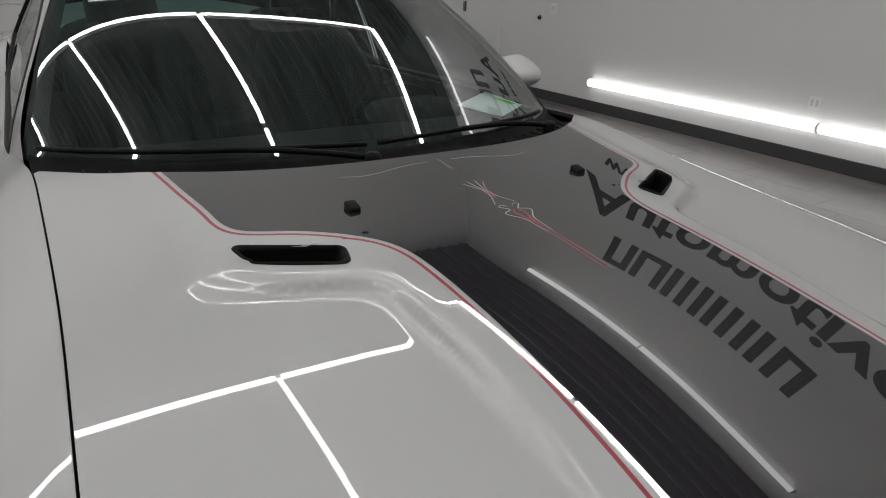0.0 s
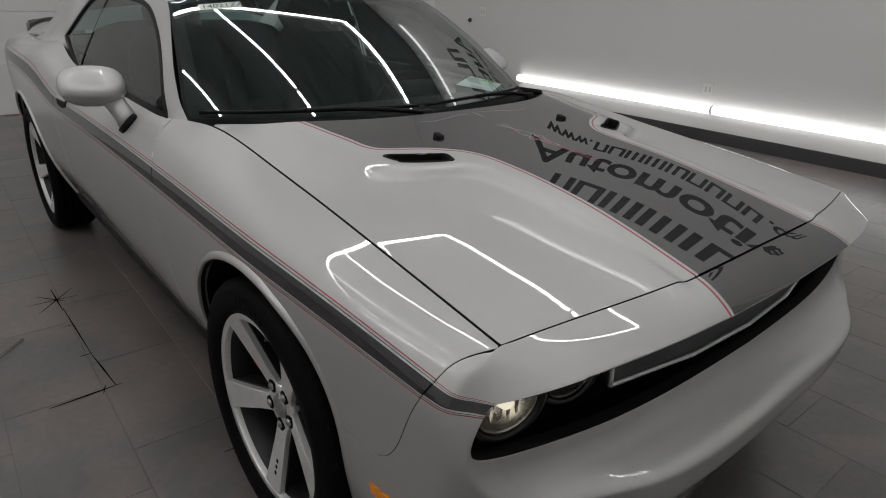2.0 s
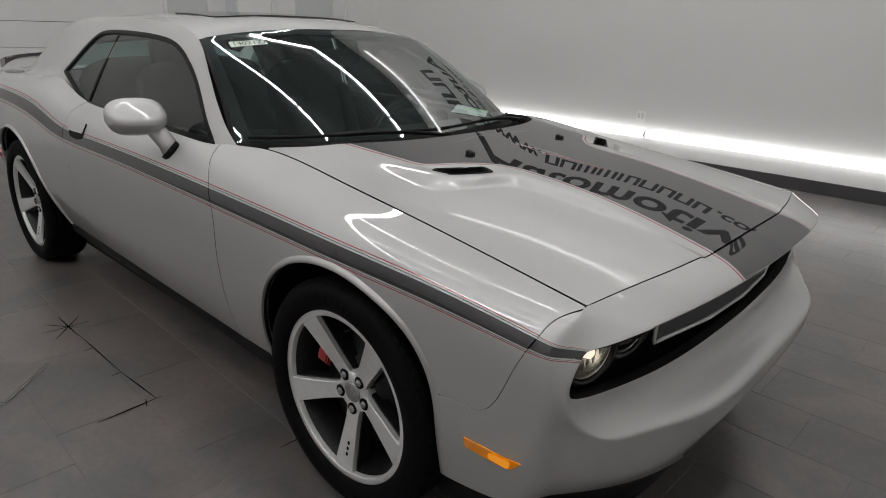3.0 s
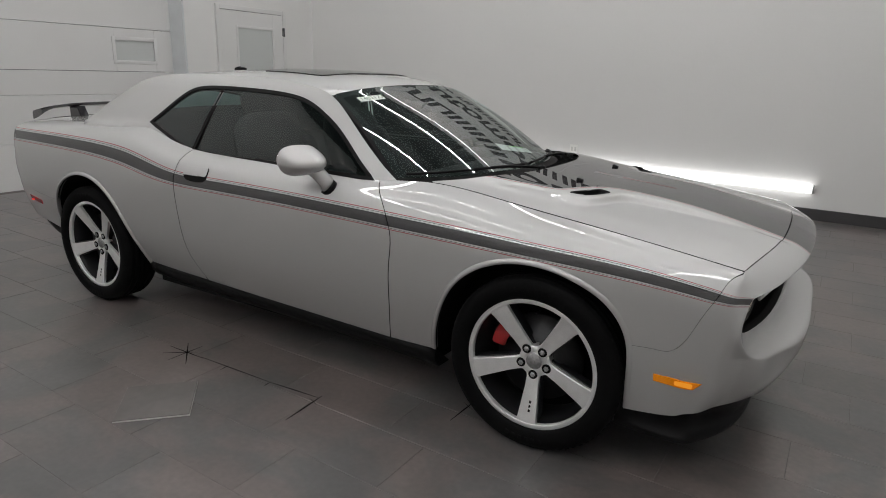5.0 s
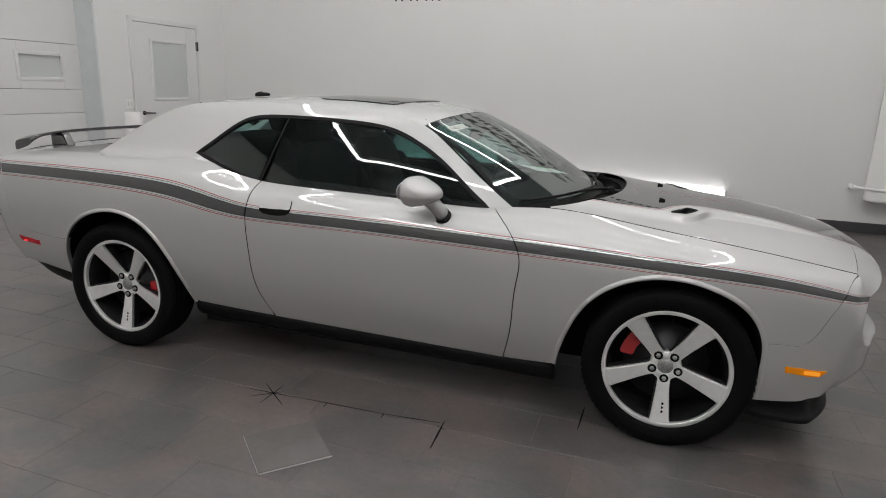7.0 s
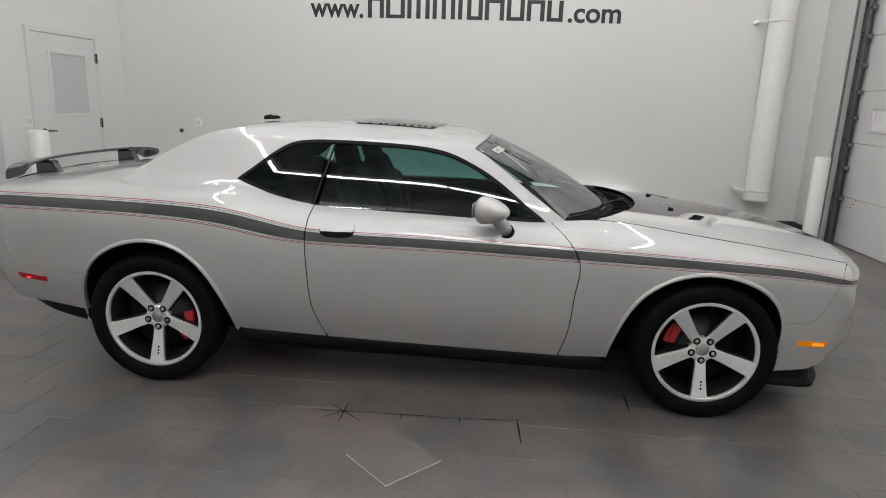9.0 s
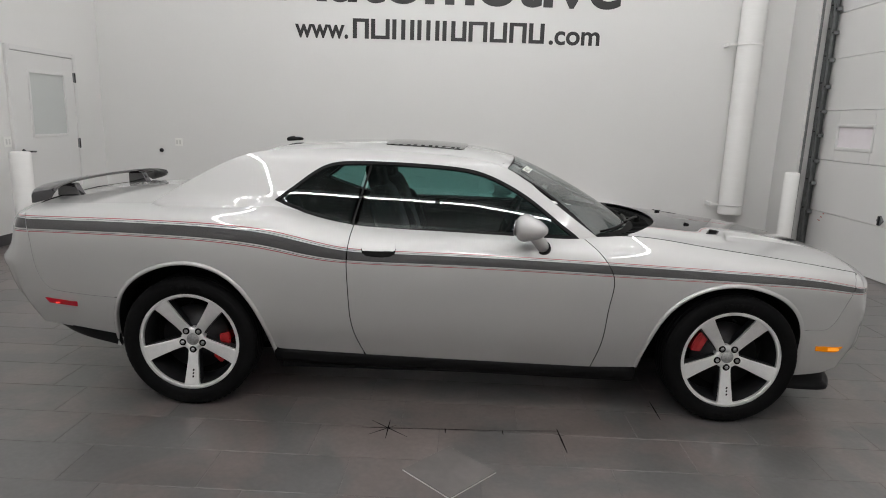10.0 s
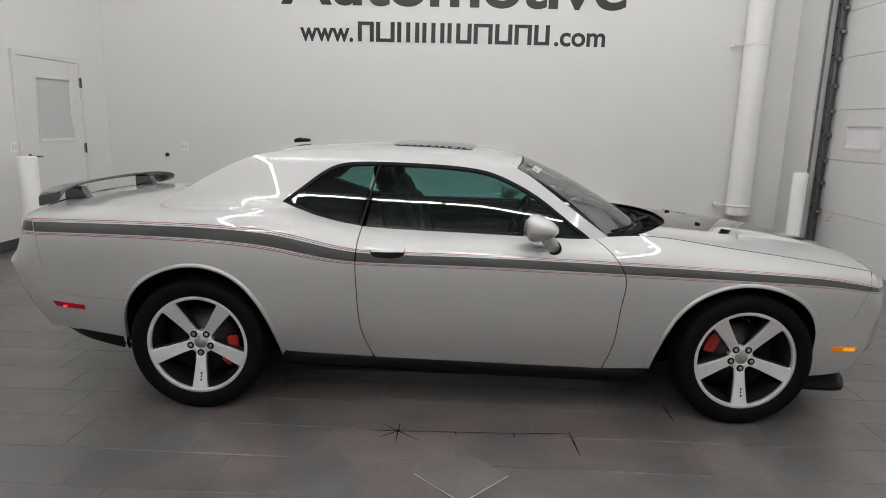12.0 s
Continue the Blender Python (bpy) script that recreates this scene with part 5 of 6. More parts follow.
for x in (AXLE, -AXLE):
    for side in (-1, 1):
        w, m = wheel(x, side)
        # caliper: behind the front axle, ahead of the rear one
        turn = (155 if x > 0 else -16) if side < 0 else (25 if x > 0 else 196)
        def arc_block(r0, r1, a0, a1, y0, y1):
            bm = bmesh.new()
            n = 10
            grid = [[bm.verts.new((r * math.cos(a), y, r * math.sin(a))) for r, y in ((r0, y0), (r1, y0), (r1, y1), (r0, y1))] for a in np.radians(np.linspace(a0, a1, n))]
            for a, b in zip(grid, grid[1:]):
                for i in range(4):
                    bm.faces.new((a[i], a[(i + 1) % 4], b[(i + 1) % 4], b[i]))
            bm.faces.new(grid[0])
            bm.faces.new(grid[-1])
            bmesh.ops.recalc_face_normals(bm, faces=bm.faces[:])
            bmesh.ops.bevel(bm, geom=[e for e in bm.edges if len(e.link_faces) == 2 and e.calc_face_angle(0) > 0.9], offset=0.006, segments=2, affect="EDGES")
            return bm
        part("brake_caliper", arc_block(0.142, 0.202, turn - (17 if x > 0 else 28), turn + (17 if x > 0 else 28), -0.03, 0.04), CALIPER, w, "red brake caliper")
        part("caliper_bridge", arc_block(0.145, 0.185, turn - 12, turn + 12, -0.038, -0.028), CALIPER, w)
        # wheel housing
        bm = bmesh.new()
        arch = front_arch if x > 0 else rear_arch
        pts = [p for p in arch if p[1] > (0.27 if x > 0 else 0.33)]
        skin = [float(body(*body_v([p])[0])[1]) - 0.02 for p in pts]
        vs = [[bm.verts.new((p[0], side * (q if yy is None else yy), p[1] + 0.006)) for p, q in zip(pts, skin)] for yy in (None, 0.78, 0.56)]
        for i in range(2):
            for k in range(len(pts) - 1):
                bm.faces.new((vs[i][k], vs[i][k + 1], vs[i + 1][k + 1], vs[i + 1][k])).smooth = True
        bm.faces.new(vs[2])
        part("wheel_housing", bm, GRILLE_BLACK, car, "black wheel housing")
part("underbody", box(-1.9, 2.1, -0.55, 0.55, 0.2, 0.42, 0.02), GRILLE_BLACK, car, "dark underbody")
for side in (-1, 1):
    part("floor_pan", box(-1.0, 0.97, side * 0.66 - 0.13, side * 0.66 + 0.13, 0.19, 0.45), GRILLE_BLACK, car)

# ---- mirrors, handles, trim ----
def blob(rx, ry, rz, power=2.6, n=28):
    bm = bmesh.new()
    bmesh.ops.create_uvsphere(bm, u_segments=n, v_segments=n // 2 + 4, radius=1)
    for v in bm.verts:
        c = v.co
        k = (abs(c.x) ** power + abs(c.y) ** power + abs(c.z) ** power) ** (-1 / power)
        v.co = Vector((c.x * k * rx, c.y * k * ry, c.z * k * rz))
    for f in bm.faces:
        f.smooth = True
    return bm


for side in (-1, 1):
    bm = blob(0.090, 0.106, 0.070, 2.7, 48)
    for v in bm.verts:
        if v.co.x < 0:
            v.co.x *= 0.62
        else:
            v.co.x *= 1.25
            v.co.z *= 1 - 4.2 * v.co.x
            v.co.z -= 0.10 * v.co.x
        # the lower shell is tucked in under a crease
        if v.co.z < -0.018:
            k = min((-0.018 - v.co.z) / 0.008, 1) * 0.004
            v.co.y -= math.copysign(min(k, abs(v.co.y)), v.co.y)
            v.co.x -= k if v.co.x > 0 else 0
        v.co.z += 0.10 * v.co.y * (1 if side > 0 else -1) * 0.25
    mirror = part("door_mirror", bm, PAINT, car, "silver door mirror on a stalk", pose(0.318, side * 0.945, 1.058, 0, 0, side * 12))
    part("mirror_glass", blob(0.004, 0.085, 0.042, 3), CHROME, mirror, "mirror glass", pose(-0.0565, 0, 0.0))
    stalk = [(0.337, side * 0.908, 1.036), (0.375, side * 0.893, 1.003), (0.408, side * 0.878, 0.965), (0.425, side * 0.87, 0.935)]
    part("mirror_stalk", tube(stalk, [0.038, 0.034, 0.033, 0.036], 20), PAINT, car, "silver mirror stalk")
    part("mirror_seal", tube([(0.418, side * 0.88, 0.946), (0.428, side * 0.863, 0.928)], 0.0405, 24), BLACK, car, "black rubber mirror foot")
    # handle: a black panel painted as the cup's shade, and a silver flap
    def on_body(d):
        def f(x, v):
            p = body(x, v)
            return p + np.array([0, d, 0])
        return f
    cup = body_v([(-0.542, 0.914), (-0.358, 0.916), (-0.366, 0.892), (-0.388, 0.879), (-0.43, 0.873), (-0.47, 0.873), (-0.512, 0.878), (-0.534, 0.891)])
    m = panel(on_body(0.003), cup, 0.012, BODY_SCALE, side=side, skirt=0.003)
    parts("handle_cup", m[0], GRILLE_BLACK, car, "flat black panel painted as the shaded handle recess")
    flap = body_v(rounded([(-0.54, 0.948), (-0.36, 0.951), (-0.362, 0.907), (-0.538, 0.905)], 0.014))
    m = panel(on_body(0.009), flap, 0.012, BODY_SCALE, side=side, skirt=0.009)
    parts("door_handle", m[0], PAINT, car, "silver door handle")

# cowl between windscreen and bonnet
def cowl(u, v):
    u, v = np.asarray(u, float), np.asarray(v, float)
    a = windscreen(np.zeros_like(u) + 0.01, v)
    x = hood_rear_x(v) + 0.01
    y = v * hood_side_y(x)
    b = np.stack([x, y, hood_z(x, y) - 0.022], -1)
    mid = np.zeros_like(a)
    mid[..., 2] = -0.02 * np.sin(np.pi * np.clip(u, 0, 1))
    return a * (1 - u)[..., None] + b * u[..., None] + mid


cm = panel(cowl, [(0, v) for v in np.linspace(0, 1, 30)] + [(1, v) for v in np.linspace(1, 0, 30)], 0.03, (0.15, 0.75), mirror=True, skirt=0.0)
cowl_ob = parts("cowl", cm[0], GRILLE_BLACK, car, "black plastic cowl")
for k in range(14):
    v = 0.07 + k * 0.062
    for s in (-1, 1):
        a, b = cowl(np.array([0.25]), np.array([s * v]))[0], cowl(np.array([0.8]), np.array([s * v]))[0]
        part("cowl_rib", tube([a + (0, 0, 0.004), b + (0, 0, 0.004)], 0.003, 5), GRILLE_BLACK, cowl_ob)
# wipers
for v0, v1, pv in ((-0.97, -0.10, -0.14), (-0.06, 0.80, 0.70)):
    blade, arm = [], []
    for t in np.linspace(0, 1, 16):
        v = v0 + (v1 - v0) * t
        u = 0.022 + 0.014 * math.sin(math.pi * t)
        p = windscreen(np.array([u]), np.array([v]))[0]
        blade.append(tuple(p + (0.012, 0, 0.014)))
        if t > 0.42 or v0 > -0.5:
            arm.append(tuple(p + (0.03, 0, 0.024)))
    wb_ = part("wiper", tube(blade, 0.0065, 8), BLACK, car, "black wiper blade and arm")
    arm = [blade[6]] + [tuple(np.array(blade[6]) + (np.array(cowl(np.array([0.55]), np.array([pv]))[0]) + (0, 0, 0.03) - np.array(blade[6])) * k / 6 + np.array((0.01, 0, 0.012)) * math.sin(k / 6 * math.pi)) for k in range(1, 7)]
    part("wiper_arm", tube(arm, 0.0075, 8), BLACK, wb_)
    foot = arm[-1]
    part("wiper_pivot", lathe([(0.02, -0.04), (0.02, 0.004), (0.014, 0.012), (0.0005, 0.013)], 16, "z"), BLACK, wb_, "", pose(*foot))

# sunroof tilted open, aerial fin
def sunroof_surface(u, v):
    p = np.array(roof(u, v))
    p[..., 2] += 0.006
    return p


sp = [(0.44, 0.0), (0.44, 0.60), (0.45, 0.66), (0.48, 0.69), (0.74, 0.70), (0.775, 0.68), (0.785, 0.62), (0.79, 0.0)]
m = panel(sunroof_surface, sp, 0.03, (1.36, 0.6), mirror=True, skirt=0.006)
parts("sunroof", m[0], SUNROOF, car, "dark glass sunroof, closed")
bm = blob(0.055, 0.022, 0.016, 2.2)
for v in bm.verts:
    v.co.z = max(v.co.z, -0.008) + (0.006 if v.co.x < 0 and v.co.z > 0 else 0)
part("aerial", bm, BLACK, car, "black roof aerial", pose(-1.10, 0.0, 1.436, 0, -5, 0))

# rear wing on two posts
rings = []
bm = bmesh.new()
for y in np.concatenate([np.linspace(-0.715, -0.60, 8), np.linspace(-0.5, 0.5, 17), np.linspace(0.60, 0.715, 8)]):
    q = abs(y) / 0.715
    xf = -2.265 - 0.06 * (1 - q**2)
    chord = 0.172 - 0.045 * q**8
    top = 1.172 + 0.008 * (1 - q**2) - 0.026 * q**6
    drop = 0.022 + 0.034 * np.clip((q - 0.80) / 0.2, 0, 1) ** 2
    ring = []
    for s, h in ((0, -0.35), (0.08, -0.05), (0.3, 0.0), (0.65, 0.0), (0.92, -0.04), (1.0, -0.3), (1.0, -0.95), (0.85, -1.0), (0.4, -0.9), (0.1, -0.75)):
        ring.append(bm.verts.new((xf - chord * s, y, top - 0.025 * s + h * (drop if h < -0.2 else 0.026))))
    rings.append(ring)
for a, b in zip(rings, rings[1:]):
    for i in range(10):
        bm.faces.new((a[i], a[(i + 1) % 10], b[(i + 1) % 10], b[i])).smooth = True
bm.faces.new(rings[0])
bm.faces.new(rings[-1])
bmesh.ops.recalc_face_normals(bm, faces=bm.faces[:])
wing = part("rear_wing", bm, GRAPHITE, car, "graphite rear wing on the boot lid")
for side in (-1, 1):
    part("wing_post", prism([(-2.41, 1.06), (-2.27, 1.075), (-2.31, 1.15), (-2.41, 1.145)], side * 0.42 - 0.03, side * 0.42 + 0.03, 0.006), GRAPHITE, car, "graphite wing post")

# ---- cabin inside ----
part("cabin_floor", box(-1.5, 0.9, -0.74, 0.74, 0.43, 0.47), CABIN, car, "dark cabin floor")
def dash(u, v):
    u, v = np.asarray(u, float), np.asarray(v, float)
    x = 0.50 + u * (0.52 - 0.30 * v**2)
    z = 0.985 + 0.02 * u - 0.05 * (1 - u) ** 4 - 0.018 * v**2
    return np.stack([x, v * 0.745, z + 0 * v], -1)
m = panel(dash, [(0, v) for v in np.linspace(0, 1, 10)] + [(1, v) for v in np.linspace(1, 0, 10)], 0.06, (0.5, 0.75), mirror=True, skirt=0.25)
parts("dashboard", m[0], CABIN, car, "dark dashboard")
part("hood_binnacle", blob(0.10, 0.17, 0.045, 3), CABIN, car, "instrument cowl", pose(0.50, 0.37, 0.975))
bm = lathe([(0.185 + 0.014 * math.cos(a), 0.014 * math.sin(a)) for a in np.linspace(0, 2 * math.pi, 10)[:-1]], 40, "x", True)
sw = part("steering_wheel", bm, CABIN, car, "dark steering wheel", pose(0.36, 0.37, 0.90, 0, 22, 0))
part("steering_boss", box(-0.02, 0.02, -0.18, 0.18, -0.025, 0.03, 0.01), CABIN, sw)
part("steering_column", tube([(0, 0, 0), (0.2, 0, -0.04)], 0.04, 12), CABIN, sw)
for side in (-1, 1):
    def cushion(sx, sy, sz):
        return blob(sx, sy, sz, 4)
    seat = part("front_seat", cushion(0.26, 0.25, 0.09), CABIN, car, "dark leather front seat", pose(-0.10, side * 0.37, 0.56))
    part("seat_back", cushion(0.085, 0.25, 0.33), CABIN, seat, "", pose(-0.30, 0, 0.33, 0, -18, 0))
    part("headrest", cushion(0.055, 0.13, 0.085), CABIN, seat, "", pose(-0.42, 0, 0.69, 0, -14, 0))
    part("seat_bolster", cushion(0.10, 0.05, 0.24), CABIN, seat, "", pose(-0.26, 0.21, 0.28, 0, -18, 0))
rs = part("rear_seat", blob(0.22, 0.6, 0.10, 5), CABIN, car, "dark rear bench", pose(-0.98, 0, 0.62))
part("rear_seat_back", blob(0.08, 0.6, 0.30, 5), CABIN, rs, "", pose(-0.26, 0, 0.28, 0, -20, 0))
part("parcel_shelf", box(-1.75, -1.25, -0.62, 0.62, 1.0, 1.02), CABIN, car)
part("bulkhead", box(0.98, 1.02, -0.72, 0.72, 0.45, 0.95), GRILLE_BLACK, car)
part("rear_bulkhead", box(-1.5, -1.46, -0.72, 0.72, 0.4, 1.0), GRILLE_BLACK, car)
rm_ = windscreen(np.array([0.86]), np.array([0.0]))[0]
mi = part("inside_mirror", blob(0.018, 0.125, 0.036, 3.5), CABIN, car, "inside mirror", pose(rm_[0] - 0.09, 0.0, rm_[2] - 0.075, 0, 10, 0))
part("mirror_foot", tube([(0.01, 0, 0.0), (0.085, 0, 0.072)], 0.01, 8), CABIN, mi)
part("headlining", box(-1.05, 0.22, -0.56, 0.56, 1.35, 1.36), CABIN, car, "dark headlining")

# sheet of paper left on the dashboard
bm = bmesh.new()
corners = ((0.65, 0.45, 1.016), (0.48, 0.69, 1.020), (0.70, 0.685, 1.008), (0.83, 0.50, 1.006))
vs = [bm.verts.new(p) for p in corners] + [bm.verts.new((x, y, z - 0.002)) for x, y, z in corners]
bm.faces.new(vs[:4])
bm.faces.new(vs[4:][::-1])
for i in range(4):
    j = (i + 1) % 4
    bm.faces.new((vs[i], vs[i + 4], vs[j + 4], vs[j]))
bmesh.ops.recalc_face_normals(bm, faces=bm.faces[:])
sheet = part("paper_sheet", bm, grain(mat("white_paper", (0.85, 0.86, 0.84), 0.6), 6, 0.04, 60, 0.02))
tagged(sheet, "white paper sheet with a green corner on the dashboard", "paper")
part("corner_print", box(-0.045, 0.045, -0.012, 0.012, 0.0, 0.001), mat("green_print", (0.25, 0.75, 0.12), 0.6), sheet, "bright green printed corner", pose(0.645, 0.655, 1.0135, -2, 3, 0))

# sticker inside the screen
def on_screen(u, v, lift):
    return windscreen(np.array([u]), np.array([v]))[0] + np.array([lift, 0, lift])


def words(text, size, depth=0.0):
    cu = bpy.data.curves.new("words", "FONT")
    cu.body, cu.size, cu.extrude = text, size, depth
    tmp = bpy.data.objects.new("words", cu)
    scene.collection.objects.link(tmp)
    bpy.context.view_layer.update()
    me = bpy.data.meshes.new_from_object(tmp.evaluated_get(bpy.context.evaluated_depsgraph_get()))
    bpy.data.objects.remove(tmp)
    bpy.data.curves.remove(cu)
    me.materials.clear()
    return me


PAPER = mat("pale_sticker", (0.72, 0.78, 0.72), 0.5)
INK = mat("green_ink", (0.02, 0.07, 0.03), 0.5)
o = on_screen(0.845, -0.87, 0.0025)
right = (on_screen(0.845, -0.60, 0.0025) - o)
right /= np.linalg.norm(right)
upv = on_screen(0.97, -0.80, 0.0025) - on_screen(0.90, -0.80, 0.0025)
upv -= right * (upv @ right)
upv /= np.linalg.norm(upv)
nrm = np.cross(right, upv)
frame_m = Matrix(((right[0], upv[0], nrm[0], o[0]), (right[1], upv[1], nrm[1], o[1]), (right[2], upv[2], nrm[2], o[2]), (0, 0, 0, 1)))
st = part("sticker", box(0, 0.15, 0, 0.042, -0.0004, 0.0), PAPER, screen, "pale stock sticker with green writing", frame_m)
part("sticker_writing", words("14021ZA", 0.040), INK, st, "", pose(0.008, 0.007, 0.0012))

# ---- the room: shell ----
FAR, LEFT, RIGHT, NEAR = 4.95, -5.27, 4.40, -7.95
# the fittings of the north and east walls are laid out on a plan 1/0.933 as large
SHRINK = Matrix.Translation((-0.037, -4.10, 1.58)) @ Matrix.Scale(0.933, 4) @ Matrix.Translation((0.037, 4.10, -1.58))
NORTH = ROOM @ SHRINK
FAR_PLAN, RIGHT_PLAN = 5.6, 4.72


def room(name, bm, material, label, category, m=None):
    ob = part(name, bm, material, None, label, ROOM @ m if m else ROOM)
    return tagged(ob, label, category, "", "structure")


def join(*bms):
    out = bmesh.new()
    for bm in bms:
        me = bpy.data.meshes.new("tmp")
        bm.to_mesh(me)
        bm.free()
        out.from_mesh(me)
        bpy.data.meshes.remove(me)
    return out


room("wall_north", box(LEFT - 0.5, RIGHT + 0.5, FAR, FAR + 0.2, -0.05, CEILING), WALL, "white painted wall with black lettering", "wall")
room("wall_south", box(LEFT - 0.5, RIGHT + 0.5, NEAR - 0.2, NEAR, -0.05, CEILING), WALL, "plain white painted wall", "wall")
# west wall, with the opening of a roll-up door
room("wall_west", join(box(LEFT - 0.5, LEFT, 2.56, FAR, -0.05, CEILING), box(LEFT - 0.5, LEFT, NEAR, -1.3, -0.05, CEILING), box(LEFT - 0.5, LEFT, -1.3, 2.56, 3.65, CEILING)), WALL, "white painted wall with a service door", "wall")
room("wall_east", join(box(RIGHT, RIGHT + 0.5, 4.325, FAR, -0.05, CEILING), box(RIGHT, RIGHT + 0.5, NEAR, 0.38, -0.05, CEILING), box(RIGHT, RIGHT + 0.5, 0.38, 4.325, 3.51, CEILING)), WALL, "white painted wall with a roll-up door", "wall")
bms = [box(LEFT - 0.5, RIGHT + 0.5, NEAR - 0.2, FAR + 0.2, CEILING, CEILING + 0.2)]
for k in range(55):
    y = NEAR + 0.10 + k * 0.234
    rib = box(LEFT - 0.3, RIGHT + 0.3, y - 0.022, y + 0.022, CEILING - 0.04, CEILING + 0.01)
    for f in rib.faces:
        f.material_index = 1
    bms.append(rib)
top = room("ceiling", join(*bms), CEIL, "dark ribbed metal ceiling with lamp tubes", "ceiling")
top.data.materials.append(RIB)

# skirting
room("baseboard", box(LEFT, RIGHT, FAR - 0.014, FAR + 0.01, 0, 0.125, 0.003), SKIRT, "dark skirting along the white wall", "skirting")
room("baseboard", box(LEFT - 0.01, LEFT + 0.014, 2.56, 3.05, 0, 0.125, 0.003), SKIRT, "dark skirting beside the service door", "skirting")
room("baseboard", box(LEFT - 0.01, LEFT + 0.014, 4.34, FAR - 0.014, 0, 0.125, 0.003), SKIRT, "dark skirting beside the service door", "skirting")
room("baseboard", box(RIGHT - 0.014, RIGHT + 0.01, 4.36, FAR - 0.014, 0, 0.125, 0.003), SKIRT, "dark skirting beside the roll-up door", "skirting")

# ---- roll-up doors ----
# pale pinkish tone stands in for outside light behind the east pane
LIT_PANE = grain(mat("outside_lit_pane", (0.78, 0.74, 0.77), 0.15), 4, 0.06)
def rollup(name, x, y0, y1, inward, window, lines, label):
    """Sectional door; inward is the side of the room, +1 or -1 along x."""
    e = tagged(new(name), label, "door", "", "structure")
    e.matrix_basis = ROOM
    zs = [0.0 if inward > 0 else -0.108] + lines
    for a, b in zip(zs, zs[1:]):
        w = window and a < window[2] and b > window[3]
        if not w:
            part("door_section", box(x - 0.025, x + 0.025, y0, y1, a + 0.0018, b - 0.0018, 0.004), DOOR_WHITE, e)
        else:
            wy0, wy1, wz0, wz1 = window
            bm = join(box(x - 0.025, x + 0.025, y0, wy0, a + 0.003, b - 0.003, 0.006), box(x - 0.025, x + 0.025, wy1, y1, a + 0.003, b - 0.003, 0.006), box(x - 0.024, x + 0.024, wy0, wy1, a + 0.003, wz0), box(x - 0.024, x + 0.024, wy0, wy1, wz1, b - 0.003))
            sec = part("door_section", bm, DOOR_WHITE, e, "white section with a small window")
            t = 0.035
            part("window_frame", join(box(x - 0.032, x + 0.032, wy0 - t, wy0 + 0.01, wz0 - t, wz1 + t, 0.006), box(x - 0.032, x + 0.032, wy1 - 0.01, wy1 + t, wz0 - t, wz1 + t, 0.006), box(x - 0.031, x + 0.031, wy0, wy1, wz0 - t, wz0 + 0.01, 0.006), box(x - 0.031, x + 0.031, wy0, wy1, wz1 - 0.01, wz1 + t, 0.006)), DOOR_WHITE, sec, "white window frame")
            part("pane", box(x - 0.006, x + 0.006, wy0, wy1, wz0, wz1), FROST if inward > 0 else LIT_PANE, sec, "grey window pane" if inward > 0 else "window pane painted pale for the light outside")
    return e


west_door = rollup("door_1", LEFT - 0.30, -1.34, 2.62, 1, (1.735, 2.285, 1.478, 1.742), [0.53, 1.07, 1.35, 1.88, 2.42, 2.95, 3.72], "white sectional roll-up door with a small window")
east_door = rollup("door_2", RIGHT_PLAN + 0.24, 0.66, 4.97, -1, (3.72, 4.46, 1.40, 1.675), [0.525, 1.225, 1.885, 2.56, 3.15, 3.72], "white sectional roll-up door with a small window")
# what stands outside the east window: a pale view with a red shape
room("backdrop", box(RIGHT_PLAN + 0.45, RIGHT_PLAN + 0.46, 3.4, 4.8, 1.2, 1.9), mat("outside_grey", (0.6, 0.62, 0.66), 0.8), "pale outside view behind the window", "backdrop")
east_door.matrix_basis = NORTH
# grey jamb of the west opening
room("trim", box(LEFT - 0.28, LEFT + 0.012, 2.535, 2.562, 0, 3.65), grain(mat("grey_jamb", (0.58, 0.60, 0.61), 0.5), 6, 0.06), "grey jamb of the roll-up door", "jamb")
# track, rollers and hinges of the east door
for k, (dy, w, d) in enumerate(((0.0, 0.05, 0.10), (-0.075, 0.028, 0.05))):
    part("door_track", join(box(RIGHT_PLAN + 0.10, RIGHT_PLAN + 0.10 + d, 4.86 + dy, 4.86 + dy + 0.004, -0.11, 3.6), box(RIGHT_PLAN + 0.10, RIGHT_PLAN + 0.104, 4.86 + dy - w, 4.86 + dy, -0.11, 3.6), box(RIGHT_PLAN + 0.10 + d - 0.004, RIGHT_PLAN + 0.10 + d, 4.86 + dy - w, 4.86 + dy, -0.11, 3.6)), GALV, east_door, "galvanised vertical door track")
part("track_plate", box(RIGHT_PLAN + 0.03, RIGHT_PLAN + 0.036, 4.87, 4.935, -0.11, 3.6), GALV, east_door, "galvanised mounting angle")
for z in (0.50, 0.90, 1.20, 1.55, 1.87, 2.2, 2.55, 2.9, 3.2):
    hb = part("roller_hinge", box(RIGHT_PLAN + 0.13, RIGHT_PLAN + 0.20, 4.745, 4.80, z - 0.024, z + 0.024, 0.005), GALV, east_door, "steel roller hinge")
    part("roller", tube([(RIGHT_PLAN + 0.15, 4.76, z), (RIGHT_PLAN + 0.15, 4.85, z)], 0.022, 14), STEEL, hb)
    part("bolt", tube([(RIGHT_PLAN + 0.085, 4.81, z + 0.05), (RIGHT_PLAN + 0.11, 4.81, z + 0.05)], 0.009, 8), STEEL, hb)
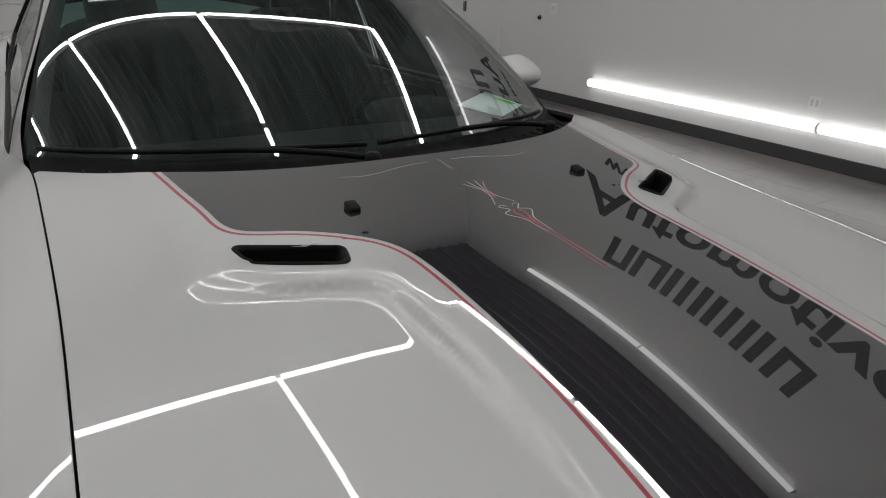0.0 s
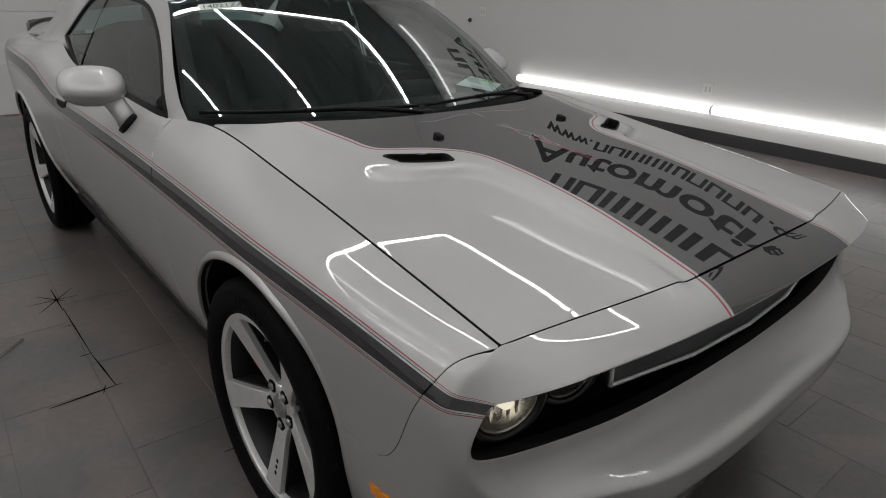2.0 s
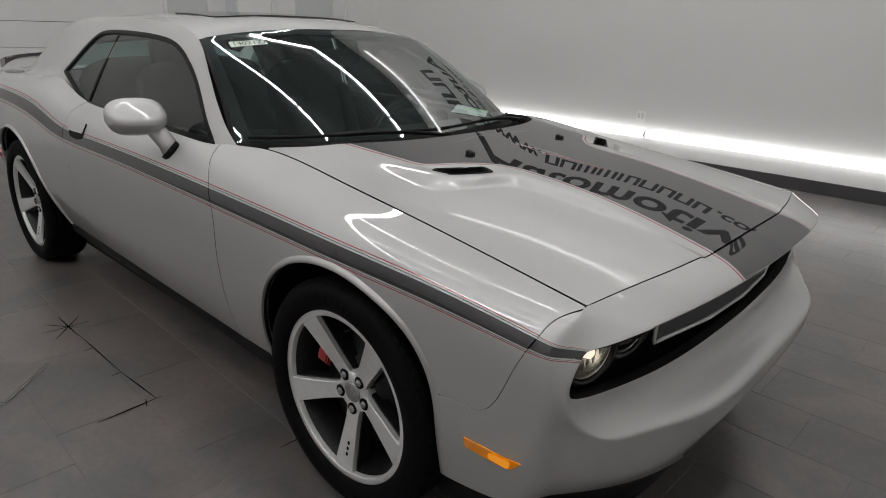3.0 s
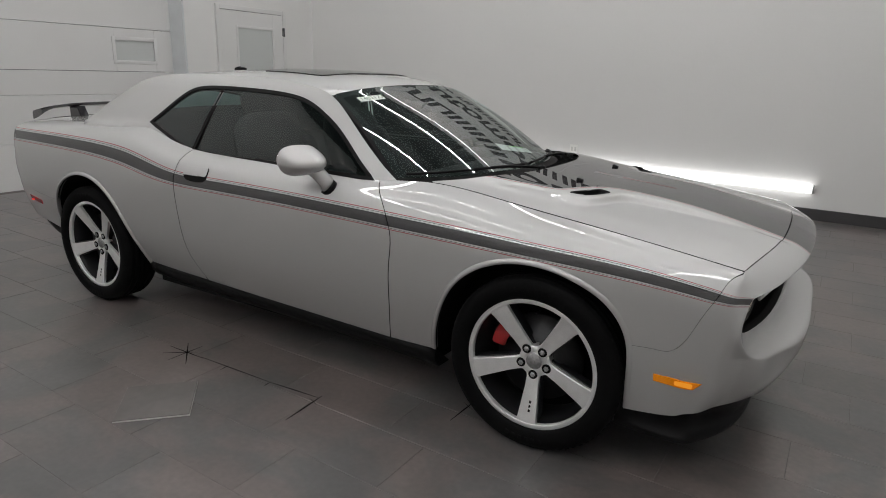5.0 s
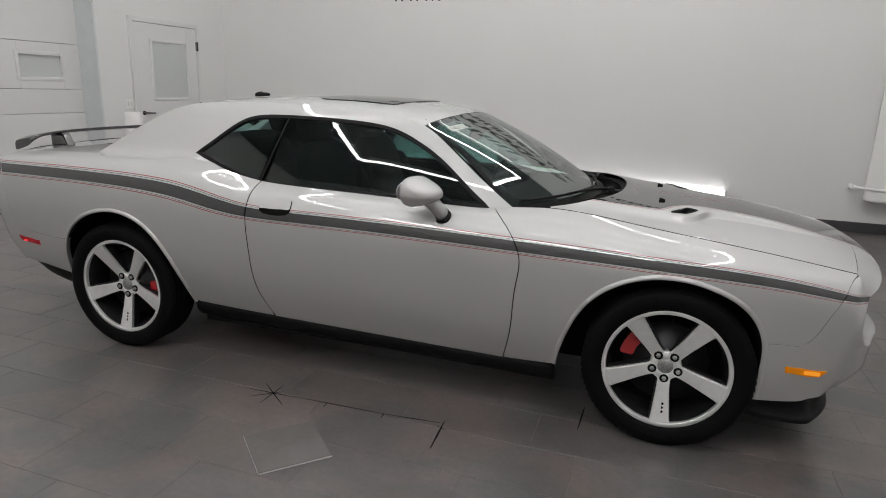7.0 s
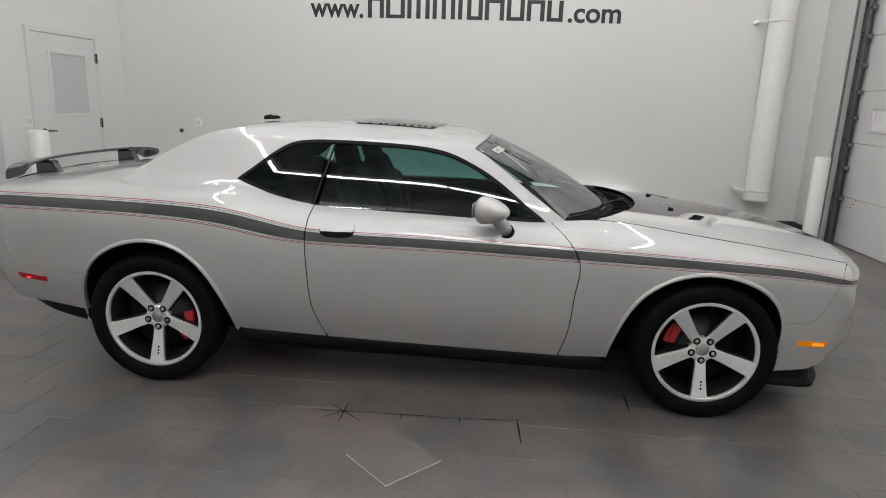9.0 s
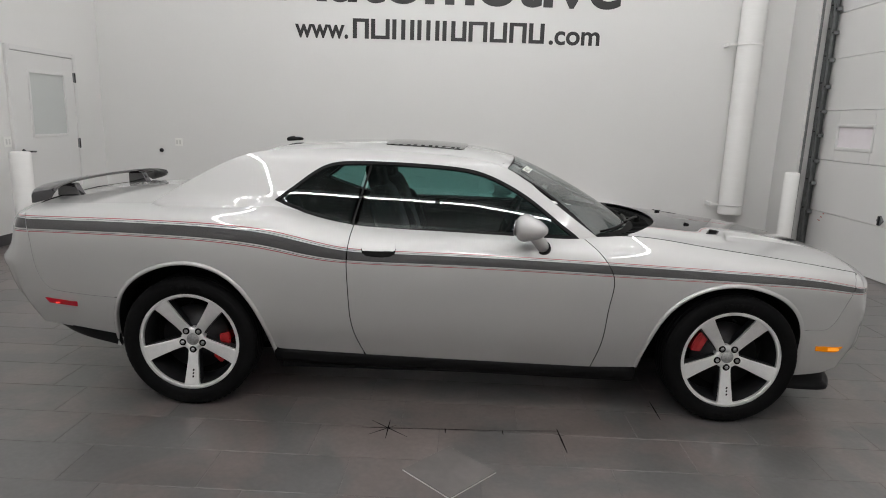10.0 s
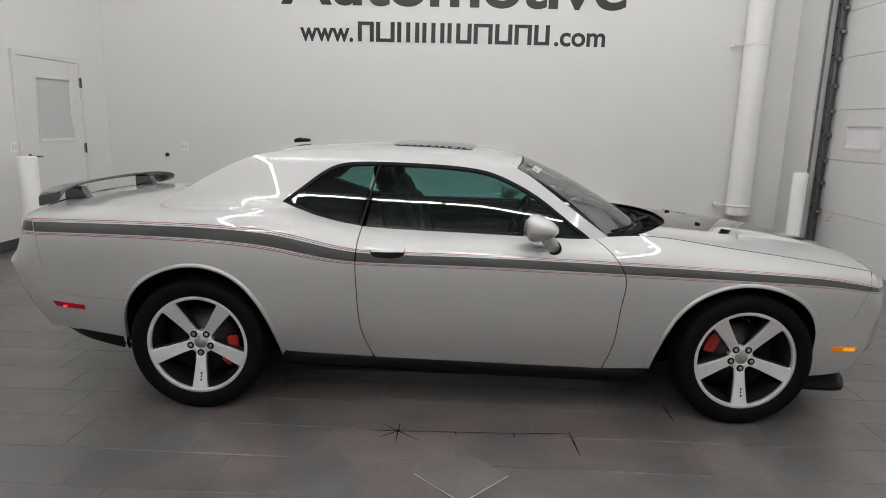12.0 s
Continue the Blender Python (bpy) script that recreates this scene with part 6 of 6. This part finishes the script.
latch = part("latch", box(-0.01, 0.01, -0.045, 0.045, -0.045, 0.045, 0.006), GALV, east_door, "steel diamond-shaped latch plate", pose(RIGHT_PLAN + 0.205, 3.31, 0.595, 45, 0, 0))
part("latch_handle", box(-0.03, -0.008, -0.055, 0.055, -0.012, 0.012, 0.005), STEEL, latch, "steel turn handle", pose(0, 0, 0, 45, 0, 0))
for k in range(3):
    part("warning_mark", box(RIGHT_PLAN + 0.2105, RIGHT_PLAN + 0.2135, 4.55 - 0.04 * k, 4.60 - 0.05 * k, 0.40 + 0.05 * k, 0.412 + 0.05 * k), mat("red_print", (0.4, 0.05, 0.05), 0.6), east_door)

# ---- service door ----
sd = tagged(new("door_3"), "closed white service door with a frosted window", "door", "", "structure")
sd.matrix_basis = ROOM
X = LEFT
y0, y1, zt = 3.12, 4.285, 2.225
wy0, wy1, wz0, wz1 = 3.41, 4.08, 1.245, 2.0
part("leaf", join(box(X + 0.002, X + 0.03, y0 + 0.004, wy0, 0.008, zt - 0.006, 0.002), box(X + 0.002, X + 0.03, wy1, y1 - 0.004, 0.008, zt - 0.006, 0.002), box(X + 0.003, X + 0.029, wy0, wy1, 0.008, wz0), box(X + 0.003, X + 0.029, wy0, wy1, wz1, zt - 0.006)), DOOR_WHITE, sd, "white door leaf")
part("door_frame", join(box(X - 0.01, X + 0.036, y0 - 0.065, y0, 0, zt + 0.06, 0.004), box(X - 0.01, X + 0.036, y1, y1 + 0.065, 0, zt + 0.06, 0.004), box(X - 0.01, X + 0.035, y0, y1, zt, zt + 0.059, 0.004)), DOOR_WHITE, sd, "white door frame")
# black strip painted as the shade between the leaf and the frame's head
part("gap", box(X - 0.005, X + 0.004, y0, y1, zt - 0.012, zt + 0.002), GRILLE_BLACK, sd)
part("window_bead", join(box(X + 0.004, X + 0.037, wy0 - 0.025, wy0 + 0.012, wz0 - 0.025, wz1 + 0.025, 0.004), box(X + 0.004, X + 0.037, wy1 - 0.012, wy1 + 0.025, wz0 - 0.025, wz1 + 0.025, 0.004), box(X + 0.004, X + 0.036, wy0, wy1, wz0 - 0.025, wz0 + 0.012, 0.004), box(X + 0.004, X + 0.036, wy0, wy1, wz1 - 0.012, wz1 + 0.025, 0.004)), DOOR_WHITE, sd, "white window bead")
part("pane", box(X + 0.012, X + 0.02, wy0, wy1, wz0, wz1), FROST, sd, "frosted grey pane")
for z in (1.98, 1.125, 0.27):
    hb = part("hinge", box(X + 0.028, X + 0.045, y1 - 0.018, y1 + 0.03, z - 0.06, z + 0.06, 0.003), GALV, sd, "steel hinge")
    part("hinge_pin", tube([(X + 0.046, y1 + 0.006, z - 0.065), (X + 0.046, y1 + 0.006, z + 0.065)], 0.009, 10), STEEL, hb)
hd = part("door_handle", tube([(X + 0.03, y0 + 0.075, 1.06), (X + 0.085, y0 + 0.075, 1.06), (X + 0.09, y0 + 0.10, 1.06), (X + 0.088, y0 + 0.21, 1.055)], 0.011, 10), STEEL, sd, "steel lever handle")
part("rose", lathe([(0.0005, 0.048), (0.026, 0.044), (0.03, 0.028)], 24, "x"), STEEL, hd, "", pose(X, y0 + 0.075, 1.06))

# ---- wall fittings ----
def outlet(name, x, y, z, turn, label):
    e = thing(name, label, "socket", "", (NORTH if y > 5 else ROOM) @ pose(x, y, z, 0, 0, turn))
    part("plate", box(-0.058, 0.058, -0.007, 0.001, -0.06, 0.06, 0.004), mat("socket_plastic", (0.75, 0.75, 0.72), 0.4), e, "white cover plate")
    for dx in (-0.024, 0.024):
        part("receptacle", box(dx - 0.013, dx + 0.013, -0.0085, -0.006, -0.03, 0.03, 0.002), mat("socket_face", (0.55, 0.55, 0.53), 0.5), e)
    return e


outlet("socket", -4.46, FAR_PLAN, 1.118, 0, "white double socket on the white wall")
outlet("socket", -0.655, FAR_PLAN, 0.46, 0, "white double socket low on the wall")
outlet("light_switch", LEFT, 2.985, 1.18, 90, "white light switch beside the service door")
kb = thing("wall_stop", "round steel door stop on the white wall", "door stop", "", NORTH @ pose(-4.738, FAR_PLAN, 0.985))
part("disc", lathe([(0.032, 0.001), (0.032, -0.012), (0.024, -0.03), (0.0005, -0.034)], 24), STEEL, kb)
part("rubber_tip", lathe([(0.013, -0.03), (0.012, -0.045), (0.0005, -0.047)], 16), BLACK, kb)

# downpipe with straps
pipe = thing("duct_pipe", "white round duct pipe strapped to the wall", "duct", "", NORTH @ pose(4.06, FAR_PLAN - 0.185, 0))
PIPE_WHITE = grain(mat("white_duct", (0.76, 0.755, 0.74), 0.45), 3, 0.02, 80, 0.02, bump=0.001, bump_scale=30, stretch=(1, 1, 6))
prof = [(0.165, 0.335)] + [(0.17 + 0.0012 * (k % 2), 0.34 + k * 0.03) for k in range(199)]
part("pipe", lathe(prof, 40, "z"), PIPE_WHITE, pipe, "white spiral duct")
# black plug added in the open end as the shade inside the duct
part("pipe_inside", lathe([(0.16, 0.336), (0.155, 0.42)], 32, "z", caps=True), GRILLE_BLACK, pipe)
for z in (2.79, 0.48, 5.0):
    part("strap", lathe([(0.175, z - 0.018), (0.1765, z - 0.018), (0.1765, z + 0.018), (0.175, z + 0.018)], 36, "z"), PIPE_WHITE, pipe, "white strap")
    part("bracket", join(box(-0.30, -0.16, -0.012, 0.006, z - 0.014, z + 0.014, 0.003), box(-0.31, -0.27, 0.0, 0.186, z - 0.025, z + 0.025, 0.004)), PIPE_WHITE, pipe, "white bracket")

for x, y, h, r, g in ((4.196, 4.017, 1.081, 0.089, "roll-up door"), (-4.9, 2.66, 1.10, 0.105, "service door")):
    b = thing("bollard", "white steel bollard standing beside the " + g, "bollard", "bollards", ROOM @ pose(x, y, 0))
    part("post", lathe([(r, 0.0), (r, h - 0.02), (r - 0.008, h - 0.004), (r - 0.03, h), (0.0005, h + 0.004)], 32, "z"), PIPE_WHITE, b, "white post")
    part("foot_ring", lathe([(r + 0.004, 0.0), (r + 0.004, 0.10), (r - 0.002, 0.105)], 32, "z"), SKIRT, b, "dark foot")

# ---- lettering ----
def fitted(me, x0, x1, z0, height=None, cap=None):
    """Letters stretched to a width and a height, standing on z0 against the far wall."""
    co = np.zeros(len(me.vertices) * 3)
    me.vertices.foreach_get("co", co)
    co = co.reshape(-1, 3)
    lo, hi = co.min(0), co.max(0)
    sx = (x1 - x0) / (hi[0] - lo[0])
    sz = height / (hi[1] - max(lo[1], 0))
    out = np.stack([x0 + (co[:, 0] - lo[0]) * sx, FAR_PLAN - 0.004 - co[:, 2], z0 + co[:, 1] * sz], -1)
    me.vertices.foreach_set("co", out.ravel())
    me.update()
    return me


def heavy_words(text, weight):
    cu = bpy.data.curves.new("words", "FONT")
    cu.body, cu.size, cu.extrude, cu.offset = text, 1.0, 0.002, weight
    tmp = bpy.data.objects.new("words", cu)
    scene.collection.objects.link(tmp)
    bpy.context.view_layer.update()
    me = bpy.data.meshes.new_from_object(tmp.evaluated_get(bpy.context.evaluated_depsgraph_get()))
    bpy.data.objects.remove(tmp)
    bpy.data.curves.remove(cu)
    me.materials.clear()
    return me


def letters(me, parent):
    """Each letter of a word as a part of its own, parted where the strokes leave a gap."""
    spans = []
    for p in me.polygons:
        xs = [me.vertices[i].co.x for i in p.vertices]
        spans.append((min(xs), max(xs), p.index))
    spans.sort()
    groups, end = [], -1e9
    for a, b, i in spans:
        if a > end + 1e-5:
            groups.append([])
        groups[-1].append(i)
        end = max(end, b)
    for g in groups:
        used = sorted({v for i in g for v in me.polygons[i].vertices})
        at = {v: k for k, v in enumerate(used)}
        one = mesh_from("letter", [tuple(me.vertices[v].co) for v in used], [[at[v] for v in me.polygons[i].vertices] for i in g], None, False)
        part("letter", one, LETTER, parent, "black letter")
    bpy.data.meshes.remove(me)


sign = thing("wall_lettering", "black three-line lettering on the white wall", "sign", "", NORTH)
letters(fitted(heavy_words("Automotive", 0.022), -2.88, 2.21, 3.275, 0.62), sign)
letters(fitted(heavy_words("www.", 0.022), -2.60, -1.80, 2.745, 0.185), sign)
letters(fitted(heavy_words(".com", 0.022), 1.19, 1.935, 2.745, 0.185), sign)


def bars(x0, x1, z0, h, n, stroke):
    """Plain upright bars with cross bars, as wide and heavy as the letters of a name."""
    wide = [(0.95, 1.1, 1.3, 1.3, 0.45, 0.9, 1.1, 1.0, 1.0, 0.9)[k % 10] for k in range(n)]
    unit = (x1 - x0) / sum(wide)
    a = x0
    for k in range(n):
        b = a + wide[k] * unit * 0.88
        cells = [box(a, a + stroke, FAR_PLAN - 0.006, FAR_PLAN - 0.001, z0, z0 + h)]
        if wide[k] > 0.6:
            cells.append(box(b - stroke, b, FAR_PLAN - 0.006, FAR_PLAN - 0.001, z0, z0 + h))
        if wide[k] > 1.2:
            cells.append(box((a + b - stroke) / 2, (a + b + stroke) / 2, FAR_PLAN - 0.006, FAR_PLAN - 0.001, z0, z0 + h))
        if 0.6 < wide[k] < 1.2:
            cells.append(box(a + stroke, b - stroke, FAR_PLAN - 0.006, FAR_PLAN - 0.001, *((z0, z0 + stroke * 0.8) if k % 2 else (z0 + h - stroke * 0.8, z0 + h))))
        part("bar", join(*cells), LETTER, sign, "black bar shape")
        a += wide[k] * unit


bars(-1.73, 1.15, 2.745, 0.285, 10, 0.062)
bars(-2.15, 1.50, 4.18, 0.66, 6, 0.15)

# ---- lamps ----
CASE = mat("lamp_casing", (0.6, 0.6, 0.6), 0.4)
TUBE_SOUTH = glow("south_wall_tube", (1.0, 0.99, 0.985), 60.0)
WALL_GLOW = glow("wall_tube", (1.0, 0.99, 0.985), 6.0)


def lamp(x0, y0, x1, y1, z, fixed, label, group, material):
    """One tube with its casing; fixed names what it is fixed to, the ceiling or the wall behind it."""
    e = thing("lamp_tube", label, "lamp", group, ROOM)
    a, b = Vector((x0, y0, z)), Vector((x1, y1, z))
    d = (b - a).normalized()
    part("tube", tube([a + d * 0.012, b - d * 0.012], 0.038 if fixed == "ceiling" else 0.044, 14), material, e, "glowing white tube")
    sx, sy = (0.0, 0.03) if abs(d.x) > 0.5 else (0.03, 0.0)
    if fixed == "ceiling":
        part("casing", box(min(x0, x1) - sx, max(x0, x1) + sx, min(y0, y1) - sy, max(y0, y1) + sy, z + 0.032, CEILING - 0.03), CASE, e, "slim casing")
    else:
        part("casing", box(min(x0, x1), max(x0, x1), min(y0, FAR) if y0 > 0 else NEAR - 0.001, FAR + 0.001 if y0 > 0 else y0, z - 0.014, z + 0.014), CASE, e, "slim casing")
    for p in (a, b):
        part("end_cap", tube([p - d * 0.012, p + d * 0.012], 0.0395 if fixed == "ceiling" else 0.0455, 14), CASE, e, "", None)
    return e


LAMP_Z = 6.08
S = 3.05
for y in (-2.7, 0.35, 3.40):
    for k in (-1, 0):
        lamp(k * S + 0.03, y, (k + 1) * S - 0.03, y, LAMP_Z, "ceiling", "white ceiling lamp tube in a rectangle", "ceiling lamp tubes", TUBE)
for x in (-S, S):
    for y in (-2.7, 0.35):
        lamp(x, y + 0.03, x, y + S - 0.03, LAMP_Z, "ceiling", "white ceiling lamp tube in a rectangle", "ceiling lamp tubes", TUBE)
for k in (-1, 0):
    lamp(k * S + 0.03, -2.7 - S, (k + 1) * S - 0.03, -2.7 - S, LAMP_Z, "ceiling", "white ceiling lamp tube in a rectangle", "ceiling lamp tubes", TUBE)
for x in (-S, S):
    lamp(x, -2.7 - S + 0.03, x, -2.73, LAMP_Z, "ceiling", "white ceiling lamp tube in a rectangle", "ceiling lamp tubes", TUBE)
for x, x1 in ((-3.33, -0.50), (-0.50, 2.18)):
    lamp(x, FAR - 0.05, x1, FAR - 0.05, 0.343, "wall", "white lamp tube low on the wall", "wall lamp tubes", WALL_GLOW)
    lamp(x, FAR - 0.05, x1, FAR - 0.05, 5.80, "wall", "white lamp tube high on the wall", "wall lamp tubes", WALL_GLOW)
    lamp(x, NEAR + 0.05, x1, NEAR + 0.05, 5.95, "wall", "white lamp tube high on the wall", "wall lamp tubes", TUBE_SOUTH)

# ---- loose floor things ----
lt = part("loose_tile", box(-0.152, 0.152, -0.152, 0.152, 0.006, 0.0095, 0.001), grain(mat("pale_tile", (0.137, 0.126, 0.122), 0.3), 5, 0.2, 25, 0.1), None, "", pose(-0.046, -1.515, 0.0005, 0, 0, 45.5))
part("tile_body", box(-0.1525, 0.1525, -0.1525, 0.1525, 0.0, 0.0062), mat("pale_tile_edge", (0.6, 0.59, 0.57), 0.7), lt, "pale unglazed tile edge")
tagged(lt, "paler grey square tile lying loose on the floor", "tile")
CRACK = mat("dark_crack", (0.004, 0.004, 0.004), 0.9, spec=0.05)


def scuff(segments, label):
    bm = bmesh.new()
    for (x0, y0), (x1, y1), w in segments:
        d = Vector((x1 - x0, y1 - y0, 0)).normalized()
        n = Vector((-d.y, d.x, 0)) * w * 0.55
        a, b = Vector((x0, y0, 0.0016)), Vector((x1, y1, 0.0016))
        m = (a + b) / 2 + n * 1.2
        vs = [bm.verts.new(p) for p in (a - n * 0.4, m - 2.2 * n, b - n * 0.4, b + n * 0.4, m, a + n * 0.4)]
        bm.faces.new(vs)
    ob = part("floor_crack", bm, CRACK)
    return tagged(ob, label, "crack", "", "structure")


star = []
for a, l0, l1 in ((0, 0.13, 0.14), (38, 0.05, 0.12), (88, 0.09, 0.11), (140, 0.12, 0.14)):
    c, s_ = math.cos(radians(a)), math.sin(radians(a))
    star.append(((-0.366 - l1 * c, -1.118 - l1 * s_), (-0.366 + l0 * c, -1.118 + l0 * s_), 0.006))
scuff(star, "dark star-shaped crack in the floor tiles")
scuff([((-0.26, -1.113), (0.24, -1.108), 0.005), ((0.24, -1.108), (0.527, -1.09), 0.006), ((-0.068, -1.10), (-0.066, -1.155), 0.005), ((0.232, -1.10), (0.234, -1.15), 0.005)], "dark crack along a tile joint")
scuff([((0.525, -1.07), (0.536, -1.31), 0.008), ((0.50, -1.12), (0.555, -1.14), 0.004)], "dark crack across a floor tile")
scuff([((1.137, -0.69), (1.126, -0.92), 0.007), ((1.10, -0.75), (1.17, -0.79), 0.003)], "dark crack across a floor tile")

# ---- floor tiles, last ----
floor = room("floor", box(LEFT - 0.5, RIGHT + 0.5, NEAR - 0.2, FAR + 0.2, -0.1, -0.0022), GROUT, "dark grey porcelain floor tiles with thin joints", "floor")
TW, TL, JOINT = 0.31, 0.62, 0.0024


def tile_mesh(w, l, b=0.0014):
    bm = bmesh.new()
    top = [bm.verts.new((x, y, 0.0)) for x, y in ((-l + b, -w + b), (l - b, -w + b), (l - b, w - b), (-l + b, w - b))]
    mid = [bm.verts.new((x, y, -b * 0.6)) for x, y in ((-l, -w), (l, -w), (l, w), (-l, w))]
    low = [bm.verts.new((v.co.x, v.co.y, -0.008)) for v in mid]
    bm.faces.new(top)
    for i in range(4):
        j = (i + 1) % 4
        bm.faces.new((mid[i], mid[j], top[j], top[i]))
        bm.faces.new((low[i], low[j], mid[j], mid[i]))
    me = bpy.data.meshes.new("tile")
    bm.to_mesh(me)
    bm.free()
    me.materials.append(TILE)
    return me


shared = tile_mesh(TW / 2 - JOINT / 2, TL / 2 - JOINT / 2)
rest_v, rest_f = [], []
sv = [tuple(v.co) for v in shared.vertices]
sf = [tuple(p.vertices) for p in shared.polygons]
spots = []
for r in range(-26, 23):
    yc = -1.115 + (r + 0.5) * TW
    if yc > FAR + 0.1:
        continue
    for c in range(-10, 14):
        xc = -2.754 + TL / 2 + ((-(r - 3)) % 3) * TL / 3 + c * TL
        if LEFT - 0.3 < xc < RIGHT + 0.5:
            spots.append((xc, yc))
spots.sort(key=lambda p: (max(abs(p[0] - 0.1) - 2.6, 0) ** 2 + max(abs(p[1] + 1.4) - 0.9, 0) ** 2))
rng = random.Random(7)
for i, (x, y) in enumerate(spots):
    dz = rng.uniform(-0.0006, 0.0)
    if i < 300:
        o = new("tile", shared)
        o.parent = floor
        o.matrix_basis = pose(x, y, dz, rng.uniform(-0.04, 0.04), rng.uniform(-0.04, 0.04), 180 * rng.randint(0, 1))
    else:
        n = len(rest_v)
        rest_v += [(a + x, b + y, c + dz) for a, b, c in sv]
        rest_f += [tuple(k + n for k in f) for f in sf]
me = mesh_from("tiles", rest_v, rest_f, None, False)
me.materials.append(TILE)
far_tiles = new("tiles", me)
far_tiles.parent = floor
tagged(far_tiles, "dark grey floor tiles further off", "", "", "stuff")
